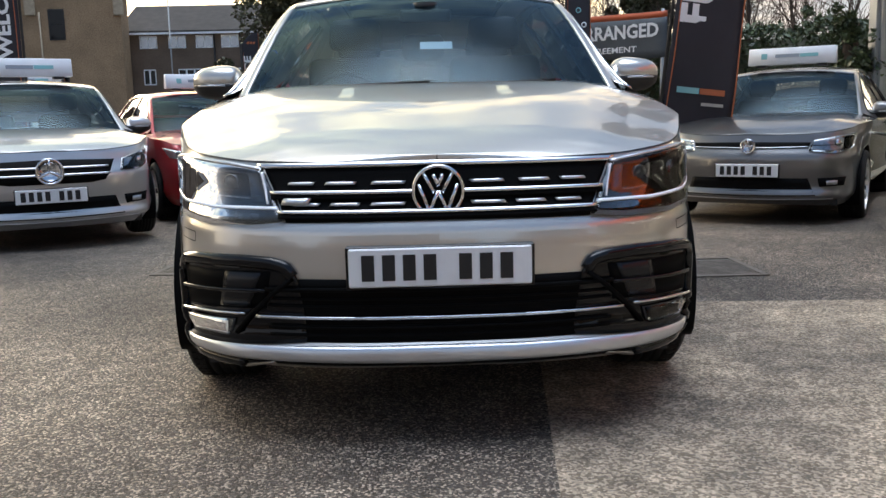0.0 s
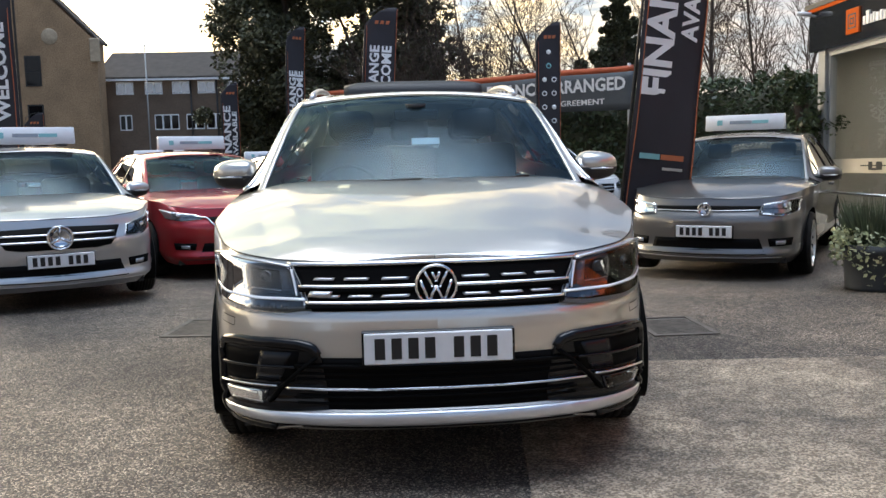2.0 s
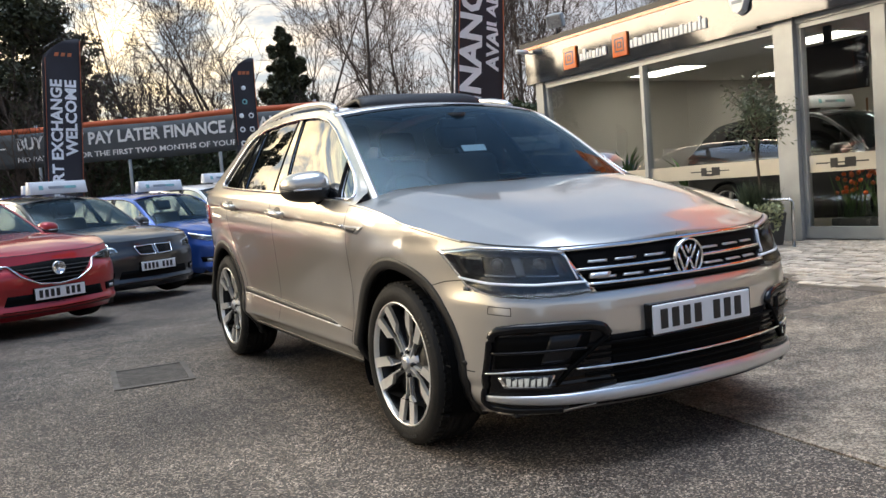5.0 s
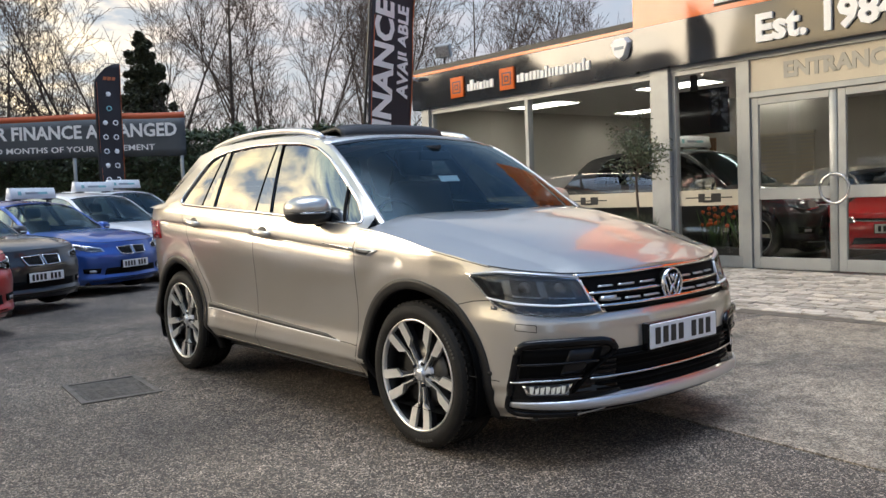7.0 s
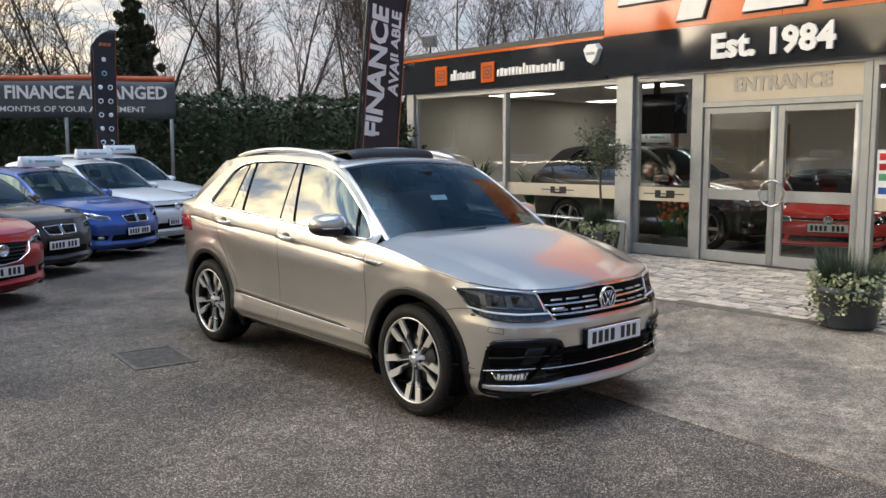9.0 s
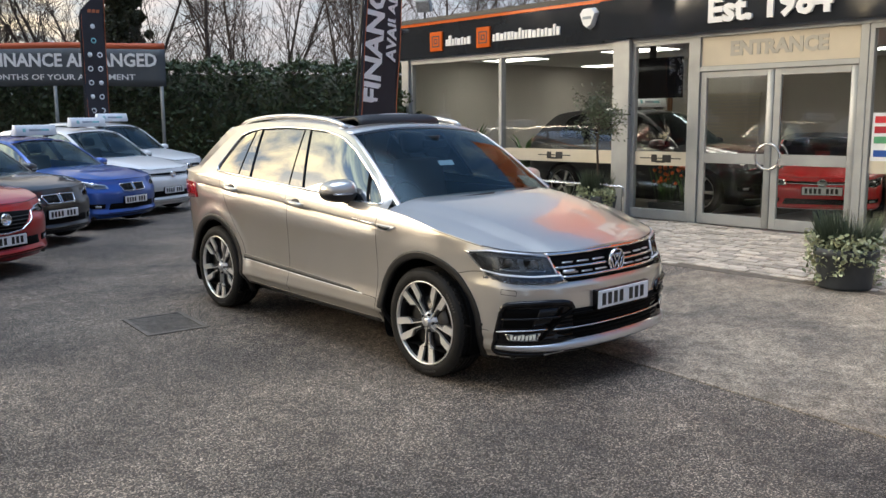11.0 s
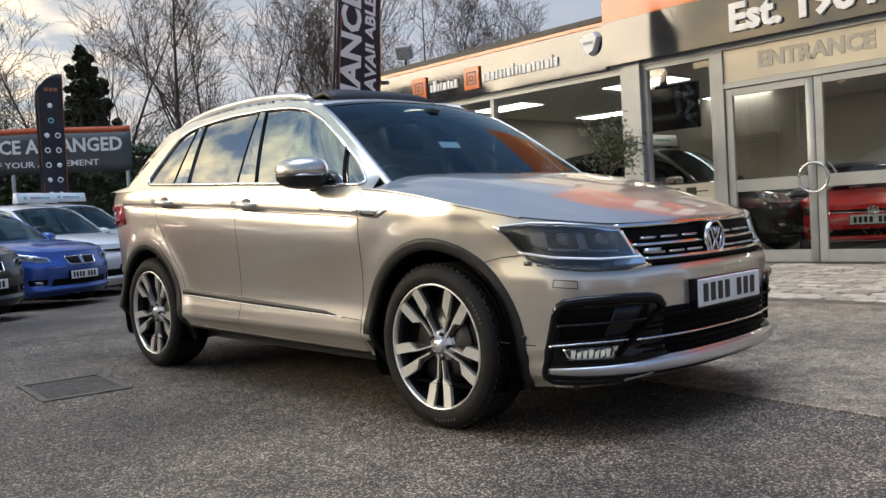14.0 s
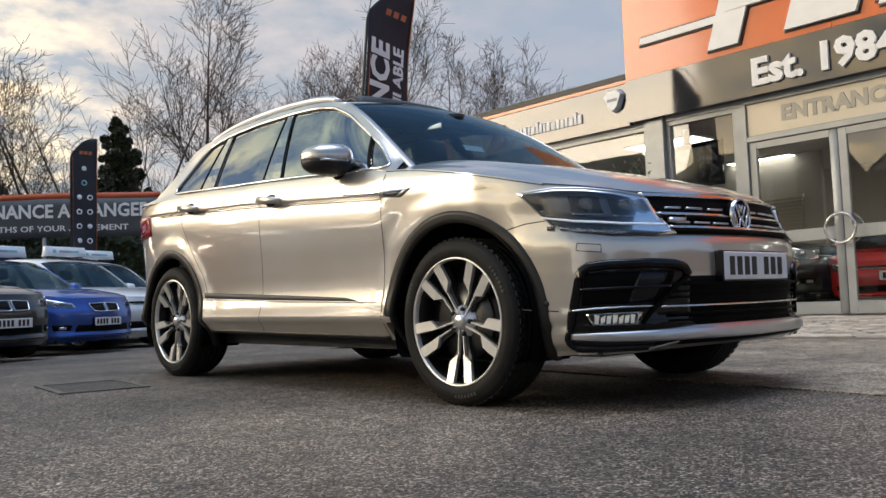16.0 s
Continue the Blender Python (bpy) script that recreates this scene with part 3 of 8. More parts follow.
    def hood_z(self, u, y, ze, x):
        """Height of the bonnet at u (-1 to 1 across), for its edge's height ze."""
        c = self.c
        zc = np.interp(y, *self.hood_line)
        # raised middle with sloping shoulders on both sides
        k = c.get("wide", 1.0)
        xi, xo = (0.43 + 0.19 * y) * k, (0.54 + 0.23 * y) * k
        t = min(max((abs(x) - xi) / (xo - xi), -0.25), 1.25)
        fall = 0.5 * (math.sqrt(t * t + 0.00006) - math.sqrt((t - 1) ** 2 + 0.00006) + 1)
        crease = c.get("crease", 0.010) * (1 - fall) * step(0.06, 0.35, y)
        return ze + (zc - ze) * (1 - abs(u) ** (2.6 + c.get("flat", 0.0) * step(0.35, 1.05, y))) + crease

    def hood(self, cols=161):
        c = self.c
        s1 = self.s_at_y(c["a_base"][1] + 0.02)
        ss = np.linspace(0.0, s1, 64)
        verts = []
        for s in ss:
            e = self.P(s, self.top(s))
            for k in range(cols):
                u = -1 + 2 * k / (cols - 1)
                verts.append((u * max(e.x, 0.002), e.y, self.hood_z(u, e.y, e.z, u * e.x)))
        return verts, grid_faces(len(ss), cols)

    def rail(self, n=80):
        """The cant rail from the windscreen's foot over the roof to the tail."""
        if n not in self.rails:
            self.rails[n] = spline(self.c["rail"], n)[0]
        return self.rails[n]  # x, y, z

    def lid(self, k0, k1, u0=-1.0, u1=1.0, off=0.0, cols=27, thick=None, n=80):
        """The strip of windscreen, roof and rear glass between two places (0 to 1) along the cant rail."""
        r = self.rail(n)
        t = np.linspace(0, 1, n)
        ks = np.linspace(k0, k1, max(3, int((k1 - k0) * 60)))
        dr = np.gradient(r, axis=0)
        front, back = [], []
        for k in ks:
            x, y, z = [np.interp(k, t, r[:, i]) for i in range(3)]
            ty, tz = np.interp(k, t, dr[:, 1]), np.interp(k, t, dr[:, 2])
            ln = math.hypot(ty, tz)
            ny, nz = -tz / ln, ty / ln
            if k < 0.25:                      # the foot of the glass bows forward, not up
                q = max(0.0, 1 - k / 0.25)
                ny, nz = ny * (1 - q) - q, nz * (1 - q)
            bow = np.interp(k, *self.tab["bow"])
            for i in range(cols):
                u = u0 + (u1 - u0) * i / (cols - 1)
                b = bow * (1 - abs(u) ** 2.2) + off
                front.append((u * x, y + ny * b, z + nz * b))
                if thick:
                    back.append((u * x, y + ny * (b - thick), z + nz * (b - thick)))
        if thick:
            return slab(front, back, len(ks), cols)
        return front, grid_faces(len(ks), cols)

    def side_point(self, y, z):
        """A point of the cabin's flank: between the belt and the cant rail."""
        c = self.c
        r = self.rail()
        i = int(np.argmax(r[:, 2]))
        s = self.s_at_y(min(max(y, c["a_base"][1]), r[-1, 1] - 0.02))
        zt = self.top(s)
        b = self.P(s, zt)
        zr, xr = np.interp(y, r[:, 1], r[:, 2]), np.interp(y, r[:, 1], r[:, 0])
        zr = max(zr, zt + 0.02)
        k = (z - zt) / max(zr - zt, 0.05)
        return Vector((b.x + (xr - b.x) * k + 0.035 * max(0, min(1, k)) * (1 - min(1, k)), y, z))


def ring_fill(outer, inner):
    n = len(outer)
    return list(outer) + list(inner), [(i, (i + 1) % n, n + (i + 1) % n, n + i) for i in range(n)]


def resample(loop, n):
    p = np.array(list(loop) + [loop[0]], float)
    s = np.r_[0, np.cumsum(np.linalg.norm(np.diff(p, axis=0), axis=1))]
    k = np.linspace(0, s[-1], n, endpoint=False)
    return np.stack([np.interp(k, s, p[:, i]) for i in range(p.shape[1])], 1)


def raw_box(lo, hi):
    """Verts and faces of a plain box."""
    v = [(x, y, z) for x in (lo[0], hi[0]) for y in (lo[1], hi[1]) for z in (lo[2], hi[2])]
    return v, [(0, 1, 3, 2), (4, 6, 7, 5), (0, 4, 5, 1), (2, 3, 7, 6), (0, 2, 6, 4), (1, 5, 7, 3)]


WHEEL_TURN = 0.03      # how far round the wheels have come to rest


def wheel(car, x, y, c, spokes, hero):
    """A wheel on the flank at x (its outer face), turned by the sign of x."""
    r, w = c["wheel_r"], c["wheel_w"]
    rim = c["rim_r"]
    flip = Matrix.Translation((x, y, r)) @ (Matrix() if x > 0 else Matrix.Rotation(math.pi, 4, "Z"))
    hub = part("wheel", moved(lathe([(rim * 1.03, -0.014), (rim * 1.03, -0.004), (rim * 1.005, -0.001), (rim * 0.992, -0.008), (rim * 0.985, -0.03)], "x", 56), flip), M["alloy"], car)
    part("rim_barrel", moved(lathe([(rim * 1.0, -w + 0.02), (rim * 0.92, -0.06), (rim * 0.985, -0.026)], "x", 48), flip), M["alloy_dark"], hub)
    t = [(rim * 1.0, -w), (r * 0.93, -w), (r * 0.985, -w + 0.03)]
    for q in range(5):                     # ribs with grooves between them
        a, b = -w + 0.04 + (w - 0.075) * q / 5, -w + 0.04 + (w - 0.075) * (q + 0.84) / 5
        t += [(r - 0.008, a), (r, a + 0.002), (r, b), (r - 0.008, b + 0.002)]
    t += [(r - 0.002, -0.032), (r * 0.985, -0.020), (r * 0.955, -0.009), (r * 0.945, -0.0045), (r * 0.925, -0.0035), (r * 0.918, -0.001), (rim * 1.18, 0.002), (rim * 1.15, 0.0045), (rim * 1.12, 0.003), (rim * 1.06, 0.001), (rim * 1.04, -0.004), (rim * 1.0, -0.012)]
    ty = part("tyre", moved(lathe(t, "x", 72, True), flip), M["tyre"], hub)
    if hero:                               # blocks cut across the outer rib, and raised blank lettering bars
        for q in range(60):
            a = 2 * math.pi * q / 60
            part("tread_block", moved(raw_box((-0.062, r - 0.004, -0.011), (-0.024, r + 0.0025, 0.011)), flip @ Matrix.Rotation(a, 4, "X")), M["tyre"], ty, smooth=False)
        for a0, n in ((0.4, 7), (2.6, 5), (4.7, 7)):
            for q in range(n):
                part("sidewall_bar", moved(raw_box((-0.001, r * 0.865, -0.005), (0.0042, r * 0.905, 0.005)), flip @ Matrix.Rotation(a0 + 0.062 * q, 4, "X")), M["tyre_mark"], ty, smooth=False)
    part("wheel_well_disc", moved(lathe([(0.001, -0.085), (rim * 0.95, -0.085), (rim * 0.95, -0.10), (0.001, -0.10)], "x", 32), flip), M["alloy_dark"], hub)
    part("brake_disc", moved(lathe([(0.06, -0.062), (rim * 0.62, -0.062), (rim * 0.62, -0.08)], "x", 32), flip), M["disc"] if hero else M["alloy_dark"], hub)
    if hero:
        # five pairs of blades: slim dark-sided legs by the hub, stepping out to broad bright ends at the lip
        def blade(lean, a0, prof, dx0, dx1, deep):
            front, back = [], []
            for rr, inner, outer in prof:
                dx = dx0 + (dx1 - dx0) * (rr / rim) ** 1.5
                for q in (lean * inner, lean * outer):
                    cy, cz = rr * math.cos(a0) - q * math.sin(a0), rr * math.sin(a0) + q * math.cos(a0)
                    front.append((dx, cy, cz))
                    back.append((dx - deep, cy, cz))
            return moved(slab(front, back, len(prof), 2), flip)

        for k in range(5):
            a0 = 2 * math.pi * k / 5 - math.pi / 2 + WHEEL_TURN
            for lean in (-1, 1):
                part("spoke", blade(lean, a0, ((0.140, 0.0155, 0.022), (0.164, 0.020, 0.062), (0.205, 0.026, 0.070), (rim * 0.968, 0.033, 0.077)), -0.036, -0.004, 0.016), M["alloy"], hub, smooth=False)
                part("spoke_leg", blade(lean, a0, ((0.036, 0.0085, 0.0145), (0.09, 0.0115, 0.018), (0.1405, 0.0155, 0.022)), -0.034, -0.020, 0.014), M["alloy"], hub, smooth=False)
                part("spoke_flank", blade(lean, a0, ((0.04, 0.0082, 0.024), (0.12, 0.0135, 0.036), (0.166, 0.019, 0.060), (rim * 0.95, 0.030, 0.080)), -0.052, -0.022, 0.03), M["alloy_grey"], hub, smooth=False)
    else:
        for k in range(spokes):
            a0 = 2 * math.pi * k / spokes
            front, back = [], []
            for rr, half in ((0.05, 0.026), (rim * 0.5, 0.020), (rim * 0.955, 0.026)):
                for sgn in (-1, 1):
                    aa = a0 + sgn * half / rr
                    front.append((-0.03 + 0.02 * (rr / rim) ** 2, rr * math.cos(aa), rr * math.sin(aa)))
                    back.append((-0.06, rr * math.cos(aa), rr * math.sin(aa)))
            part("spoke", moved(slab(front, back, 3, 2), flip), M["alloy"], hub, smooth=False)
    part("centre_cap", moved(lathe([(0.001, -0.020), (0.024, -0.020), (0.029, -0.024), (0.030, -0.036), (0.060, -0.040), (0.072, -0.06)], "x", 24), flip), M["satin"] if hero else M["lamp_dark"], hub)
    if hero:
        for k in range(5):
            a = 2 * math.pi * k / 5
            part("wheel_bolt", moved(lathe([(0.001, -0.026), (0.009, -0.026), (0.011, -0.05)], "x", 8), flip @ Matrix.Translation((0, 0.054 * math.cos(a), 0.054 * math.sin(a)))), M["alloy_dark"], hub)
    return hub


def number_plate(car, sh, z, y_off, chars=7, width=0.52, height=0.111, name="number_plate"):
    """A white plate with plain dark bars for its characters."""
    y = sh.P(0, z).y - y_off
    pl = box(name, (-width / 2, y - 0.012, z - height / 2), (width / 2, y + 0.03, z + height / 2), M["plate"], car, "white number plate", bevel=0.004)
    box("surround", (-width / 2 - 0.008, y - 0.008, z - height / 2 - 0.006), (width / 2 + 0.008, y + 0.04, z + height / 2 + 0.005), M["gloss_black"], pl, bevel=0.003)
    xs = [-0.205 + 0.0585 * k + (0.042 if k > 3 else 0) for k in range(chars)]
    for x in xs:
        box("bar", (x - 0.018, y - 0.0145, z - 0.037), (x + 0.018, y - 0.010, z + 0.037), M["ink"], pl)
    return pl


def roof_sign(m, label="white roof sign with blurred teal lettering on a car roof", w=0.95):
    """A wedge-shaped white advertising board that stands on a car's roof."""
    t = thing("roof_sign", m, label, "sign", group="roof signs on the parked cars")
    prof = [(-0.075, 0.0), (-0.035, 0.175), (0.035, 0.175), (0.075, 0.0)]
    verts = [(x, y, z) for x in (-w / 2, w / 2) for y, z in prof]
    faces = [(0, 1, 2, 3), (7, 6, 5, 4)] + [(k, (k + 1) % 4, 4 + (k + 1) % 4, 4 + k) for k in range(4)]
    bm = bmesh.new()
    vs = [bm.verts.new(v) for v in verts]
    for f in faces:
        bm.faces.new([vs[i] for i in f])
    bmesh.ops.recalc_face_normals(bm, faces=bm.faces)
    bmesh.ops.bevel(bm, geom=list(bm.edges), offset=0.006, segments=1, affect="EDGES")
    part("board", bm, M["white_sign"], t)
    up = Matrix.Translation((0, -0.057, 0.09)) @ Matrix.Rotation(math.atan2(0.175, 0.040), 4, "X")
    for x0, x1, mt in ((-0.16, 0.08, "grey_ink"), (0.085, 0.26, "teal_ink")):
        part("printed_bar", moved((lambda b: ([v.co.copy() for v in b.verts], [tuple(v.index for v in f.verts) for f in b.faces]))(_indexed(box_bm(x0, -0.018, -0.001, x1, 0.018, 0.003))), up), M[mt], t, smooth=False)
    part("printed_mark", moved((lambda b: ([v.co.copy() for v in b.verts], [tuple(v.index for v in f.verts) for f in b.faces]))(_indexed(box_bm(-0.30, -0.03, -0.001, -0.24, 0.03, 0.003))), up), M["teal_ink"], t, smooth=False)
    for x in (-w * 0.35, w * 0.35):
        box("foot", (x - 0.05, -0.07, -0.025), (x + 0.05, 0.07, 0.004), M["black"], t, bevel=0.006)
    return t


def _indexed(bm):
    bm.verts.index_update()
    return bm


def cabin(car, sh, paint_m, tint):
    """Glass, pillars and roof over the belt line."""
    c = sh.c
    r = sh.rail()
    yA, yD = c["a_base"][1] + 0.02, c["rail"][-1][1] - 0.02
    n = 160 if "posts" in c else 120
    ys = np.linspace(yA, yD, 40)
    outer = [(y, sh.top(sh.s_at_y(y)) - 0.0) for y in ys] + [(y, max(np.interp(y, r[:, 1], r[:, 2]), sh.top(sh.s_at_y(y)) + 0.02)) for y in ys[::-1]]
    dlo = resample(c["dlo"], n)
    # smooth the corners of the window line
    for _ in range(1 if "posts" in c else 3):
        dlo = (np.roll(dlo, 1, 0) + 2 * dlo + np.roll(dlo, -1, 0)) / 4
    cen = dlo.mean(0)
    o = resample(outer, 600)
    ang_o = np.arctan2((o - cen)[:, 1] * 3, (o - cen)[:, 0])
    picked = []
    for p in dlo:
        a = math.atan2((p - cen)[1] * 3, (p - cen)[0])
        picked.append(o[int(np.argmin(np.abs(np.angle(np.exp(1j * (ang_o - a))))))])
    for side in (-1, 1):
        S = lambda y, z, off=0.0: (lambda v: Vector((side * (v.x + off), v.y, v.z)))(sh.side_point(y, z))
        frame_pts = [S(*p) for p in picked]
        inner = [S(*p) for p in dlo]
        mid = [S(*(0.5 * (p + q))) for p, q in zip(np.array(picked), dlo)]
        v1, f1 = ring_fill(frame_pts, mid)
        v2, f2 = ring_fill(mid, inner)
        part("window_surround", joined((v1, f1), (v2, f2)), paint_m, car)
        # glass, split by the pillars
        zs = lambda y: (float(np.interp(y, *_half(dlo, cen, False))), float(np.interp(y, *_half(dlo, cen, True))))
        y0, y1 = dlo[:, 0].min() + 0.01, dlo[:, 0].max() - 0.01
        cuts = [y0] + [p for p in c["pillars"]] + [y1]
        if "posts" in c:
            edges = [(y0, y0)] + [(a, b) for a, b, _, _ in c["posts"]] + [(y1, y1)]
            for (a0, a1), (b0, b1) in zip(edges, edges[1:]):
                front = []
                for i in range(16):
                    for j in range(9):
                        yy = (a0 + (a1 - a0) * j / 8) * (1 - i / 15) + (b0 + (b1 - b0) * j / 8) * i / 15
                        lo, hi = zs(yy)
                        front.append(S(yy, lo + (hi - lo) * j / 8, -0.006))
                part("side_window", (front, grid_faces(16, 9)), tint, car, "reflecting side window")
            for a, b, wa, wb in c["posts"]:
                front, back = [], []
                for j in range(9):
                    for i in (-1, 0, 1):
                        yy = a + (b - a) * j / 8 + i * (wa + (wb - wa) * j / 8) / 2
                        lo, hi = zs(min(max(yy, y0), y1))
                        front.append(S(yy, lo + (hi - lo) * j / 8, 0.001))
                        back.append(S(yy, lo + (hi - lo) * j / 8, -0.02))
                post = part("pillar_trim", slab(front, back, 9, 3), M["post_gloss"], car, "glossy black window post", smooth=False)
                for i in ((0, 2) if wa > 0.05 else (1,)):
                    part("glass_seal", tube([front[j * 3 + i] + Vector((side * 0.001, 0, 0)) for j in range(9)], 0.005 if wa > 0.05 else 0.011, 6), M["mesh_black"], post)
        for a, b in zip(cuts, cuts[1:]) if "posts" not in c else ():
            front = []
            k = 14
            for i in range(k):
                for j in range(7):
                    yy = a + (b - a) * i / (k - 1)
                    lo, hi = zs(min(max(yy, y0), y1))
                    sl = c.get("pillar_slope", 0.0) * (j / 6 - 0.5)
                    yy2 = min(max(yy + (sl if a > y0 + 0.02 or i > 0 else 0) * (1 if (i not in (0, k - 1) or True) else 0), y0), y1)
                    lo, hi = zs(yy2)
                    front.append(S(yy2, lo + (hi - lo) * j / 6, -0.006))
            part("side_window", (front, grid_faces(k, 7)), tint, car, "reflecting side window")
        for p, wd in zip(c["pillars"], c["pillar_w"]) if "posts" not in c else ():
            front, back = [], []
            for j in range(7):
                for i in (-1, 1):
                    sl = c.get("pillar_slope", 0.0) * (j / 6 - 0.5)
                    yy = min(max(p + sl + i * wd / 2, y0), y1)
                    lo, hi = zs(yy)
                    front.append(S(yy, lo + (hi - lo) * j / 6, 0.002))
                    back.append(S(yy, lo + (hi - lo) * j / 6, -0.02))
            part("pillar_trim", slab(front, back, 7, 2), M["gloss_black"], car)
        trim = [S(*p, 0.004) for p in dlo]
        part("window_trim", tube(trim, c.get("trim_r", 0.008), 6, closed=True), M["chrome"] if c.get("chrome") else M["gloss_black"], car)
    ka, kr = c["k_header"], c["k_rear"]
    part("windscreen", sh.lid(0.012, ka, -0.965, 0.965, -0.002), M["windscreen"], car, "tinted windscreen")
    for side in (-1, 1):
        part("a_pillar", sh.lid(0.0, ka, side * 1.0, side * 0.955, 0.003, 4, thick=0.03), paint_m, car)
    # black scuttle at the foot of the screen
    front, back = [], []
    for q in range(4):
        for i in range(31):
            u = -1 + i / 15
            b = c["bow"][0][1] * (1 - abs(u) ** 2.2)
            x0, y0, z0 = c["rail"][0]
            front.append((u * x0 * 1.02, y0 - b + 0.03 - 0.05 * q, z0 + 0.004 - 0.028 * q))
            back.append((u * x0 * 1.02, y0 - b + 0.03 - 0.05 * q, z0 - 0.03 - 0.028 * q))
    part("scuttle", slab(front, back, 4, 31), M["black"], car)
    part("windscreen_band", sh.lid(ka - 0.012, ka, -0.96, 0.96, 0.001, 21), M["gloss_black"], car)
    if not c.get("glass_roof"):
        part("roof", sh.lid(ka, kr, thick=0.02), paint_m, car)
    part("rear_window", sh.lid(kr, 0.97, -0.84, 0.84, -0.002), tint, car)
    for side in (-1, 1):
        part("d_pillar", sh.lid(kr, 1.0, side * 1.0, side * 0.82, 0.003, 6, thick=0.03), paint_m, car)
    part("tail_edge", sh.lid(0.965, 1.0, thick=0.03), paint_m, car)


def _half(dlo, cen, upper):
    p = dlo[dlo[:, 1] > np.interp(dlo[:, 0], [dlo[:, 0].min(), dlo[:, 0].max()], [dlo[np.argmin(dlo[:, 0]), 1], dlo[np.argmax(dlo[:, 0]), 1]])] if upper else dlo[dlo[:, 1] <= np.interp(dlo[:, 0], [dlo[:, 0].min(), dlo[:, 0].max()], [dlo[np.argmin(dlo[:, 0]), 1], dlo[np.argmax(dlo[:, 0]), 1]])]
    p = p[np.argsort(p[:, 0])]
    return p[:, 0], p[:, 1]


def shell(car, sh, paint_m):
    for side in (-1, 1):
        part("body_side", sh.skirt(side), paint_m, car)
    part("bonnet", sh.hood(), paint_m, car)
    c = sh.c
    w = c["outline"][len(c["outline"]) // 2][0] - 0.05
    L = c["outline"][-1][1]
    # floor pan, wheel tubs and a dark cabin
    box("underbody", (-w + 0.14, 0.25, c["bottom_z"]), (w - 0.14, L - 0.25, c["bottom_z"] + 0.12), M["black"], car)
    for ay in c["axles"]:
        for side in (-1, 1):
            R = c["arch_r"] + 0.004
            prof = [(R, 0.0), (R, -0.26), (0.02, -0.26)]
            v, f = lathe(prof, "x", 40)
            v = [Vector(p) for p in v]
            v = [Vector((p.x, p.y, max(p.z, -0.16))) for p in v]
            x = sh.P(sh.s_at_y(ay), 0.6).x - 0.006
            m = Matrix.Translation((side * x, ay, c["wheel_z"])) @ (Matrix() if side > 0 else Matrix.Rotation(math.pi, 4, "Z"))
            part("wheel_arch_liner", moved((v, f), m), M["mesh_black"], car)


def seats(car, xs, ys, z, wide=0.5):
    for y in ys:
        for x in xs:
            bm = box_bm(x - wide / 2, y - 0.25, z - 0.15, x + wide / 2, y + 0.28, z + 0.05, 0.05, seg=2)
            part("seat", bm, M["seat"], car)
            bm = box_bm(-wide / 2, -0.07, 0, wide / 2, 0.07, 0.62, 0.06, seg=3)
            bmesh.ops.transform(bm, matrix=pose(x, y + 0.27, z, -14), verts=bm.verts)
            part("backrest", bm, M["seat"], car)
            bm = box_bm(-0.14, -0.05, 0.66, 0.14, 0.05, 0.84, 0.05, seg=3)
            bmesh.ops.transform(bm, matrix=pose(x, y + 0.27, z, -14), verts=bm.verts)
            part("headrest", bm, M["seat"], car)


def mirror(car, sh, side, c, paint_m):
    """Door mirror: a painted cap over a black shell, on a short foot."""
    y, z, x = c["mirror"]

    def blob(grow, lo, hi):
        bm = bmesh.new()
        bmesh.ops.create_uvsphere(bm, u_segments=24, v_segments=16, radius=1.0)
        for v in bm.verts:
            k = Vector([math.copysign(abs(q) ** e, q) for q, e in zip(v.co, (0.7, 0.85, 0.75))])
            k.y = min(k.y, 0.5)
            k.z = min(max(k.z, lo), hi)
            w = 1.0 - 0.22 * (k.x * 0.5 + 0.5)          # lower towards the tip
            v.co = Vector((side * (x + 0.118 * grow * k.x), y + 0.10 * grow * k.y + 0.02 * k.x, z + 0.088 * grow * k.z * w))
        return bm

    m1 = part("mirror_housing", blob(1.0, -0.1, 1.0), paint_m, car)
    part("mirror_shell", blob(0.985, -1.0, -0.05), M["black"], m1)
    part("mirror_indicator", tube([(side * (x + 0.105), y - 0.02, z - 0.012), (side * (x + 0.06), y - 0.092, z - 0.014), (side * (x - 0.05), y - 0.104, z - 0.014)], 0.005, 6), M["satin"], m1)
    part("mirror_glass", (lambda q: (q, [(0, 1, 2, 3)]))([(side * (x + a * 0.092), y + 0.052, z + b * 0.058) for a, b in ((-1, -1), (1, -0.8), (1, 0.8), (-1, 1))]), M["chrome"], m1)
    part("mirror_foot", tube([(side * (x - 0.06), y, z - 0.045), (side * (x - 0.10), y + 0.01, z - 0.075), (side * (x - 0.125), y + 0.02, z - 0.105)], [0.045, 0.042, 0.04], 10, squash=(1.0, 0.8)), M["gloss_black"], m1)

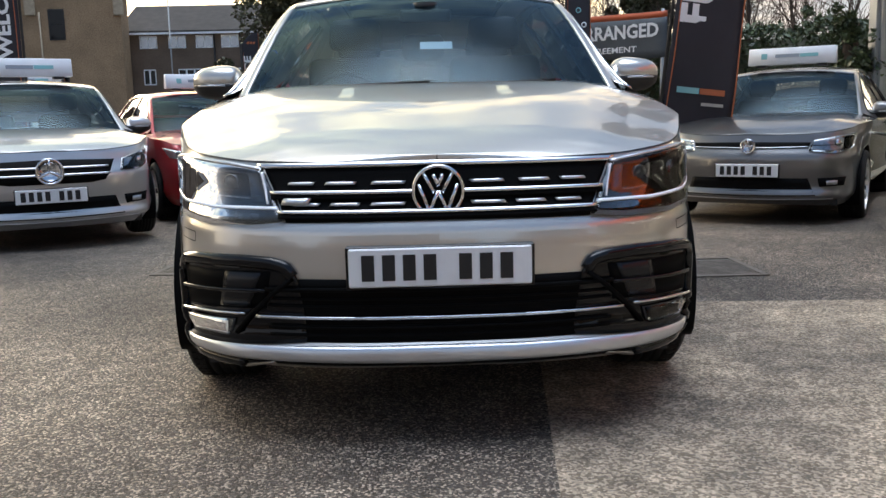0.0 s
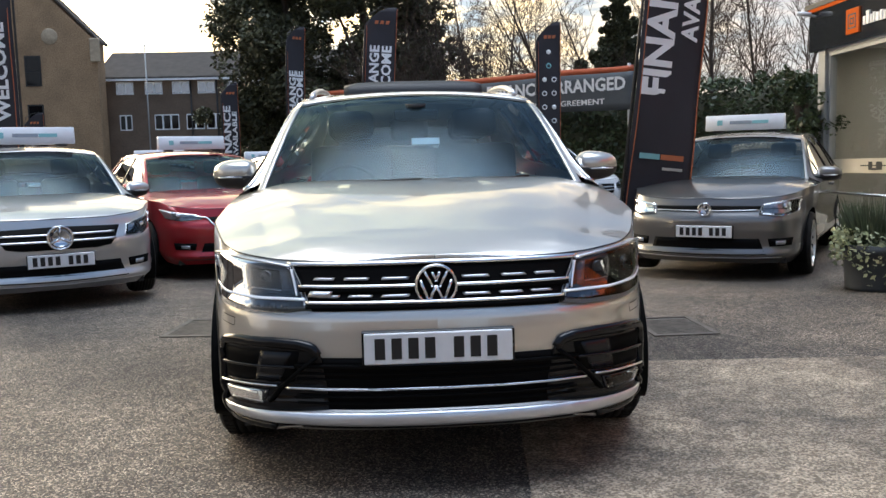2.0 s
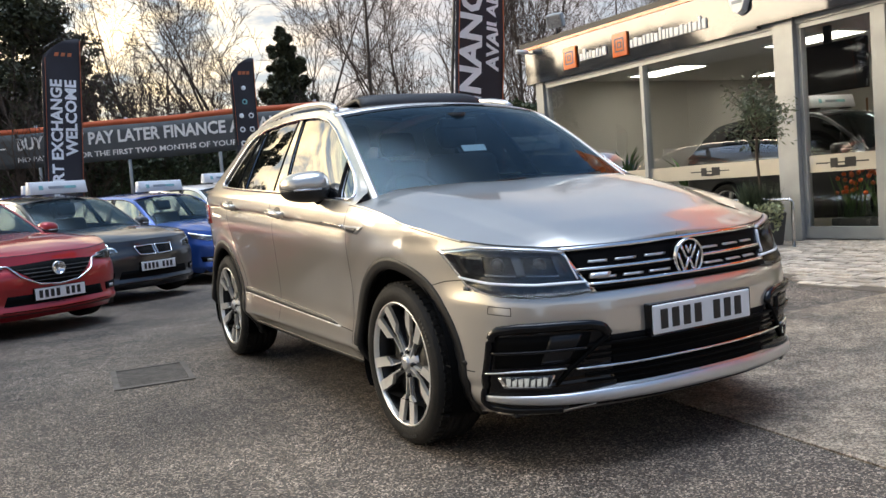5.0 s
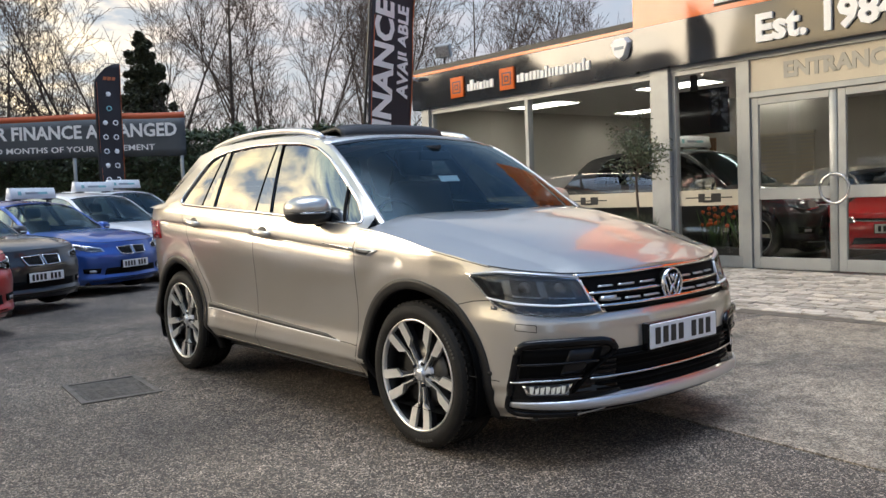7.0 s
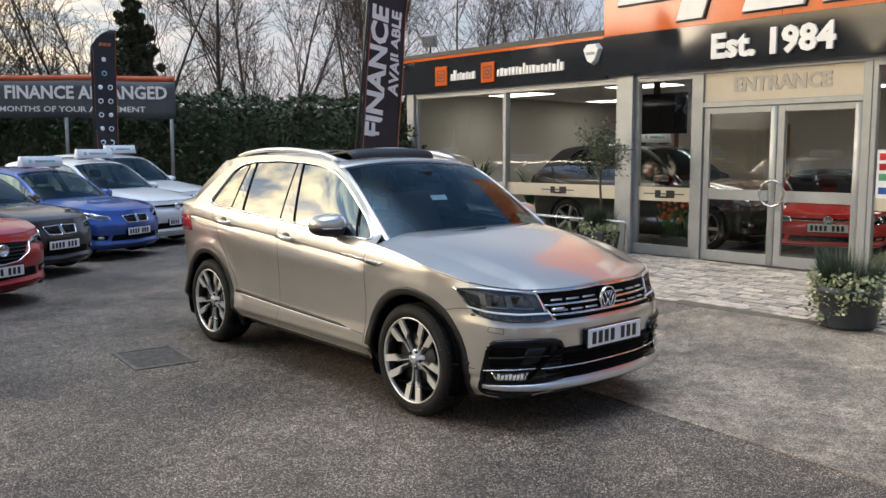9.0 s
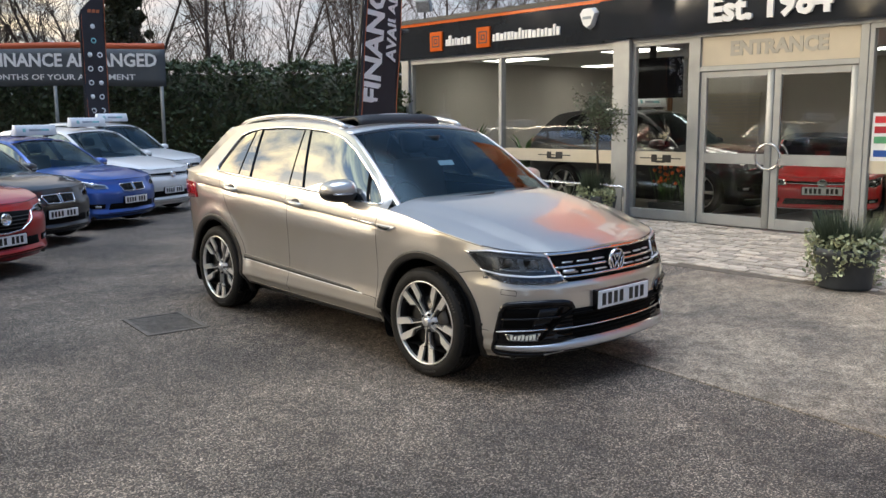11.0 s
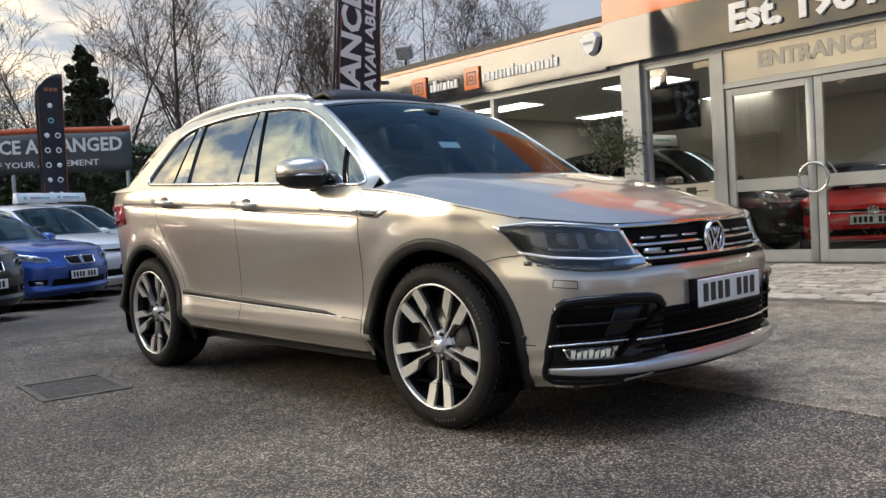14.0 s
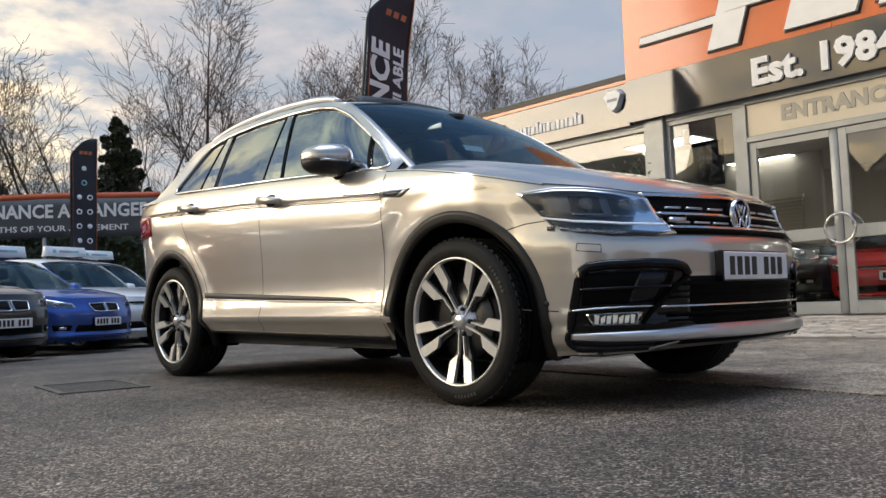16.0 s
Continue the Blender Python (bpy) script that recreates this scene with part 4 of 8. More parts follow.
# the silver family SUV
HERO = {
    "outline": [(0, 0.0), (0.25, 0.012), (0.45, 0.05), (0.62, 0.112), (0.735, 0.19), (0.812, 0.285), (0.862, 0.43), (0.893, 0.62), (0.912, 0.95), (0.918, 1.6), (0.92, 2.4), (0.918, 3.1), (0.908, 3.6), (0.875, 4.0), (0.80, 4.24), (0.65, 4.37), (0.35, 4.43), (0, 4.44)],
    "front": [(0.18, 0.10), (0.235, 0.05), (0.262, 0.004), (0.285, 0.0), (0.312, 0.010), (0.325, 0.035), (0.40, 0.035), (0.49, 0.016), (0.52, 0.012), (0.60, 0.014), (0.645, 0.022), (0.664, 0.034), (0.690, 0.052), (0.72, 0.070), (0.76, 0.088), (0.82, 0.105), (0.84, 0.115), (0.88, 0.15), (1.0, 0.25)],
    "side": [(0.20, 0.105), (0.265, 0.080), (0.335, 0.036), (0.355, 0.016), (0.370, 0.012), (0.385, 0.0145), (0.43, 0.019), (0.445, 0.022), (0.50, 0.030), (0.56, 0.030), (0.66, 0.024), (0.75, 0.016), (0.90, 0.003), (0.985, 0.0), (1.00, 0.0), (1.02, 0.002), (1.06, 0.010), (1.10, 0.026), (1.14, 0.050), (1.20, 0.095)],
    "groove": [(0.86, 0.0), (0.930, 0.006), (0.972, 0.017), (0.977, 0.025), (0.986, 0.025), (0.991, 0.002), (1.0, 0.0)], "flare": (0.008, 0.014),
    "front_fade": (0.60, 1.35), "crease_line": [(0.9, 0.905), (1.33, 0.935), (2.57, 1.015), (3.8, 1.07), (4.3, 1.08)],
    "rear": [(0.20, 0.10), (0.30, 0.03), (0.45, 0.0), (0.65, 0.02), (0.80, 0.05), (1.0, 0.09), (1.2, 0.16)],
    "top": [(0, 0.838), (0.40, 0.836), (0.56, 0.838), (0.85, 0.862), (1.05, 0.884), (1.25, 0.930), (1.55, 0.992), (1.80, 1.030), (2.05, 1.050), (2.7, 1.074), (3.6, 1.115), (4.2, 1.14), (4.7, 1.16), (5.6, 1.12)],
    "bottom": [(0, 0.235), (0.6, 0.23), (0.9, 0.22), (1.15, 0.20), (1.45, 0.22), (1.75, 0.26), (3.6, 0.28), (4.2, 0.30), (4.8, 0.30), (5.6, 0.28)],
    "hood": [(0.0, 0.838), (0.105, 0.850), (0.20, 0.880), (0.35, 0.922), (0.6, 0.986), (0.9, 1.046), (1.15, 1.084), (1.5, 1.096)],
    "rail": [(0.80, 1.22, 1.035), (0.755, 1.45, 1.20), (0.70, 1.72, 1.385), (0.655, 1.96, 1.51), (0.628, 2.25, 1.565), (0.612, 2.75, 1.588), (0.607, 3.2, 1.582), (0.602, 3.55, 1.556), (0.604, 3.75, 1.520), (0.630, 3.885, 1.435), (0.682, 4.03, 1.31), (0.738, 4.165, 1.172)],
    "bow": [(0, 0.15), (0.1, 0.12), (0.24, 0.065), (0.32, 0.04), (0.8, 0.045), (0.9, 0.06), (0.96, 0.055), (1.0, 0.03)],
    "dlo": [(1.31, 1.062), (1.47, 1.19), (1.66, 1.315), (1.83, 1.42), (1.99, 1.487), (2.2, 1.525), (2.45, 1.54), (2.8, 1.547), (3.12, 1.533), (3.30, 1.512), (3.41, 1.485), (3.455, 1.44), (3.50, 1.34), (3.545, 1.235), (3.555, 1.195), (3.53, 1.178), (3.2, 1.160), (2.78, 1.140), (2.4, 1.122), (2.0, 1.10), (1.6, 1.072)],
    "pillars": [1.50, 2.40, 3.12], "pillar_w": [0.022, 0.12, 0.05], "pillar_slope": 0.10,
    "posts": [(1.44, 1.57, 0.022, 0.022), (2.315, 2.480, 0.185, 0.075), (3.075, 3.185, 0.185, 0.085)],
    "axles": (0.867, 3.552), "wheel_z": 0.350, "wheel_r": 0.350, "wheel_w": 0.245, "rim_r": 0.262, "arch_r": 0.418,
    "a_base": (0.80, 1.22), "k_header": 0.268, "k_rear": 0.86, "bottom_z": 0.21, "chrome": True, "glass_roof": True,
    "mirror": (1.67, 1.135, 0.965), "flat": 2.0, "crease": 0.016, "trim_r": 0.009,
}
hero_shape = Shape(HERO)


def mirrored(line):
    return [(-s, z) for s, z in line]


def both(lo, hi):
    return ((lo, hi), (mirrored(lo), mirrored(hi)))


def arch_trim(sh, side, ay, R0, R1, a0, a1, off=0.012, n=44):
    """Dark lip round a wheel opening, along an arc from a0 to a1 degrees (0: to the rear, 90: up)."""
    front, back = [], []
    for i in range(n):
        a = radians(a0 + (a1 - a0) * i / (n - 1))
        for j in range(4):
            R = R0 + (R1 - R0) * j / 3
            y, z = ay + R * math.cos(a), max(0.19, sh.c["wheel_z"] + R * math.sin(a))
            p = sh.P(sh.s_at_y(y), z)
            bulge = off * (1 - ((j - 1.2) / 2.2) ** 2 * 0.6)
            front.append((side * (p.x + bulge), y, z))
            back.append((side * (p.x - 0.03), y, z))
    return slab(front, back, n, 4)


def seam(sh, pts, side, width=0.005, off=0.0012):
    """A dark shut line along (s, z) points."""
    a = Shape.line(pts, max(8, int(len(pts) * 10)))
    verts = []
    for i in range(len(a)):
        d = a[min(i + 1, len(a) - 1)] - a[max(i - 1, 0)]
        d = d / (np.linalg.norm(d) + 1e-9)
        n = np.array([-d[1], d[0]]) * width / 2
        for k in (1, -1):
            s, z = a[i] + n * k
            verts.append(sh.P(side * s, z, off))
    return verts, grid_faces(len(a), 2)


def hero_front(car, sh):
    B = sh.band
    # upper grille between the headlamps
    gl, gh = [(-0.455, 0.668), (0, 0.671), (0.455, 0.668)], [(-0.56, 0.824), (0, 0.826), (0.56, 0.824)]
    g = part("grille", B(gl, gh, 0.004, 0.03, 60, 6), M["mesh_black"], car, "black grille with chrome bars")
    part("chrome_bar", B([(-0.575, 0.822), (0, 0.824), (0.575, 0.822)], [(-0.585, 0.836), (0, 0.838), (0.585, 0.836)], 0.012, 0.02, 60, 2), M["chrome"], g)
    for z, e in ((0.752, 0.515), (0.698, 0.478)):
        part("chrome_bar", B([(-e, z - 0.004), (0, z - 0.005), (e, z - 0.004)], [(-e - 0.004, z + 0.005), (0, z + 0.005), (e + 0.004, z + 0.005)], 0.022, 0.03, 60, 2), M["chrome"], g)
        part("slat", B([(-e, z - 0.020), (0, z - 0.02), (e, z - 0.020)], [(-e - 0.004, z - 0.004), (0, z - 0.005), (e + 0.004, z - 0.004)], 0.016, 0.03, 50, 2), M["mesh_black"], g)
    for z, spans in ((0.776, ((0.10, 0.20), (0.25, 0.345), (0.385, 0.465))), (0.717, ((0.10, 0.20), (0.235, 0.325), (0.36, 0.44)))):
        for a, b in spans:
            for k in (-1, 1):
                part("chrome_dash", B([(k * a, z - 0.003), (k * b, z - 0.003)], [(k * a - k * 0.006, z + 0.005), (k * b - k * 0.006, z + 0.005)], 0.015, 0.02, 6, 1), M["satin"], g)
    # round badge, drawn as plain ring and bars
    y0 = sh.P(0, 0.752).y - 0.036
    ring = lathe([(0.0765, 0.0), (0.076, 0.012), (0.070, 0.016), (0.066, 0.010), (0.066, 0.0)], "z", 40)
    up = pose(0, y0 + 0.012, 0.752, 90)
    badge = part("badge", moved(ring, up), M["chrome"], g, "round chrome badge")
    part("badge_disc", moved(lathe([(0.001, 0.004), (0.068, 0.004), (0.068, -0.03), (0.001, -0.03)], "z", 32), up), M["mesh_black"], badge)
    for a, b in (((-0.042, 0.052), (-0.012, -0.004)), ((0.042, 0.052), (0.012, -0.004)), ((-0.056, 0.020), (-0.026, -0.058)), ((0.056, 0.020), (0.026, -0.058)), ((-0.026, -0.058), (0.0, 0.0)), ((0.026, -0.058), (0.0, 0.0)), ((-0.014, 0.048), (0.0, 0.016)), ((0.014, 0.048), (0.0, 0.016))):
        part("badge_bar", moved(tube([(a[0], a[1], 0.007), (b[0], b[1], 0.007)], 0.0065, 6), up), M["chrome"], badge)
    # small slanted trim badge in the grille
    part("trim_badge", B([(-0.475, 0.718), (-0.395, 0.716)], [(-0.468, 0.736), (-0.382, 0.736)], 0.026, 0.02, 6, 1), M["satin"], g)
    # headlamps
    for k in (-1, 1):
        S = lambda line: [(k * s, z) for s, z in line]
        lo = [(0.462, 0.672), (0.56, 0.662), (0.75, 0.664), (0.90, 0.682), (1.00, 0.712)]
        hi = [(0.568, 0.822), (0.70, 0.840), (0.85, 0.855), (1.00, 0.863), (1.15, 0.852)]
        h = part("headlamp", B(S(lo), S(hi), 0.003, 0.02, 30, 8), M["lamp_dark"], car, "clear wrap-round headlamp with chrome strips")
        part("lamp_strip", B(S([(0.487, 0.704), (0.70, 0.706), (0.90, 0.720), (1.035, 0.742)]), S([(0.494, 0.713), (0.70, 0.715), (0.90, 0.729), (1.045, 0.750)]), 0.0172, 0.02, 30, 2), M["bright_strip"], h)
        part("lamp_brow", B(S([(0.567, 0.818), (0.70, 0.835), (0.85, 0.849), (1.0, 0.856), (1.12, 0.847)]), S([(0.570, 0.825), (0.70, 0.842), (0.85, 0.856), (1.0, 0.863), (1.130, 0.853)]), 0.0172, 0.02, 30, 2), M["satin"], h)
        part("lamp_reflector", B(S([(0.545, 0.724), (0.80, 0.730), (1.02, 0.760)]), S([(0.585, 0.806), (0.80, 0.826), (1.08, 0.838)]), 0.005, 0.01, 16, 4), M["lamp_inner"], h)
        part("lamp_edge", B(S([(0.520, 0.720), (0.556, 0.812)]), S([(0.525, 0.719), (0.562, 0.811)]), 0.019, 0.012, 10, 1), M["bright_strip"], h)
        for sa, sb, zr in ((0.595, 0.735, 0.738), (0.775, 0.915, 0.748)):
            m1 = part("lamp_module", B(S([(sa, zr), (sb, zr + 0.008)]), S([(sa + 0.022, zr + 0.068), (sb + 0.022, zr + 0.076)]), 0.008, 0.008, 10, 4), M["gloss_black"], h)
            part("module_rim", B(S([(sa, zr - 0.004), (sb, zr + 0.004)]), S([(sa + 0.002, zr + 0.003), (sb + 0.002, zr + 0.011)]), 0.0105, 0.008, 10, 1), M["chrome"], m1)
            c0 = sh.P(k * (0.5 * (sa + sb) + 0.012), zr + 0.040, 0.006)
            nx, ny = sh.at(0.5 * (sa + sb))[2:]
            part("projector", moved(lathe([(0.001, 0.006), (0.014, 0.005), (0.022, 0.002), (0.024, 0.004), (0.027, 0.004), (0.028, -0.006)], "z", 24), Matrix.Translation(c0) @ Vector((k * nx, ny, 0)).to_track_quat("Z", "Y").to_matrix().to_4x4()), M["lamp_inner"], m1)
        for i in range(9):
            s = 0.55 + 0.055 * i
            z = 0.684 + 0.006 * (i > 3) + 0.003 * max(0, i - 4)
            part("led", B(S([(s, z - 0.007), (s + 0.03, z - 0.006)]), S([(s + 0.002, z + 0.008), (s + 0.033, z + 0.009)]), 0.0075, 0.006, 3, 1), M["lamp_inner"], h)
        part("lamp_cover", B(S(lo), S(hi), 0.016, 0.003, 30, 8), M["lamp_glass"], h)
        # washer flap and parking sensors
        part("washer_flap", seam(sh, [(0.80, 0.603), (0.80, 0.632), (0.895, 0.640), (0.90, 0.612), (0.80, 0.603)], k, 0.003), M["arch"], car)
        c0 = sh.P(k * 1.03, 0.415, 0.001)
        nx, ny = sh.at(1.03)[2:]
        part("parking_sensor", moved(lathe([(0.001, 0.004), (0.010, 0.004), (0.013, -0.005)], "z", 16), Matrix.Translation(c0) @ Vector((k * nx, ny, 0)).to_track_quat("Z", "Y").to_matrix().to_4x4()), M["arch"], car)
        # black corner panel with the fog lamp
        lo = [(0.40, 0.318), (0.60, 0.308), (0.80, 0.300), (0.955, 0.295)]
        hi = [(0.42, 0.510), (0.452, 0.548), (0.56, 0.562), (0.78, 0.562), (0.895, 0.545)]
        b = part("bumper_corner", B(S(lo), S(hi), 0.006, 0.03, 30, 8), M["gloss_black"], car, "gloss black bumper corner with fog lamp")
        rim = Shape.line([(0.432, 0.512), (0.452, 0.542), (0.50, 0.553), (0.60, 0.558), (0.78, 0.556), (0.855, 0.548), (0.885, 0.530), (0.905, 0.45), (0.938, 0.32), (0.950, 0.272), (0.925, 0.246), (0.80, 0.240), (0.62, 0.244)], 70)
        part("corner_frame", tube([sh.P(k * q, z, 0.006) for q, z in rim], [0.019] * 44 + [0.015] * 26, 10, squash=(0.9, 1.0)), M["gloss_black"], b)
        duct = part("corner_duct", B(S([(0.53, 0.412), (0.885, 0.404)]), S([(0.50, 0.528), (0.868, 0.525)]), 0.0075, 0.01, 20, 4), M["mesh_black"], b)
        # lighter panel that stands in for the grey reflection at the duct's back
        part("duct_vane", B(S([(0.585, 0.415), (0.70, 0.413)]), S([(0.53, 0.524), (0.655, 0.524)]), 0.010, 0.008, 8, 3), M["duct_sheen"], duct)
        part("corner_slat", B(S([(0.52, 0.466), (0.89, 0.459)]), S([(0.52, 0.475), (0.89, 0.468)]), 0.022, 0.02, 16, 2), M["gloss_black"], b)
        part("corner_strip", B(S([(0.60, 0.394), (0.80, 0.391), (0.925, 0.383)]), S([(0.60, 0.400), (0.80, 0.397), (0.925, 0.389)]), 0.024, 0.02, 16, 2), M["chrome"], b)
        part("corner_strut", tube([sh.P(k * q, z, 0.014) for q, z in ((0.435, 0.508), (0.50, 0.46), (0.585, 0.39), (0.64, 0.335))], [0.008, 0.008, 0.008, 0.007], 8), M["mesh_black"], b)
        fog = part("fog_lamp", B(S([(0.665, 0.326), (0.845, 0.330)]), S([(0.645, 0.376), (0.868, 0.374)]), 0.009, 0.02, 10, 3), M["lamp_dark"], b, "lit clear fog lamp")
        for q in range(7):
            u = 0.678 + 0.024 * q
            part("fog_reflector", B(S([(u, 0.335 + 0.004 * (q % 2)), (u + 0.015, 0.334)]), S([(u - 0.005, 0.366), (u + 0.014, 0.369 - 0.006 * (q % 3))]), 0.011 + 0.003 * (q % 2), 0.006, 3, 1), M["lamp_on"], fog)
        part("fog_glass", B(S([(0.665, 0.326), (0.845, 0.330)]), S([(0.645, 0.376), (0.868, 0.374)]), 0.019, 0.003, 10, 3), M["lamp_glass"], fog)
        part("bumper_seam", seam(sh, [(0.98, 0.385), (1.20, 0.398)], k, 0.004), M["black"], car)
        part("lamp_seam", seam(sh, [(1.03, 0.735), (1.12, 0.728), (1.215, 0.706)], k, 0.004), M["black"], car)
        # black winglet under the silver lip
        part("winglet", B(S([(0.60, 0.228), (0.80, 0.222), (0.93, 0.228)]), S([(0.55, 0.262), (0.80, 0.268), (0.95, 0.285)]), 0.004, 0.03, 20, 3), M["gloss_black"], car)
        part("winglet_edge", B(S([(0.50, 0.250), (0.62, 0.222), (0.92, 0.216)]), S([(0.50, 0.262), (0.635, 0.231), (0.92, 0.224)]), 0.014, 0.02, 24, 2), M["hero"], car)
    # lower intake
    lo, hi = [(-0.42, 0.318), (0, 0.318), (0.42, 0.318)], [(-0.43, 0.506), (0, 0.506), (0.43, 0.506)]
    low = part("lower_intake", B(lo, hi, 0.003, 0.03, 40, 6), M["mesh_black"], car, "black lower air intake with slats")
    for z, t, mm, o in ((0.392, 0.007, "chrome", 0.026), (0.475, 0.012, "mesh_black", 0.018), (0.446, 0.006, "mesh_black", 0.012), (0.424, 0.006, "mesh_black", 0.012), (0.362, 0.010, "mesh_black", 0.02), (0.338, 0.008, "mesh_black", 0.014)):
        e = 0.56 if mm == "chrome" else 0.52
        part("slat", B([(-e, z - t / 2), (0, z - t / 2), (e, z - t / 2)], [(-e, z + t / 2), (0, z + t / 2), (e, z + t / 2)], o, 0.025, 50, 2), M[mm], low)
    part("front_lip", B([(-0.94, 0.276), (-0.8, 0.270), (-0.5, 0.265), (0, 0.262), (0.5, 0.265), (0.8, 0.270), (0.94, 0.276)], [(-0.94, 0.298), (-0.8, 0.302), (-0.5, 0.308), (0, 0.312), (0.5, 0.308), (0.8, 0.302), (0.94, 0.298)], 0.011, 0.03, 80, 4), M["satin"], car, "satin silver front lip")
    part("lip_gap", B([(-0.6, 0.247), (0, 0.245), (0.6, 0.247)], [(-0.6, 0.263), (0, 0.262), (0.6, 0.263)], 0.006, 0.03, 60, 2), M["mesh_black"], car)
    number_plate(car, sh, 0.543, 0.012)
    # bonnet shut line over the grille and bonnet creases
    for k in (-1, 1):
        part("wing_seam", seam(sh, [(q, sh.top(q) - 0.006) for q in np.linspace(1.04, 1.93, 8)], k, 0.0035, 0.0015), M["black"], car)
        part("bonnet_seam", seam(sh, [(q, sh.top(q) - 0.0008) for q in np.linspace(0.0, 1.05, 9)], k, 0.005, 0.002), M["black"], car)


def hero_flanks(car, sh):
    c = sh.c
    sy = sh.s_at_y
    for k in (-1, 1):
        fa, ra = c["axles"]
        part("arch_trim", arch_trim(sh, k, fa, 0.412, 0.462, -22, 200, 0.004), M["arch"], car, "dark grey wheel arch trim")
        part("arch_trim", arch_trim(sh, k, ra, 0.412, 0.462, -18, 200, 0.008), M["arch"], car, "dark grey wheel arch trim")
        part("sill_trim", sh.band([(k * sy(1.36), 0.262), (k * sy(2.2), 0.268), (k * sy(3.07), 0.28)], [(k * sy(1.36), 0.283), (k * sy(2.2), 0.290), (k * sy(3.07), 0.30)], 0.004, 0.02, 40, 2), M["arch"], car)
        st = part("door_strip", sh.band([(k * sy(1.54), 0.447), (k * sy(2.3), 0.466), (k * sy(3.075), 0.490)], [(k * sy(1.64), 0.466), (k * sy(2.3), 0.494), (k * sy(3.075), 0.524)], 0.010, 0.02, 40, 2), M["black"], car)
        part("strip_chrome", sh.band([(k * sy(1.50), 0.440), (k * sy(2.3), 0.460), (k * sy(3.075), 0.484)], [(k * sy(1.53), 0.445), (k * sy(2.3), 0.465), (k * sy(3.075), 0.489)], 0.013, 0.02, 40, 2), M["satin"], st)
        # shut lines of the doors and the filler
        part("shut_line", seam(sh, [(sy(1.325), 0.93), (sy(1.33), 0.6), (sy(1.355), 0.27)], k), M["black"], car)
        part("shut_line", seam(sh, [(sy(1.30), 1.022), (sy(1.325), 0.93)], k), M["black"], car)
        part("shut_line", seam(sh, [(sy(2.41), 1.06), (sy(2.405), 0.8), (sy(2.42), 0.45), (sy(2.47), 0.28)], k), M["black"], car)
        part("shut_line", seam(sh, [(sy(3.44), 1.105), (sy(3.38), 0.98), (sy(3.27), 0.82), (sy(3.10), 0.62), (sy(3.05), 0.50)], k), M["black"], car)
        part("sill_line", seam(sh, [(sy(1.34), 0.435), (sy(1.9), 0.452), (sy(3.07), 0.480)], k, 0.004), M["arch"], car)
        # handles
        for y, z in ((2.275, 1.003), (3.235, 1.052)):
            p = sh.P(k * sy(y), z)
            h = part("door_handle", moved(tube([(0, -0.10, -0.012), (k * 0.026, -0.085, -0.009), (k * 0.036, 0.0, 0.0), (k * 0.030, 0.085, 0.009), (0, 0.10, 0.012)], [0.014, 0.017, 0.018, 0.017, 0.014], 10, squash=(0.75, 1.15)), Matrix.Translation(p)), M["hero"], car)
            # flat dark disc on the skin in place of the shaded hollow behind the handle
            part("handle_recess", moved(lathe([(0.001, 0.002), (0.05, 0.002), (0.056, -0.004)], "x", 20), Matrix.Translation(p) @ (Matrix() if k > 0 else Matrix.Rotation(math.pi, 4, "Z")) @ Matrix.Diagonal((1, 1.1, 0.62, 1))), M["arch"], h)
        # wing badge: a chrome arrow with a dark field
        w = part("wing_badge", sh.band([(k * sy(1.18), 0.905), (k * sy(1.30), 0.916)], [(k * sy(1.11), 0.938), (k * sy(1.31), 0.944)], 0.008, 0.012, 8, 2), M["satin"], car)
        part("badge_field", sh.band([(k * sy(1.20), 0.912), (k * sy(1.29), 0.920)], [(k * sy(1.155), 0.932), (k * sy(1.29), 0.938)], 0.010, 0.006, 6, 1), M["lamp_dark"], w)
        part("door_chrome", sh.band([(k * sy(1.335), 0.934), (k * sy(1.60), 0.955)], [(k * sy(1.335), 0.944), (k * sy(1.60), 0.962)], 0.006, 0.01, 10, 1), M["chrome"], car)
        # tail lamp wraps round the rear corner
        s1 = sy(4.0) + 0.20
        part("tail_lamp", sh.band([(k * s1, 0.93), (k * (s1 + 0.45), 0.90)], [(k * (s1 + 0.03), 1.06), (k * (s1 + 0.45), 1.07)], 0.010, 0.03, 16, 3), M["red_lens"], car, "red wrap-round tail lamp")
        # roof rail
        r = sh.rail()
        path, rad = [], []
        for i, y in enumerate(np.linspace(2.08, 3.66, 26)):
            t = i / 25
            z = float(np.interp(y, r[:, 1], r[:, 2])) + 0.042 * math.sin(math.pi * min(1, max(0, t))) ** 0.35 + 0.004
            x = float(np.interp(y, r[:, 1], r[:, 0])) - 0.055
            path.append((k * x, y, z))
            rad.append(0.018)
        part("roof_rail", tube(path, rad, 8, squash=(0.9, 1.0)), M["satin"], car, "silver roof rail")


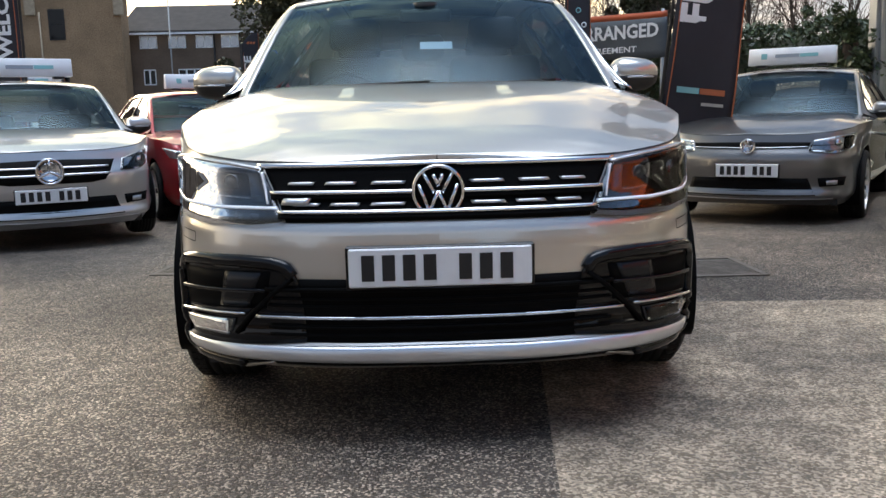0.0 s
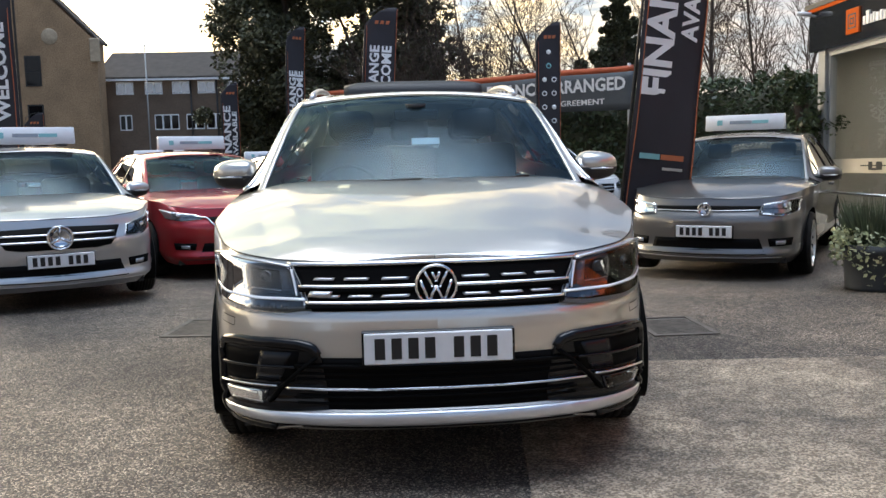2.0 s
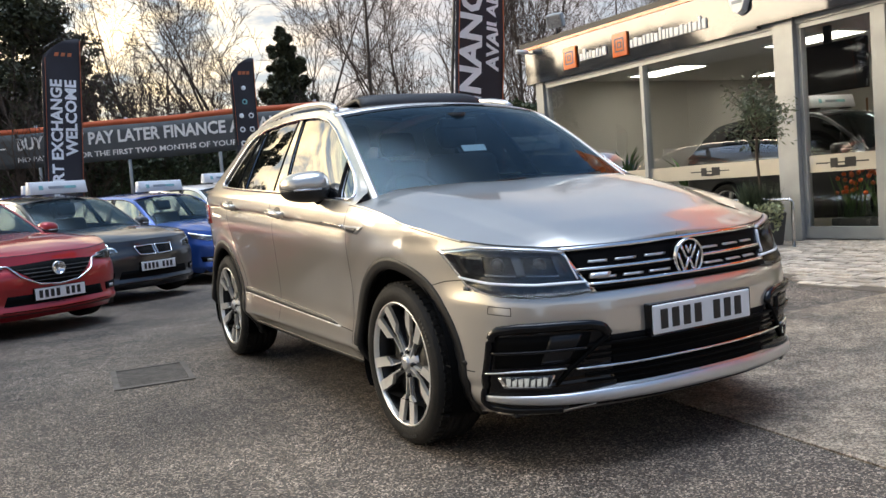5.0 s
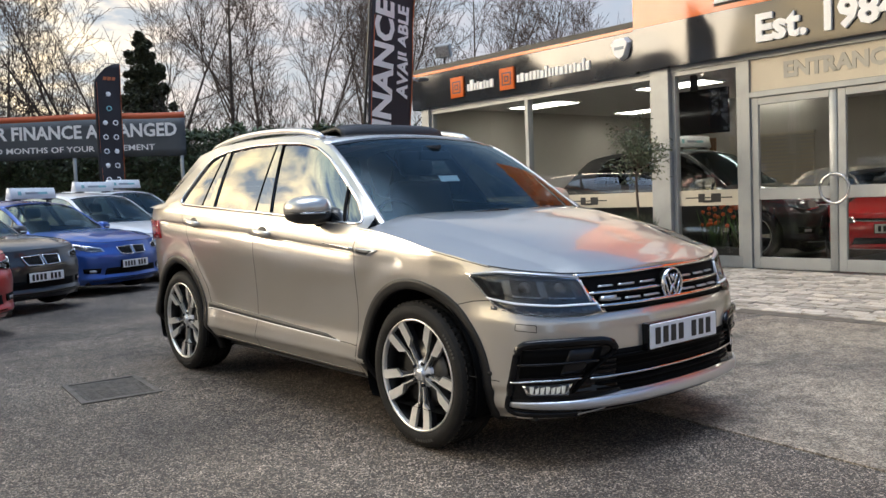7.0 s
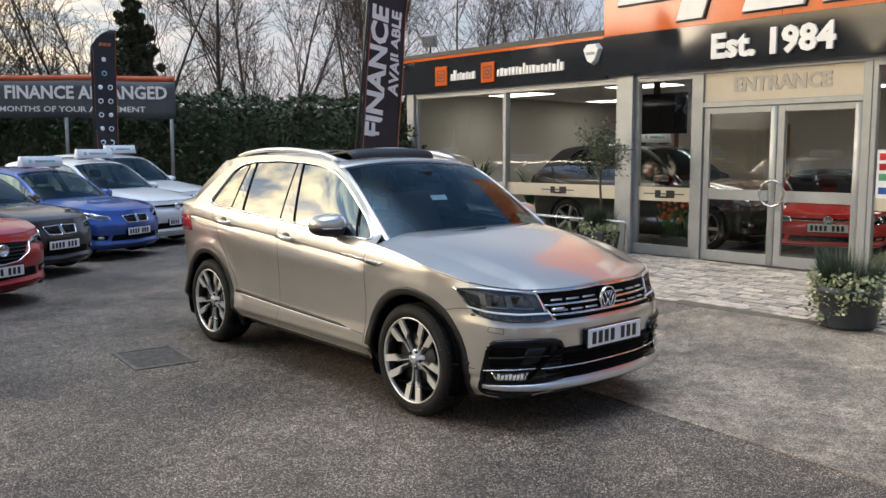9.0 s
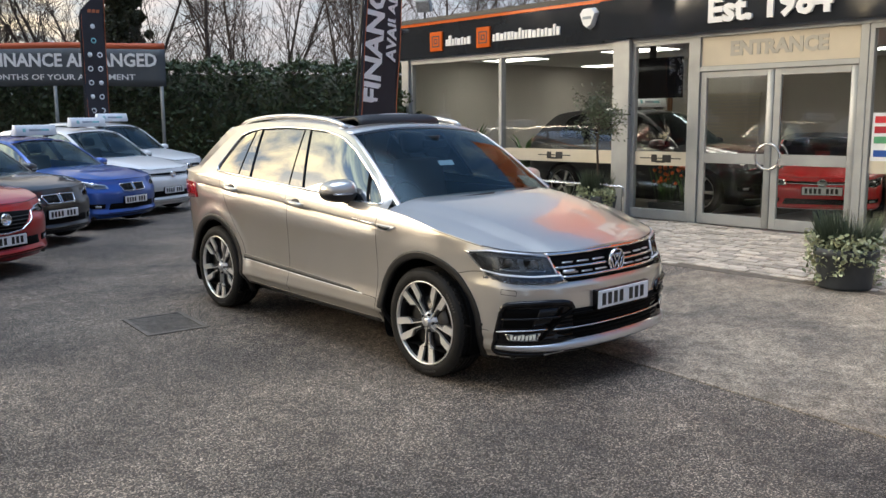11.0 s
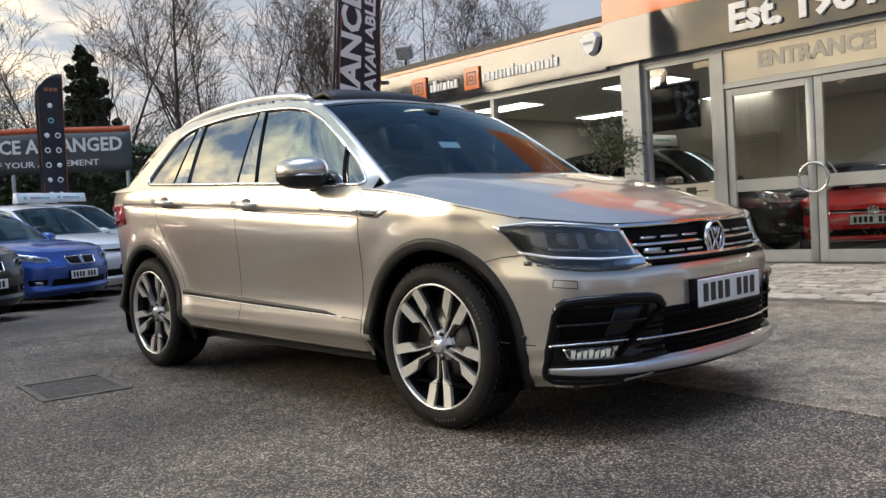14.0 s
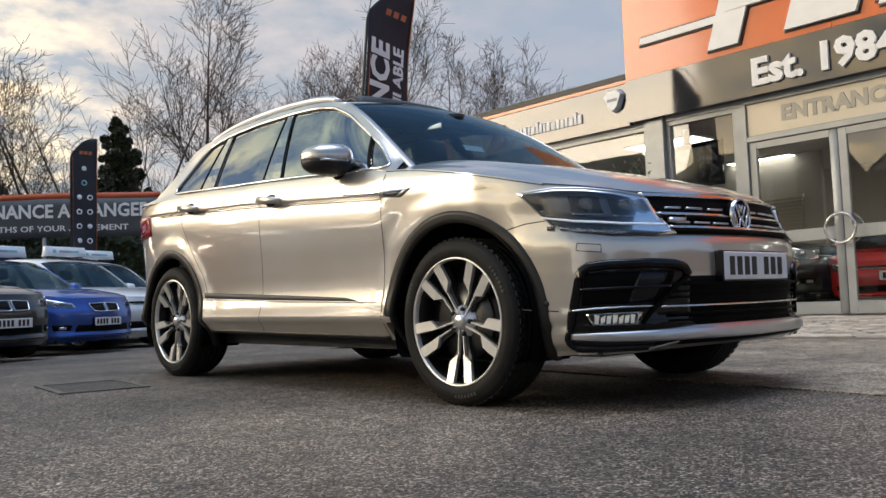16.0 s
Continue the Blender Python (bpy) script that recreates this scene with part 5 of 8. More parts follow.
def hero_roof(car, sh):
    c = sh.c
    ka, kr = c["k_header"], c["k_rear"]
    part("roof_front", sh.lid(ka, ka + 0.05, thick=0.02), M["hero"], car)
    for k in (-1, 1):
        part("roof_side", sh.lid(ka + 0.045, kr, k * 1.0, k * 0.76, 0.0, 6, thick=0.02), M["hero"], car)
    part("roof_rear", sh.lid(0.70, kr, -0.77, 0.77, 0.0, thick=0.02), M["hero"], car)
    part("glass_roof", sh.lid(0.46, 0.705, -0.76, 0.76, 0.004, thick=0.01), M["gloss_black"], car, "black glass roof, slid open")
    # raised wind deflector at the front of the opening
    front, back = [], []
    for i in range(21):
        u = -1 + 2 * i / 20
        x = 0.405 * u
        y = 2.12 + 0.03 * u * u
        for q, (dy, dz) in enumerate(((0.0, 0.0), (0.02, 0.05), (0.07, 0.075), (0.30, 0.045), (0.36, 0.0))):
            front.append((x, y + dy, 1.575 + dz * (1 - 0.25 * abs(u) ** 6)))
            back.append((x, y + dy + 0.004, 1.560 + dz * (1 - 0.25 * abs(u) ** 6) - 0.01))
    part("sunroof_deflector", slab(front, back, 21, 5), M["black"], car, "raised black sunroof wind deflector")
    part("rear_spoiler", sh.lid(0.835, 0.89, -0.97, 0.97, 0.018, thick=0.03), M["hero"], car)


def hero_inside(car, sh):
    seats(car, (-0.38, 0.38), (1.98,), 0.68)
    seats(car, (-0.42, 0.0, 0.42), (2.92,), 0.68, 0.40)
    box("dashboard", (-0.72, 1.12, 0.72), (0.72, 1.50, 1.03), M["interior"], car, bevel=0.06, seg=3)
    ring = lathe([(0.185, -0.012), (0.197, 0.0), (0.185, 0.012), (0.173, 0.0)], "z", 32, True)
    w = part("steering_wheel", moved(ring, pose(-0.38, 1.60, 1.00, 65)), M["interior"], car)
    part("wheel_boss", moved(lathe([(0.001, 0.02), (0.06, 0.018), (0.09, 0.0), (0.17, -0.005), (0.17, -0.015), (0.001, -0.03)], "z", 24), pose(-0.38, 1.60, 1.00, 65) @ Matrix.Diagonal((1, 0.35, 1, 1))), M["interior"], w)
    box("inner_mirror", (-0.12, 1.74, 1.40), (0.12, 1.77, 1.46), M["black"], car, bevel=0.012, seg=2)
    part("sensor_housing", moved(lathe([(0.001, 0.0), (0.06, 0.0), (0.05, -0.04), (0.001, -0.05)], "z", 16), pose(0, 1.78, 1.49)), M["black"], car)
    box("cabin_floor", (-0.78, 1.2, 0.40), (0.78, 3.95, 0.46), M["interior"], car)
    box("boot_wall", (-0.72, 3.55, 0.40), (0.72, 3.60, 1.08), M["interior"], car)
    for k in (-1, 1):
        box("door_card", (k * 0.80 - 0.02, 1.3, 0.45), (k * 0.80 + 0.02, 3.6, 1.06), M["interior"], car)
    # paper slips in the windscreen
    part("price_slip", (lambda q: (q, [(0, 1, 2, 3)]))([sh_pt for sh_pt in ((-0.03, 1.66, 1.27), (0.12, 1.66, 1.27), (0.12, 1.69, 1.305), (-0.03, 1.69, 1.305))]), M["white_sign"], car)
    # wipers, parked along the foot of the glass
    for x0, x1 in ((-0.60, 0.0), (0.04, 0.52)):
        path = []
        for i in range(9):
            u = x0 + (x1 - x0) * i / 8
            b = 0.15 * (1 - abs(u / 0.8) ** 2.2)
            path.append((u, 1.245 - b + 0.03 * i / 8, 1.085 + 0.018 * i / 8))
        part("wiper", tube(path, 0.005, 6), M["black"], car)


def hero_car():
    sh, c = hero_shape, HERO
    car = thing("car", Matrix(), "champagne silver family SUV with an open glass roof on worn asphalt", "car")
    shell(car, sh, M["hero"])
    cabin(car, sh, M["hero"], M["privacy"])
    for ay in c["axles"]:
        for side in (-1, 1):
            wheel(car, side * 0.900, ay, c, 5, True)
    for side in (-1, 1):
        mirror(car, sh, side, c, M["hero"])
    hero_front(car, sh)
    hero_flanks(car, sh)
    hero_roof(car, sh)
    hero_inside(car, sh)
    return car


hero = hero_car()

# ---- the showroom ----
FX = 6.32                                        # the plane of the shop front
FALL = pose(0, 3.0, 0, -0.7) @ pose(0, -3.0, 0)  # the building falls slightly with the yard


def built(name, lo, hi, material, label="", category="wall", bevel=0.0, kind="structure"):
    ob = box(name, lo, hi, material, None, "", bevel)
    ob.matrix_world = FALL
    return tagged(ob, label, category, kind=kind)


def build_showroom():
    X = FX
    B = built
    B("showroom_floor", (X - 0.05, -6, -0.30), (X + 7, 9.7, 0.10), M["room_floor"], "polished grey showroom floor", "floor")
    B("wall_back", (X + 7, -6, 0), (X + 7.2, 9.7, 3.2), M["room_wall"], "pale painted showroom back wall")
    B("wall_end", (X + 0.14, 9.5, 0), (X + 7, 9.7, 3.2), M["room_wall"], "pale painted showroom end wall")
    B("wall_near", (X + 0.14, -6.2, 0), (X + 7, -6, 3.2), M["room_wall"], "pale painted showroom side wall")
    B("ceiling", (X + 0.14, -6, 2.72), (X + 7, 9.5, 2.80), M["room_ceiling"], "pale suspended showroom ceiling", "ceiling")
    B("roof", (X + 0.3, -6.2, 3.22), (X + 7.2, 9.7, 3.34), M["roof"], "flat dark showroom roof", "roof")
    B("wall_front_low", (X - 0.02, 4.70, -0.10), (X + 0.12, 9.42, 0.24), M["aluminium"], "low grey plinth under the shop windows")
    B("column", (X - 0.07, 4.42, -0.1), (X + 0.16, 4.70, 2.72), M["aluminium"], "grey metal column beside the shop windows", "column", 0.004)
    B("corner_post", (X - 0.05, 9.42, -0.2), (X + 0.14, 9.62, 2.70), M["aluminium"], "grey metal corner post of the showroom", "column", 0.004)
    B("fascia_left", (X - 0.10, 4.9, 2.70), (X + 0.25, 9.80, 3.27), M["anthracite"], "anthracite fascia board over the shop windows", "fascia")
    B("fascia_trim", (X - 0.115, 4.9, 3.274), (X + 0.25, 9.82, 3.325), M["orange"], "thin orange strip along the fascia", "trim")
    B("roof_edge", (X - 0.13, 4.92, 3.328), (X + 0.32, 9.90, 3.40), M["black"], "dark roof edge above the fascia", "trim")
    B("fascia_right", (X - 0.16, -6.0, 2.72), (X + 0.25, 4.9, 3.285), M["anthracite"], "anthracite fascia band over the entrance", "fascia")
    for i in range(4):
        y0 = 4.9 - 2.75 * i
        B("sign_panel", (X - 0.15, max(-6.0, y0 - 2.746), 3.288), (X + 0.25, y0, 5.3), M["orange"], "glossy orange sign panel above the entrance", "sign panel", 0.003)
    B("lintel", (X - 0.02, -6.0, 2.66), (X + 0.12, 9.42, 2.72), M["aluminium"], "grey metal head rail over the glazing", "trim")


build_showroom()


def window_unit(name, y0, y1, z0, z1, label, bars=(), w=0.06, sill=0.06, frost=True):
    """A shop window: metal frame, panes and the pale frosted band."""
    t = thing(name, FALL, label, "window", kind="structure")
    X = FX
    for nm, lo, hi in (("window_frame", (X, y0, z0), (X + 0.09, y1, z0 + sill)), ("window_frame", (X, y0, z1 - w), (X + 0.09, y1, z1)), ("window_frame", (X, y0, z0 + sill), (X + 0.09, y0 + w, z1 - w)), ("window_frame", (X, y1 - w, z0 + sill), (X + 0.09, y1, z1 - w))):
        box(nm, lo, hi, M["aluminium"], t, bevel=0.003)
    cuts = [y0 + w] + list(bars) + [y1 - w]
    for b in bars:
        box("mullion", (X - 0.015, b - 0.035, z0 + sill), (X + 0.10, b + 0.035, z1 - w), M["aluminium"], t, bevel=0.003)
    for a, b in zip(cuts, cuts[1:]):
        p = part("pane", ([(X + 0.045, a, z0 + sill), (X + 0.045, b, z0 + sill), (X + 0.045, b, z1 - w), (X + 0.045, a, z1 - w)], [(3, 2, 1, 0)]), M["shop_glass"], t, "reflecting clear pane")
        p.visible_shadow = False
        if frost:
            box("frosted_band", (X + 0.036, a + 0.004, 0.90), (X + 0.041, b - 0.004, 1.10), M["cream"], t, "cream frosted band with a dark emblem")
            c = 0.5 * (a + b)
            for q, (dy, dz, ln) in enumerate(((0.10, 0.0, 0.035), (0.0, -0.045, 0.09), (-0.11, 0.0, 0.08))):
                part("emblem", moved((lambda b2: ([v.co.copy() for v in b2.verts], [tuple(v.index for v in f.verts) for f in b2.faces]))(_indexed(box_bm(-0.003, -ln / 2 - 0.03, -0.055 if q != 1 else -0.015, 0.0, ln / 2 + 0.03, 0.055 if q != 1 else 0.015, 0.0))), Matrix.Translation((X + 0.035, c + dy, 1.0 + (dz if q == 1 else 0)))), M["ink"], t, smooth=False)
            box("emblem_line", (X + 0.032, c - 0.34, 0.995), (X + 0.035, c + 0.34, 1.010), M["ink"], t)
    return t


window_unit("window_1", 4.70, 9.42, 0.24, 2.66, "two tall shop windows with a pale frosted band", (7.07,))
window_unit("window_2", 3.42, 4.42, 0.12, 2.66, "narrow shop window beside the doors", (), sill=0.14)
window_unit("window_3", -1.6, 1.08, 0.12, 2.66, "shop window beyond the doors", (-0.3,), sill=0.14)
window_unit("window_4", -6.0, -1.6, 0.12, 2.66, "shop windows at the far end", (-3.8,), sill=0.14)


def entrance():
    X = FX
    t = thing("door_1", FALL, "grey metal double glass entrance doors, closed, with a ring handle", "door", kind="structure")
    for lo, hi in (((X - 0.01, 3.30, 0.10), (X + 0.11, 3.42, 2.66)), ((X - 0.01, 1.08, 0.10), (X + 0.11, 1.18, 2.66)), ((X - 0.01, 1.18, 2.20), (X + 0.11, 3.30, 2.27))):
        box("door_frame", lo, hi, M["aluminium"], t, bevel=0.004)
    pn = box("header_panel", (X + 0.02, 1.18, 2.27), (X + 0.06, 3.30, 2.66), M["cream"], t, "cream panel lettered over the doors", bevel=0.003)
    letters("lettering", "ENTRANCE", 0.245, M["grey_letter"], pn, Matrix.Translation((X + 0.016, 2.22, 2.475)) @ Matrix(((0, 0, -1, 0), (-1, 0, 0, 0), (0, 1, 0, 0), (0, 0, 0, 1))), 0.004, 0.05, width=1.30)
    for y0, y1 in ((2.245, 3.295), (1.185, 2.235)):
        d = part("door_leaf", box_bm(X + 0.02, y0, 0.12, X + 0.07, y0 + 0.09, 2.195, 0.003), M["aluminium"], t)
        box("stile", (X + 0.02, y1 - 0.09, 0.12), (X + 0.07, y1, 2.195), M["aluminium"], d, bevel=0.003)
        for z0, z1 in ((0.12, 0.26), (0.96, 1.10), (2.11, 2.195)):
            box("rail", (X + 0.021, y0 + 0.09, z0), (X + 0.069, y1 - 0.09, z1), M["aluminium"], d, bevel=0.003)
        for z0, z1 in ((0.26, 0.96), (1.10, 2.11)):
            p = part("pane", ([(X + 0.045, y0 + 0.09, z0), (X + 0.045, y1 - 0.09, z0), (X + 0.045, y1 - 0.09, z1), (X + 0.045, y0 + 0.09, z1)], [(3, 2, 1, 0)]), M["shop_glass"], d)
            p.visible_shadow = False
    for x in (X - 0.07, X + 0.14):
        pts = [(x, 2.24 + 0.165 * math.cos(2 * math.pi * i / 40), 1.07 + 0.165 * math.sin(2 * math.pi * i / 40)) for i in range(40)]
        r = part("ring_handle", tube(pts, 0.016, 10, closed=True), M["steel"], t, "round steel ring handle")
        for s in (-1, 1):
            part("ring_mount", tube([(x, 2.24 + s * 0.06, 1.07 + 0.152), (X + 0.03, 2.24 + s * 0.06, 1.07 + 0.152)], 0.008, 8), M["steel"], r)


entrance()

SIGN = Matrix(((0, 0, -1, 0), (-1, 0, 0, 0), (0, 1, 0, 0), (0, 0, 0, 1)))  # lettering that faces -x and reads towards -y


def wall_letters(name, words, size, mt, x, y, z, width, label, depth=0.02):
    t = thing(name, FALL, label, "sign letters")
    letters(name, words, size, M[mt], t, Matrix.Translation((x, y, z)) @ SIGN, depth, 0.040, width=width)


wall_letters("sign_lettering", "Est. 1984", 0.43, "white_letter", FX - 0.185, 2.28, 2.965, 1.64, "raised white letters on the anthracite fascia")


def slant_letter(polys, name, label, mt="white_letter", depth=0.05):
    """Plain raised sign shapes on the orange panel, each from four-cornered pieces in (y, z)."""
    t = thing(name, FALL, label, "sign")
    for i, poly in enumerate(polys):
        f = [(FX - 0.15 - depth - 0.004 * i, y, z) for y, z in poly]
        b = [(FX - 0.148, y, z) for y, z in poly]
        n = len(poly)
        part("raised_shape", (f + b, [tuple(range(n)), tuple(range(2 * n - 1, n - 1, -1))] + [(q, (q + 1) % n, n + (q + 1) % n, n + q) for q in range(n)]), M[mt], t, smooth=False)
        g = 0.022
        cy, cz = sum(p[0] for p in poly) / n, sum(p[1] for p in poly) / n
        big = [(y + math.copysign(g, y - cy), z + math.copysign(g, z - cz)) for y, z in poly]
        f = [(FX - 0.15 - depth * 0.5 + 0.0022 * i, y, z) for y, z in big]
        b = [(FX - 0.149, y, z) for y, z in big]
        part("dark_outline", (f + b, [tuple(range(n)), tuple(range(2 * n - 1, n - 1, -1))] + [(q, (q + 1) % n, n + (q + 1) % n, n + q) for q in range(n)]), M["ink"], t, smooth=False)


slant_letter([[(4.62, 3.70), (3.50, 3.70), (3.47, 3.79), (4.60, 3.79)],
              [(3.64, 3.38), (3.24, 3.38), (2.90, 4.42), (3.30, 4.42)], [(3.30, 4.16), (2.50, 4.16), (2.42, 4.42), (3.22, 4.42)], [(3.38, 3.80), (2.72, 3.80), (2.64, 4.00), (3.30, 4.00)],
              [(2.66, 3.38), (2.26, 3.38), (1.92, 4.42), (2.32, 4.42)], [(2.30, 3.38), (1.86, 3.38), (1.78, 3.62), (2.22, 3.62)],
              [(1.66, 3.44), (1.30, 3.44), (1.02, 4.30), (1.38, 4.30)], [(1.62, 3.38), (0.80, 3.38), (0.72, 3.62), (1.54, 3.62)], [(1.28, 4.18), (0.62, 4.18), (0.54, 4.42), (1.20, 4.42)],
              [(0.60, 3.70), (-0.5, 3.70), (-0.53, 3.79), (0.57, 3.79)]], "shop_sign", "large slanted white raised emblem on the orange panel")


def fascia_marks():
    """Two orange square icons and plain white bars where the account names stand."""
    for yc, zc in ((8.55, 2.965), (7.36, 2.955)):
        t = thing("icon_tile", FALL, "square orange icon tile on the fascia", "sign")
        box("tile", (FX - 0.135, yc - 0.16, zc - 0.17), (FX - 0.10, yc + 0.16, zc + 0.17), M["orange"], t, bevel=0.006)
        for d in (0.10, 0.045):
            for lo, hi in (((-d, -d), (d, -d + 0.02)), ((-d, d - 0.02), (d, d)), ((-d, -d), (-d + 0.02, d)), ((d - 0.02, -d), (d, d))):
                box("mark", (FX - 0.139, yc + lo[0], zc + lo[1]), (FX - 0.134, yc + hi[0], zc + hi[1]), M["ink"], t)
    t = thing("account_sign", FALL, "row of white raised bars on the fascia", "sign")
    y = 8.30
    random.seed(4)
    for grp in ((8.30, 7.60), (7.14, 5.66)):
        y = grp[0]
        while y > grp[1] + 0.06:
            w = random.uniform(0.04, 0.085)
            h = random.choice((0.065, 0.065, 0.075, 0.10))
            box("bar", (FX - 0.125, y - w, 2.87), (FX - 0.098, y, 2.87 + h * 1.75), M["white_letter"], t, bevel=0.003)
            y -= w + 0.022
    # alarm box
    t = thing("alarm_box", FALL, "white shield-shaped alarm box on the fascia", "alarm")
    poly = [(5.27, 3.14), (5.20, 3.22), (5.02, 3.22), (4.95, 3.14), (5.03, 2.95), (5.11, 2.90), (5.19, 2.95)]
    f = [(FX - 0.19, y + (5.11 - y) * 0.15, z + (3.08 - z) * 0.15) for y, z in poly]
    b = [(FX - 0.10, y, z) for y, z in poly]
    n = len(poly)
    part("cover", (f + b, [tuple(range(n))] + [(q, (q + 1) % n, n + (q + 1) % n, n + q) for q in range(n)]), M["white_sign"], t, smooth=False)
    box("print", (FX - 0.194, 5.03, 3.05), (FX - 0.189, 5.19, 3.09), M["grey_ink"], t)
    # floodlight and small camera on the roof edge
    t = thing("floodlight", FALL @ pose(FX - 0.05, 8.95, 3.40), "grey floodlight on the roof edge", "floodlight")
    part("housing", (lambda b: (bmesh.ops.transform(b, matrix=pose(0, 0, 0.24, 0, -25, 25), verts=b.verts), b)[1])(box_bm(-0.06, -0.14, -0.11, 0.06, 0.14, 0.11, 0.012)), M["aluminium"], t, smooth=False)
    part("lens", (lambda b: (bmesh.ops.transform(b, matrix=pose(0, 0, 0.24, 0, -25, 25), verts=b.verts), b)[1])(box_bm(-0.066, -0.12, -0.09, -0.058, 0.12, 0.09)), M["lamp_bowl"], t, smooth=False)
    part("bracket", tube([(0.02, 0, -0.005), (0.02, 0, 0.12), (0, 0, 0.22)], 0.018, 8), M["black"], t)
    t = thing("security_camera", FALL @ pose(FX - 0.14, 9.62, 3.24), "small white security camera on the fascia", "camera")
    part("body", tube([(-0.22, 0.05, 0.02), (-0.03, 0, 0.0)], 0.035, 12), M["white_sign"], t)
    part("bracket", tube([(-0.06, 0, -0.01), (0.045, 0, -0.03)], 0.015, 8), M["white_sign"], t)
    # notice on the glass by the doors
    t = thing("notice", FALL, "white notice with coloured safety blocks on the glass", "notice")
    box("paper", (FX + 0.030, 0.62, 1.05), (FX + 0.036, 1.0, 1.62), M["white_sign"], t)
    for z, mt in ((1.50, "bright_red"), (1.38, "red"), (1.26, "green_tank"), (1.10, "blue")):
        box("print", (FX + 0.026, 0.68, z), (FX + 0.031, 0.97, z + 0.08), M[mt], t)


fascia_marks()


def showroom_inside():
    X = FX
    for y in (-3.5, -0.6, 2.4, 5.4, 8.2):
        for x in (1.6, 4.6):
            t = thing("ceiling_light", FALL @ pose(X + x, y, 2.72), "lit square ceiling light panel", "ceiling light", group="ceiling lights")
            box("frame", (-0.31, -0.61, -0.03), (0.31, 0.61, 0.0), M["white_sign"], t)
            box("diffuser", (-0.28, -0.58, -0.036), (0.28, 0.58, -0.031), M["panel_light"], t)
    t = thing("television", FALL, "black television hung inside the window", "television")
    box("screen", (X + 0.90, 4.15, 1.88), (X + 0.96, 5.25, 2.50), M["gloss_black"], t, bevel=0.01)
    box("bracket", (X + 0.93, 4.65, 2.44), (X + 0.97, 4.75, 2.73), M["black"], t)
    for y0, y1 in ((7.3, 8.2), (5.6, 6.5), (0.2, 1.1)):
        t = thing("inner_door", FALL, "brown wooden inner door", "door")
        box("leaf", (X + 6.94, y0, 0.10), (X + 6.99, y1, 2.1), M["wood"], t, bevel=0.005)
        for lo, hi in (((y0 - 0.08, 0.1), (y0 - 0.003, 2.18)), ((y1 + 0.003, 0.1), (y1 + 0.08, 2.18)), ((y0 - 0.003, 2.103), (y1 + 0.003, 2.18))):
            box("frame", (X + 6.92, lo[0], lo[1]), (X + 7.0, hi[0], hi[1]), M["wood"], t)
        box("handle", (X + 6.89, y0 + 0.06, 1.0), (X + 6.94, y0 + 0.18, 1.03), M["steel"], t)
    t = thing("window_blind", FALL, "cream slatted blind on the back wall", "blind")
    box("headrail", (X + 4.44, 4.7, 1.96), (X + 4.5, 6.3, 2.02), M["cream"], t)
    for i in range(14):
        box("slat", (X + 4.44, 4.72, 1.06 + 0.065 * i), (X + 4.49, 6.28, 1.095 + 0.065 * i), M["cream"], t)
    built("wall_inner", (X + 4.51, 4.4, 0.10), (X + 4.62, 6.6, 2.72), M["room_wall"], "pale partition wall in the showroom")
    t = thing("reception_desk", FALL, "wooden reception desk in the showroom", "desk")
    box("body", (X + 4.4, 0.3, 0.10), (X + 5.1, 2.6, 1.1), M["wood"], t, bevel=0.01)
    box("worktop", (X + 4.3, 0.25, 1.1), (X + 5.2, 2.65, 1.14), M["white_sign"], t, bevel=0.006)
    t = thing("desk_monitor", FALL, "dark monitor on the reception desk", "monitor")
    box("screen", (X + 4.75, 0.7, 1.25), (X + 4.79, 1.25, 1.6), M["gloss_black"], t, bevel=0.008)
    box("stand", (X + 4.74, 0.92, 1.14), (X + 4.82, 1.03, 1.26), M["black"], t)
    for px, py, hh in ((X + 1.3, 9.0, 1.9), (X + 2.2, 8.5, 1.6)):
        t = thing("house_plant", FALL @ pose(px, py, 0.10), "tall green house plant in a white pot", "plant", group="house plants")
        part("pot", lathe([(0.001, 0), (0.15, 0), (0.19, 0.34), (0.16, 0.34), (0.001, 0.30)], "z", 24), M["white_sign"], t)
        rp = random.Random(int(py * 10))
        verts, faces = [], []
        for i in range(46):
            a, L = rp.uniform(0, 6.28), rp.uniform(0.35, 1.0) * (hh - 0.4)
            d = Vector((math.cos(a), math.sin(a), 0))
            w = Vector((-d.y, d.x, 0)) * 0.035
            o = len(verts)
            spread = rp.uniform(0.15, 0.5)
            for k in range(5):
                u = k / 4
                c = d * spread * u * u + Vector((0, 0, 0.3 + L * (u - 0.25 * u ** 3)))
                s = w * (0.35 + 1.3 * u) * (1.02 - u) * 2
                verts += [c - s, c + s]
            faces += [(o + 2 * k, o + 2 * k + 1, o + 2 * k + 3, o + 2 * k + 2) for k in range(4)]
        part("foliage", (verts, faces), M["leaf_grass"], t)
    t = thing("flower_trough", FALL @ pose(X + 0.36, 3.86, 0.10), "dark trough of green leaves and orange flowers", "planter")
    box("trough", (-0.13, -0.38, 0), (0.13, 0.38, 0.24), M["pot"], t, bevel=0.01)
    random.seed(8)
    verts, faces, bl = [], [], bmesh.new()
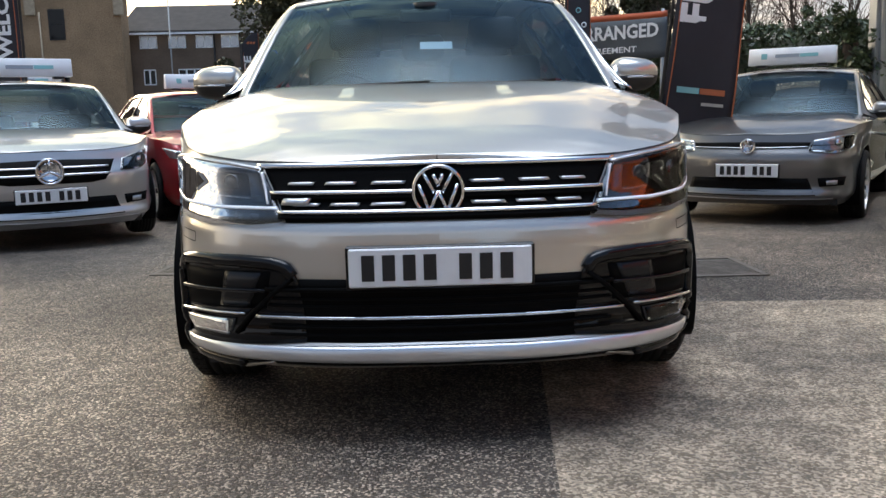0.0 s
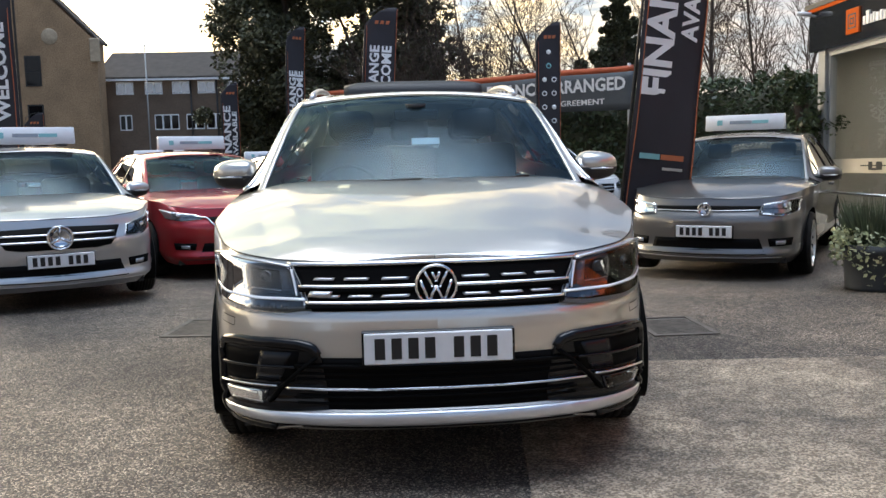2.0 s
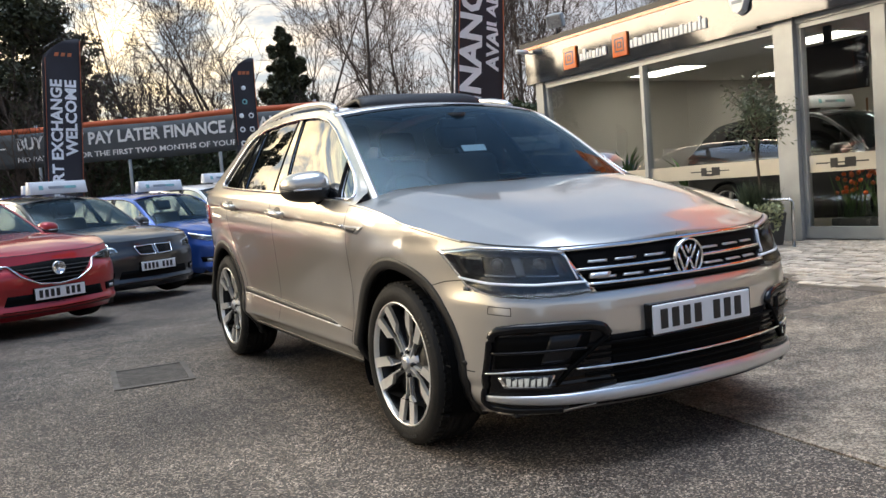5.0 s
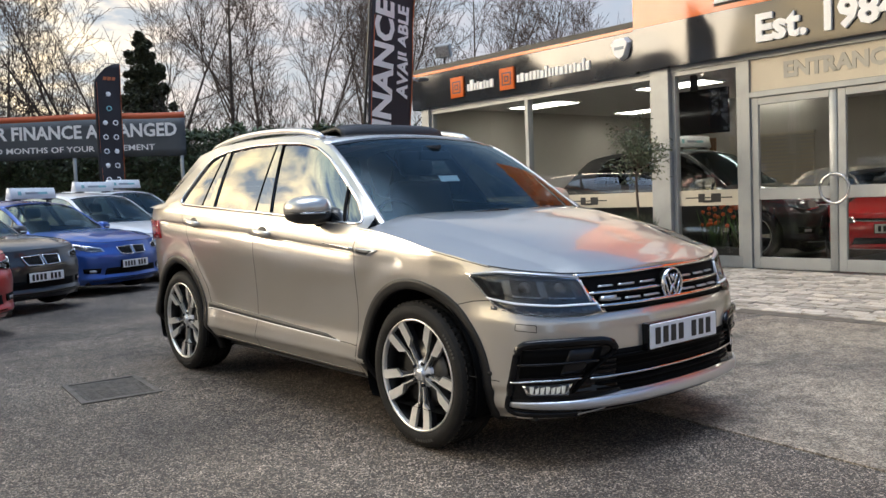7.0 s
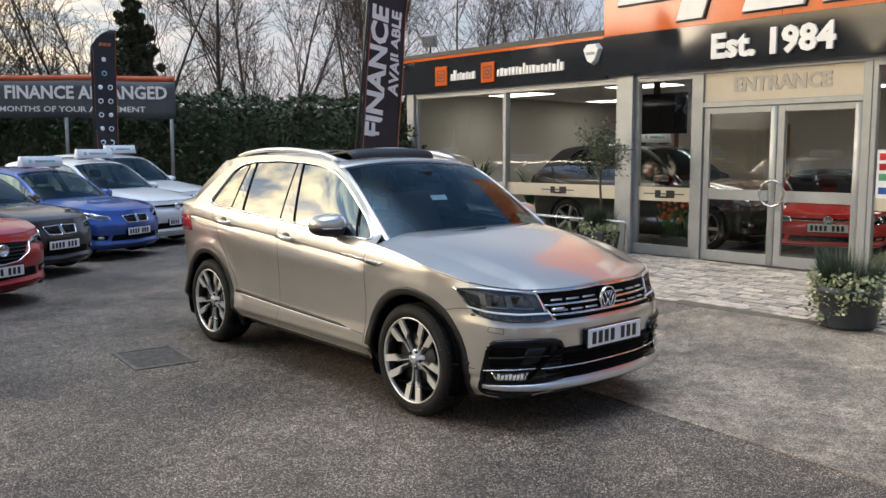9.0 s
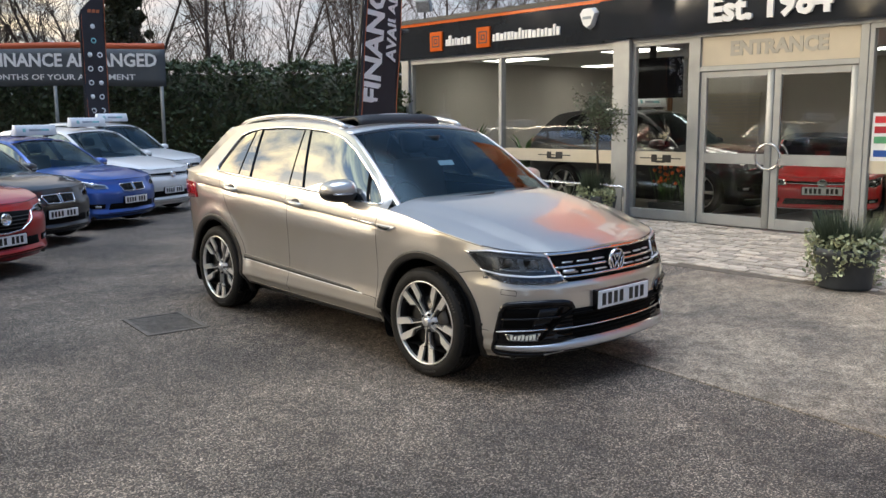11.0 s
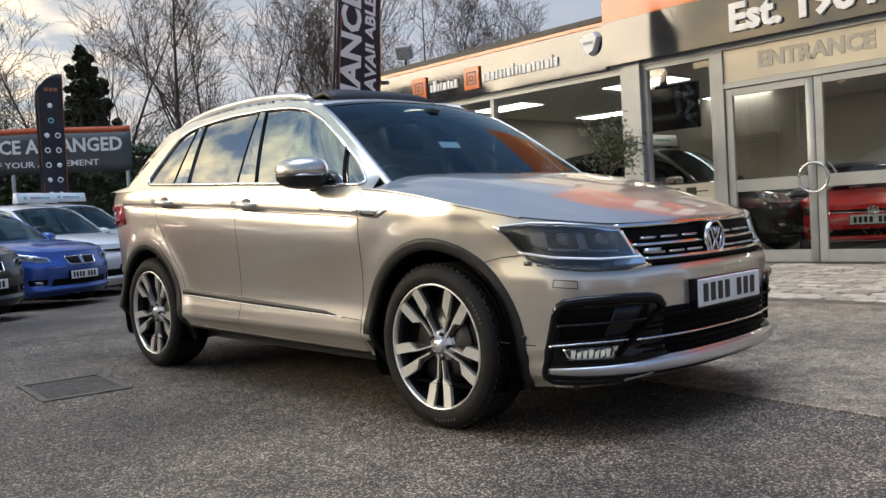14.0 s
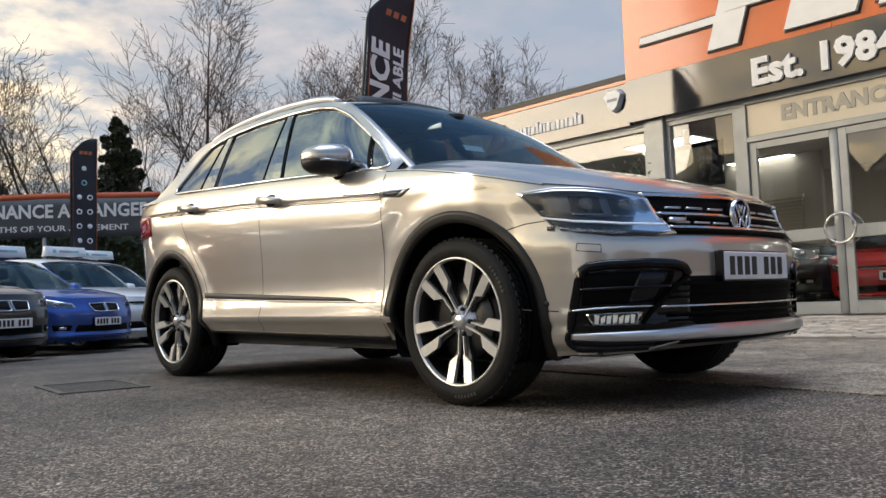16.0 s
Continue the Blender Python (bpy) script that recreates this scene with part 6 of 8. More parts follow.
    for i in range(110):
        x, y = random.uniform(-0.1, 0.1), random.choice((-0.2, 0.2)) + random.gauss(0, 0.06)
        h, dx, dy = random.uniform(0.3, 0.62), random.gauss(0, 0.05), random.gauss(0, 0.09)
        o = len(verts)
        verts += [(x - 0.008, y, 0.22), (x + 0.008, y + 0.006, 0.22), (x + dx * 0.5, y + dy * 0.5, 0.22 + h * 0.6), (x + dx, y + dy, 0.22 + h)]
        faces += [(o, o + 1, o + 2), (o + 1, o + 3, o + 2)]
        if i % 3 == 0:
            bmesh.ops.create_icosphere(bl, subdivisions=1, radius=0.03, matrix=pose(x + dx, y + dy, 0.22 + h))
    part("leaves", (verts, faces), M["leaf_grass"], t)
    part("blooms", bl, M["bloom"], t)


showroom_inside()

# ---- parked cars ----


def car_shape(L, W, H, hood_z=0.95, nose=0.78, a_y=1.25, tail=0.25, wheel_r=0.31, belt=0.95, fo=0.82, wb=2.6):
    w = W / 2
    out = [(x * w / 0.92, y if y < 1 else 1 + (y - 1) * (L - 1) / 3.44) for x, y in HERO["outline"]]
    kz = belt / 1.09
    sides = [(z * kz, i) for z, i in HERO["side"]]
    front = [(z * nose / 0.838, i) for z, i in HERO["front"]]
    rear = [(z * kz, i) for z, i in HERO["rear"]]
    Ls = 0.92 + L + 0.2
    top = [(0, nose), (0.45, nose), (0.75, nose + 0.02), (1.0, nose + 0.045), (1.3, nose + 0.09), (1.95, belt - 0.06), (2.6, belt - 0.02), (3.6, belt + 0.01), (Ls * 0.8, belt + 0.04), (Ls, belt + 0.02)]
    bot = [(0, 0.18), (0.9, 0.17), (1.7, 0.22), (L - 0.6, 0.22), (Ls, 0.24)]
    hood = [(0, nose), (0.105, nose + 0.005), (0.25, nose + 0.05), (0.6, nose + 0.12), (a_y - 0.1, hood_z), (1.8, hood_z + 0.01)]
    ry = lambda y: a_y + (y - 1.22) * (L - tail - a_y) / (4.165 - 1.22)
    rz = lambda z: (belt - 0.05) + (z - 1.035) * (H - 0.045 - (belt - 0.05)) / (1.588 - 1.035)
    rail = [(x * w / 0.92, ry(y), rz(z)) for x, y, z in HERO["rail"]]
    dlo = [(ry(y), rz(z) + 0.004) for y, z in HERO["dlo"]]
    c = dict(HERO, outline=out, front=front, side=sides, rear=rear, top=top, bottom=bot, hood=hood, rail=rail, dlo=dlo,
             pillars=[ry(1.58), ry(2.40), ry(3.13)], axles=(fo, fo + wb), wheel_z=wheel_r, wheel_r=wheel_r, wheel_w=0.21, rim_r=wheel_r * 0.72, arch_r=wheel_r + 0.045,
             a_base=(0.8, a_y), bottom_z=0.17, chrome=False, glass_roof=False, mirror=(a_y + 0.28, belt + 0.02, w + 0.05), crease=0.008, trim_r=0.006)
    c.pop("crease_line")
    c.pop("groove")
    c.pop("flare")
    c.pop("posts")
    c["wide"] = w / 0.92
    return Shape(c)


def face(car, sh, style):
    """Grille, lamps and bumper openings of a parked car."""
    B = sh.band
    n = sh.c["top"][0][1]
    f = n / 0.838
    Z = lambda z: z * f
    for k in (-1, 1):
        S = lambda line: [(k * s, Z(z)) for s, z in line]
        lo, hi = {"kidney": ([(0.52, 0.70), (0.72, 0.70), (0.98, 0.76)], [(0.55, 0.76), (0.78, 0.80), (1.06, 0.845)]),
                  "slim": ([(0.50, 0.69), (0.72, 0.665), (0.98, 0.72)], [(0.55, 0.785), (0.78, 0.815), (1.06, 0.845)]),
                  "star": ([(0.56, 0.66), (0.74, 0.655), (0.96, 0.72)], [(0.62, 0.76), (0.82, 0.80), (1.12, 0.87)]),
                  "wing": ([(0.50, 0.72), (0.74, 0.70), (1.00, 0.735)], [(0.58, 0.775), (0.80, 0.80), (1.14, 0.84)])}.get(style, ([(0.52, 0.68), (0.72, 0.68), (0.98, 0.73)], [(0.57, 0.78), (0.80, 0.81), (1.10, 0.85)]))
        h = part("headlamp", B(S(lo), S(hi), 0.004, 0.02, 20, 5), M["lamp_bowl"], car)
        mid = [(0.5 * (a[0] + b[0]), 0.5 * (a[1] + b[1])) for a, b in zip(lo, hi)]
        part("lamp_strip", B(S([(s, z - 0.004) for s, z in mid]), S([(s, z + 0.004) for s, z in mid]), 0.010, 0.01, 16, 1), M["lamp_dark"], h)
        c0 = sh.P(k * (mid[1][0] + 0.04), Z(mid[1][1] + 0.01), 0.004)
        nx, ny = sh.at(mid[1][0] + 0.04)[2:]
        part("projector", moved(lathe([(0.001, 0.014), (0.025, 0.01), (0.036, -0.006)], "z", 16), Matrix.Translation(c0) @ Vector((k * nx, ny, 0)).to_track_quat("Z", "Y").to_matrix().to_4x4()), M["chrome"], h)
        part("lamp_cover", B(S(lo), S(hi), 0.016, 0.003, 20, 5), M["lamp_glass"], h)
        fl = part("fog_recess", B(S([(0.60, 0.36), (0.84, 0.37)]), S([(0.58, 0.44), (0.86, 0.45)]), 0.004, 0.02, 10, 2), M["mesh_black"], car)
        part("fog_lamp", B(S([(0.66, 0.375), (0.76, 0.38)]), S([(0.66, 0.415), (0.76, 0.42)]), 0.010, 0.01, 6, 2), M["lamp_bowl"], fl)
        part("bonnet_seam", seam(sh, [(0.0, n - 0.001), (0.45, n - 0.001), (0.75, n + 0.018), (1.0, n + 0.043)], k, 0.006, 0.002), M["black"], car)
        for y in (sh.c["a_base"][1] + 0.12, sh.c["pillars"][1] + 0.02):
            s = sh.s_at_y(y)
            part("shut_line", seam(sh, [(s, sh.top(s) - 0.005), (s + 0.01, 0.6), (s + 0.03, 0.26)], k), M["black"], car)
        for y in (sh.c["pillars"][1] - 0.12, sh.c["pillars"][2] + 0.1):
            s = sh.s_at_y(y)
            part("door_handle", B([(k * s, sh.top(s) - 0.115), (k * (s + 0.17), sh.top(s) - 0.11)], [(k * s, sh.top(s) - 0.085), (k * (s + 0.17), sh.top(s) - 0.08)], 0.03, 0.03, 8, 2), M[car["paint_name"]], car)
    low = part("lower_intake", B([(-0.56, Z(0.28)), (0, Z(0.27)), (0.56, Z(0.28))], [(-0.50, Z(0.44)), (0, Z(0.44)), (0.50, Z(0.44))], 0.004, 0.02, 30, 3), M["mesh_black"], car)
    part("chrome_bar", B([(-0.72, Z(0.245)), (0, Z(0.235)), (0.72, Z(0.245))], [(-0.72, Z(0.255)), (0, Z(0.245)), (0.72, Z(0.255))], 0.012, 0.02, 40, 1), M["satin"] if style in ("star", "slim") else M["black"], low)
    if style == "kidney":
        for k in (-1, 1):
            lo, hi = [(k * 0.02, Z(0.635)), (k * 0.24, Z(0.645))], [(k * 0.02, Z(0.765)), (k * 0.29, Z(0.755))]
            g = part("grille", B(lo, hi, 0.006, 0.02, 10, 3), M["mesh_black"], car, "dark kidney grille with a chrome rim")
            loop = [lo[0], lo[1], hi[1], hi[0]]
            part("chrome_rim", tube([sh.P(s, z, 0.012) for s, z in resample(loop, 40)], 0.010, 6, closed=True), M["chrome"], g)
            for i in range(7):
                s = 0.045 + 0.03 * i
                part("slat", B([(k * s, Z(0.65)), (k * (s + 0.006), Z(0.65))], [(k * s, Z(0.752)), (k * (s + 0.006), Z(0.752))], 0.010, 0.01, 2, 2), M["black"], g)
    elif style == "star":
        g = part("grille", B([(-0.42, Z(0.585)), (-0.3, Z(0.565)), (0.3, Z(0.565)), (0.42, Z(0.585))], [(-0.54, Z(0.755)), (0, Z(0.77)), (0.54, Z(0.755))], 0.004, 0.02, 40, 4), M["mesh_black"], car, "wide dark grille with two bright bars")
        for z in (0.64, 0.70):
            part("chrome_bar", B([(-0.46, Z(z - 0.008)), (0, Z(z - 0.008)), (0.46, Z(z - 0.008))], [(-0.47, Z(z + 0.010)), (0, Z(z + 0.010)), (0.47, Z(z + 0.010))], 0.016, 0.02, 30, 1), M["satin"], g)
        badge(car, sh, Z(0.672), 0.105, 3)
    elif style == "wing":
        lo, hi = [(-0.20, Z(0.54)), (0, Z(0.52)), (0.20, Z(0.54))], [(-0.46, Z(0.74)), (0, Z(0.76)), (0.46, Z(0.74))]
        g = part("grille", B(lo, hi, 0.004, 0.02, 40, 5), M["mesh_black"], car, "dark five-sided grille with a chrome wing")
        for z, e in ((0.57, 0.24), (0.61, 0.29), (0.65, 0.34), (0.69, 0.39)):
            part("slat", B([(-e, Z(z - 0.005)), (e, Z(z - 0.005))], [(-e, Z(z + 0.006)), (e, Z(z + 0.006))], 0.010, 0.02, 20, 1), M["black"], g)
        part("chrome_wing", tube([sh.P(s, Z(z), 0.012) for s, z in Shape.line([(-0.60, 0.755), (-0.46, 0.735), (-0.36, 0.62), (-0.20, 0.535), (0, 0.515), (0.20, 0.535), (0.36, 0.62), (0.46, 0.735), (0.60, 0.755)], 50)], 0.010, 6), M["chrome"], g)
        badge(car, sh, Z(0.675), 0.065, 2)
    else:
        g = part("grille", B([(-0.50, Z(0.715)), (0, Z(0.705)), (0.50, Z(0.715))], [(-0.53, Z(0.765)), (0, Z(0.77)), (0.53, Z(0.765))], 0.004, 0.02, 40, 3), M["mesh_black"], car, "slim black grille")
        part("chrome_bar", B([(-0.50, Z(0.722)), (0, Z(0.712)), (0.50, Z(0.722))], [(-0.50, Z(0.730)), (0, Z(0.720)), (0.50, Z(0.730))], 0.012, 0.01, 40, 1), M["satin"], g)
        badge(car, sh, Z(0.735), 0.062, 4)


def badge(car, sh, z, r, rays):
    y = min(sh.P(0, z).y, sh.P(0, z - r).y) - 0.018
    up = pose(0, y, z, 90)
    b = part("badge", moved(lathe([(r, -0.015), (r, 0.006), (r * 0.86, 0.006), (r * 0.86, -0.01), (0.001, -0.01)], "z", 28), up), M["chrome"], car, "round chrome badge")
    for i in range(rays):
        a = math.pi / 2 + 2 * math.pi * i / rays
        part("badge_bar", moved(tube([(0, 0, 0.002), (r * 0.9 * math.cos(a), r * 0.9 * math.sin(a), 0.002)], r * 0.09, 6), up), M["chrome"], b)


def parked_car(m, sh, colour, label, style, group="parked cars in the yard", spokes=10, plate_z=0.43, tint="privacy"):
    c = sh.c
    car = thing("car", m, label, "car", group=group)
    car["paint_name"] = colour
    pm = M[colour]
    shell(car, sh, pm)
    cabin(car, sh, pm, M[tint])
    w = c["outline"][9][0]
    for ay in c["axles"]:
        for side in (-1, 1):
            wheel(car, side * (w - 0.015), ay, c, spokes, False)
    for side in (-1, 1):
        mirror(car, sh, side, c, pm)
    a_y, belt = c["a_base"][1], sh.top(3.0)
    box("dashboard", (-w + 0.2, a_y - 0.06, belt - 0.3), (w - 0.2, a_y + 0.25, belt - 0.05), M["interior"], car, bevel=0.05, seg=2)
    box("cabin_floor", (-w + 0.15, a_y, 0.32), (w - 0.15, c["rail"][-1][1] - 0.3, 0.38), M["interior"], car)
    seats(car, (-0.36, 0.36), (a_y + 0.75,), belt - 0.45)
    face(car, sh, style)
    number_plate(car, sh, plate_z, 0.012)
    del car["paint_name"]
    return car


hatch = car_shape(4.30, 1.79, 1.45)
suv = car_shape(4.44, 1.85, 1.66, hood_z=1.06, nose=0.86, belt=1.05, wheel_r=0.345)
crossover = car_shape(4.40, 1.85, 1.60, hood_z=1.03, nose=0.84, belt=1.02, wheel_r=0.335)
saloon = car_shape(4.80, 1.84, 1.45, fo=0.92, wb=2.83, a_y=1.42)
roadster = car_shape(3.95, 1.70, 1.22, hood_z=0.82, nose=0.62, a_y=1.45, belt=0.84, tail=0.9, wheel_r=0.30, wb=2.33)
CARS = [
    ((-2.93, 4.40), 27, hatch, "silver", "star", "silver hatchback with a wide chrome-barred grille", 0.435, True),
    ((-1.71, 6.60), 27, saloon, "red", "wing", "dark red saloon with a chrome-winged grille", 0.40, True),
    ((-0.35, 8.90), 27, hatch, "black_paint", "kidney", "black hatchback with twin chrome-rimmed grilles", 0.45, True),
    ((1.36, 10.55), 27, hatch, "blue", "kidney", "bright blue hatchback with twin grilles", 0.45, True),
    ((2.76, 12.1), 24, crossover, "white_paint", "slim", "white crossover in the parked row", 0.45, True),
    ((4.05, 14.1), 24, suv, "white_paint", "star", "white SUV near the hedge", 0.47, True),
    ((2.80, 4.97), -33, hatch, "grey_paint", "slim", "dark grey hatchback with a slim grille", 0.475, True),
    ((-5.0, 8.6), 20, suv, "grey_paint", "slim", "dark estate car behind the silver hatchback", 0.47, True),
    ((-3.5, 10.9), 22, hatch, "black_paint", "slim", "dark hatchback in the second row", 0.45, True),
    ((-1.9, 12.9), 22, hatch, "grey_paint", "slim", "grey hatchback in the second row", 0.45, True),
    ((-0.2, 14.9), 22, suv, "blue", "slim", "dark blue SUV in the second row", 0.45, True),
]
for (x, y), yaw, sh, colour, style, label, pz, sign in CARS:
    m = pose(x, y, ground_z(x, y), 0, 0, yaw)
    parked_car(m, sh, colour, label, style, plate_z=pz)
    if sign:
        roof_sign(m @ pose(0, sh.c["rail"][4][1] - 0.18, sh.c["rail"][4][2] + 0.072), w=0.86)
parked_car(FALL @ pose(8.30, 3.10, 0.10, 0, 0, 2), suv, "black_paint", "black SUV inside the showroom", "slim", group="cars inside the showroom", spokes=5, tint="indoor_glass")
roof_sign(FALL @ pose(8.27, 5.45, 1.76))
roadster_car = parked_car(FALL @ pose(7.65, 2.12, 0.10, 0, 0, -66), roadster, "bright_red", "bright red roadster inside the showroom", "slim", group="cars inside the showroom", plate_z=0.44, tint="indoor_glass")
for piece in roadster_car.children:
    if piece.name.split(".")[0] in ("roof", "window_surround", "d_pillar", "tail_edge"):
        piece.data.materials[0] = M["black"]
        piece["label"] = "black cloth folding roof"

# ---- flags and banner ----
UPWARD = Matrix(((0, -1, 0, 0), (0, 0, -1, 0), (1, 0, 0, 0), (0, 0, 0, 1)))  # lettering that faces -y and climbs


def flag(x, y, yaw, h, w, lines=(), base_z=0.4, rise=0.3, lean=0.0, pole_right=False, label="black feather flag with white lettering", discs=0):
    """A feather flag: cloth that bows over at the top of a slim pole, on a round foot."""
    t = thing("feather_flag", pose(x, y, ground_z(x, y), 0, lean, yaw), label, "flag", group="feather flags")
    n, cols = 36, 9
    f = -1 if pole_right else 1
    wave = lambda k, u: 0.035 * math.sin(5 * k + 2.2 * u + x) + 0.015 * math.sin(13 * k + 4 * u)
    front, back = [], []
    for i in range(n + 1):
        k = i / n
        for j in range(cols):
            u = j / (cols - 1)
            zb = base_z + rise * u
            zt = h - 0.0 - 0.30 * w * max(0.0, 0.55 - u) ** 2 * 4
            z = zb + (zt - zb) * k
            front.append((f * w * u, wave(k, u), z))
            back.append((f * w * u, wave(k, u) + 0.006, z))
    # round the top corner on the pole's side
    def bend(p):
        u = abs(p[0]) / w
        top = h - 0.42 * max(0.0, 1 - u * 1.15) ** 2.0
        return (p[0], p[1], min(p[2], top))
    part("cloth", slab([bend(p) for p in front], [bend(p) for p in back], n + 1, cols), M["flag"], t)
    edge = [(f * w * 0.985, wave(i / n, 1) - 0.002, base_z + rise + (h - 0.03 - base_z - rise) * i / n) for i in range(n + 1)]
    part("edging", tube(edge, 0.008, 5), M["flag_edge"], t)
    part("edging", tube([(f * 0.045, wave(i / n, 0.05) - 0.004, base_z + (h - 0.45 - base_z) * i / n) for i in range(n + 1)], 0.006, 5), M["flag_edge"], t)
    part("pole", tube([(-0.012 * f, 0.012, 0.0), (-0.012 * f, 0.012, h * 0.88), (f * 0.04, 0.012, h * 0.955), (f * w * 0.45, 0.012, h + 0.005), (f * w * 0.98, 0.012, h + 0.008)], [0.02, 0.016, 0.012, 0.008, 0.006], 8), M["pole"], t)
    part("foot", lathe([(0.001, 0.0), (0.24, 0.0), (0.24, 0.03), (0.06, 0.06), (0.03, 0.14), (0.001, 0.14)], "z", 24), M["iron"], t)
    for words, u, z0, z1, size in lines:
        def laid(verts):
            zs = [v.z for v in verts]
            a, b = min(zs), max(zs)
            out = []
            for v in verts:
                z = z0 + (v.z - a) / (b - a) * (z1 - z0)
                px = f * w * u + v.x
                out.append(Vector((px, wave((z - base_z) / (h - base_z), abs(px) / w) - 0.006 + v.y, z)))
            return out

        letters("lettering", words, size, M["white_letter"], t, UPWARD, 0.002, 0.035, warp=laid)
    # emblem near the top, plain slanted orange bars
    for q in range(3):
        zc, xc = h - 0.36, f * w * (0.36 + 0.17 * q)
        ob = part("emblem", ([(xc - 0.05, -0.055, zc - 0.04), (xc + 0.03, -0.055, zc - 0.04), (xc + 0.05, -0.055, zc + 0.04), (xc - 0.03, -0.055, zc + 0.04)], [(0, 1, 2, 3)]), M["flag_edge"], t)
    for q in range(discs):
        zc = h - 0.72 - 0.34 * (q // 2 if q > 1 else 0) - (0.34 * q if q < 2 else 0.34)
        xc = f * w * 0.5 if q < 2 else f * w * (0.32 if q % 2 else 0.72)
        k = (zc - base_z) / (h - base_z)
        part("round_mark", moved(lathe([(0.040, 0.0), (0.066, 0.0), (0.066, 0.003), (0.040, 0.003)] if q % 3 else [(0.001, 0.003), (0.058, 0.003), (0.058, 0)], "z", 20), pose(xc, wave(k, abs(xc) / w) - 0.008, zc, 90)), M["white_letter"] if q != 1 else M["teal_ink"], t)
    return t


tall = flag(2.20, 5.90, 4, 4.28, 0.70, (("FINANCE", 0.32, 1.88, 3.58, 0.42), ("AVAILABLE", 0.76, 2.46, 3.58, 0.24)), 0.52, 0.46, 6.4, label="tall black feather flag lettered in white with orange edging")
for x0, x1, mt, z in ((0.10, 0.32, "teal_ink", 1.25), (0.33, 0.58, "flag_edge", 1.25), (0.36, 0.58, "grey_letter", 1.13)):
    box("printed_bar", (x0, -0.068, z - 0.028 if mt != "grey_letter" else z - 0.015), (x1, -0.062, z + 0.028 if mt != "grey_letter" else z + 0.015), M[mt], tall)
flag(-0.95, 18.0, 0, 5.05, 0.76, (("PART EXCHANGE", 0.34, 1.55, 4.15, 0.31), ("WELCOME", 0.72, 2.5, 4.15, 0.31)), lean=4)
flag(-3.35, 24.0, 30, 5.55, 0.62, (("PART EXCHANGE", 0.34, 1.2, 4.2, 0.30), ("WELCOME", 0.72, 2.3, 4.2, 0.30)), lean=2)
flag(3.60, 18.6, 0, 4.68, 0.60, (), discs=15, label="black feather flag with rows of white round marks")
flag(-5.08, 9.0, 0, 4.3, 0.78, (("PART EXCHANGE", 0.50, 1.2, 3.45, 0.23), ("WELCOME", 0.24, 1.95, 3.25, 0.23)), pole_right=True)
flag(-6.0, 28.0, 20, 4.2, 0.60, (("FINANCE", 0.30, 1.4, 3.4, 0.34), ("AVAILABLE", 0.72, 1.5, 3.2, 0.22)))
flag(-13.6, 30.0, 0, 3.4, 0.7, (("PART EXCHANGE", 0.34, 1.2, 2.8, 0.30),))


def banner():
    a, b = Vector((-2.75, 28.4)), Vector((6.60, 20.5))
    d = (b - a)
    ln = d.length
    yaw = math.degrees(math.atan2(d.y, d.x))
    t = thing("banner", pose(a.x, a.y, slope(28), 0, 0, yaw), "long slate banner with white lettering and an orange top edge", "banner")
    n, rows = 60, 6
    base, top, stripe = 2.62, 3.82, 0.16
    sag = lambda u: 0.05 * math.sin(u * 25) + 0.03 * math.sin(u * 61)
    fr, bk = [], []
    for j in range(rows):
        for i in range(n):
            u, v = i / (n - 1), j / (rows - 1)
            z = base + (top - stripe - base) * v + 0.015 * math.sin(u * 18)
            fr.append((u * ln, 0.03 * sag(u + 0.1 * v), z))
            bk.append((u * ln, 0.03 * sag(u + 0.1 * v) + 0.01, z))
    part("cloth", slab(fr, bk, rows, n), M["banner"], t)
    fr, bk = [], []
    for j in range(2):
        for i in range(n):
            u = i / (n - 1)
            z = top - stripe + stripe * j + 0.015 * math.sin(u * 18)
            fr.append((u * ln, 0.03 * sag(u + 0.1), z))
            bk.append((u * ln, 0.03 * sag(u + 0.1) + 0.01, z))
    part("orange_edge", slab(fr, bk, 2, n), M["banner_orange"], t)
    FACE = Matrix(((1, 0, 0, 0), (0, 0, -1, 0), (0, 1, 0, 0), (0, 0, 0, 1)))
    letters("lettering", "BUY NOW PAY LATER FINANCE ARRANGED", 0.50, M["white_letter"], t, Matrix.Translation((2.45 + 4.83, -0.02, 3.32)) @ FACE, 0.003, 0.028, width=9.45)
    letters("lettering", "NO PAYMENTS FOR THE FIRST TWO MONTHS OF YOUR AGREEMENT", 0.22, M["white_letter"], t, Matrix.Translation((2.45 + 4.5, -0.02, 2.86)) @ FACE, 0.003, 0.012, width=8.85)
    for q, x in enumerate((0.85, 1.3, 1.75)):
        part("emblem", ([(x - 0.2, -0.02, 3.05), (x + 0.1, -0.02, 3.05), (x + 0.2, -0.02, 3.45), (x - 0.1, -0.02, 3.45)], [(0, 1, 2, 3)]), M["white_letter"], t)
    box("emblem_line", (0.25, -0.022, 3.22), (2.2, -0.018, 3.26), M["white_letter"], t)
    for x in (0.15, 3.2, 6.2, 9.1, ln - 0.15):
        part("post", tube([(x, 0.06, 0.0), (x, 0.06, top + 0.05)], 0.05, 10), M["aluminium"], t)


banner()

# ---- planting ----


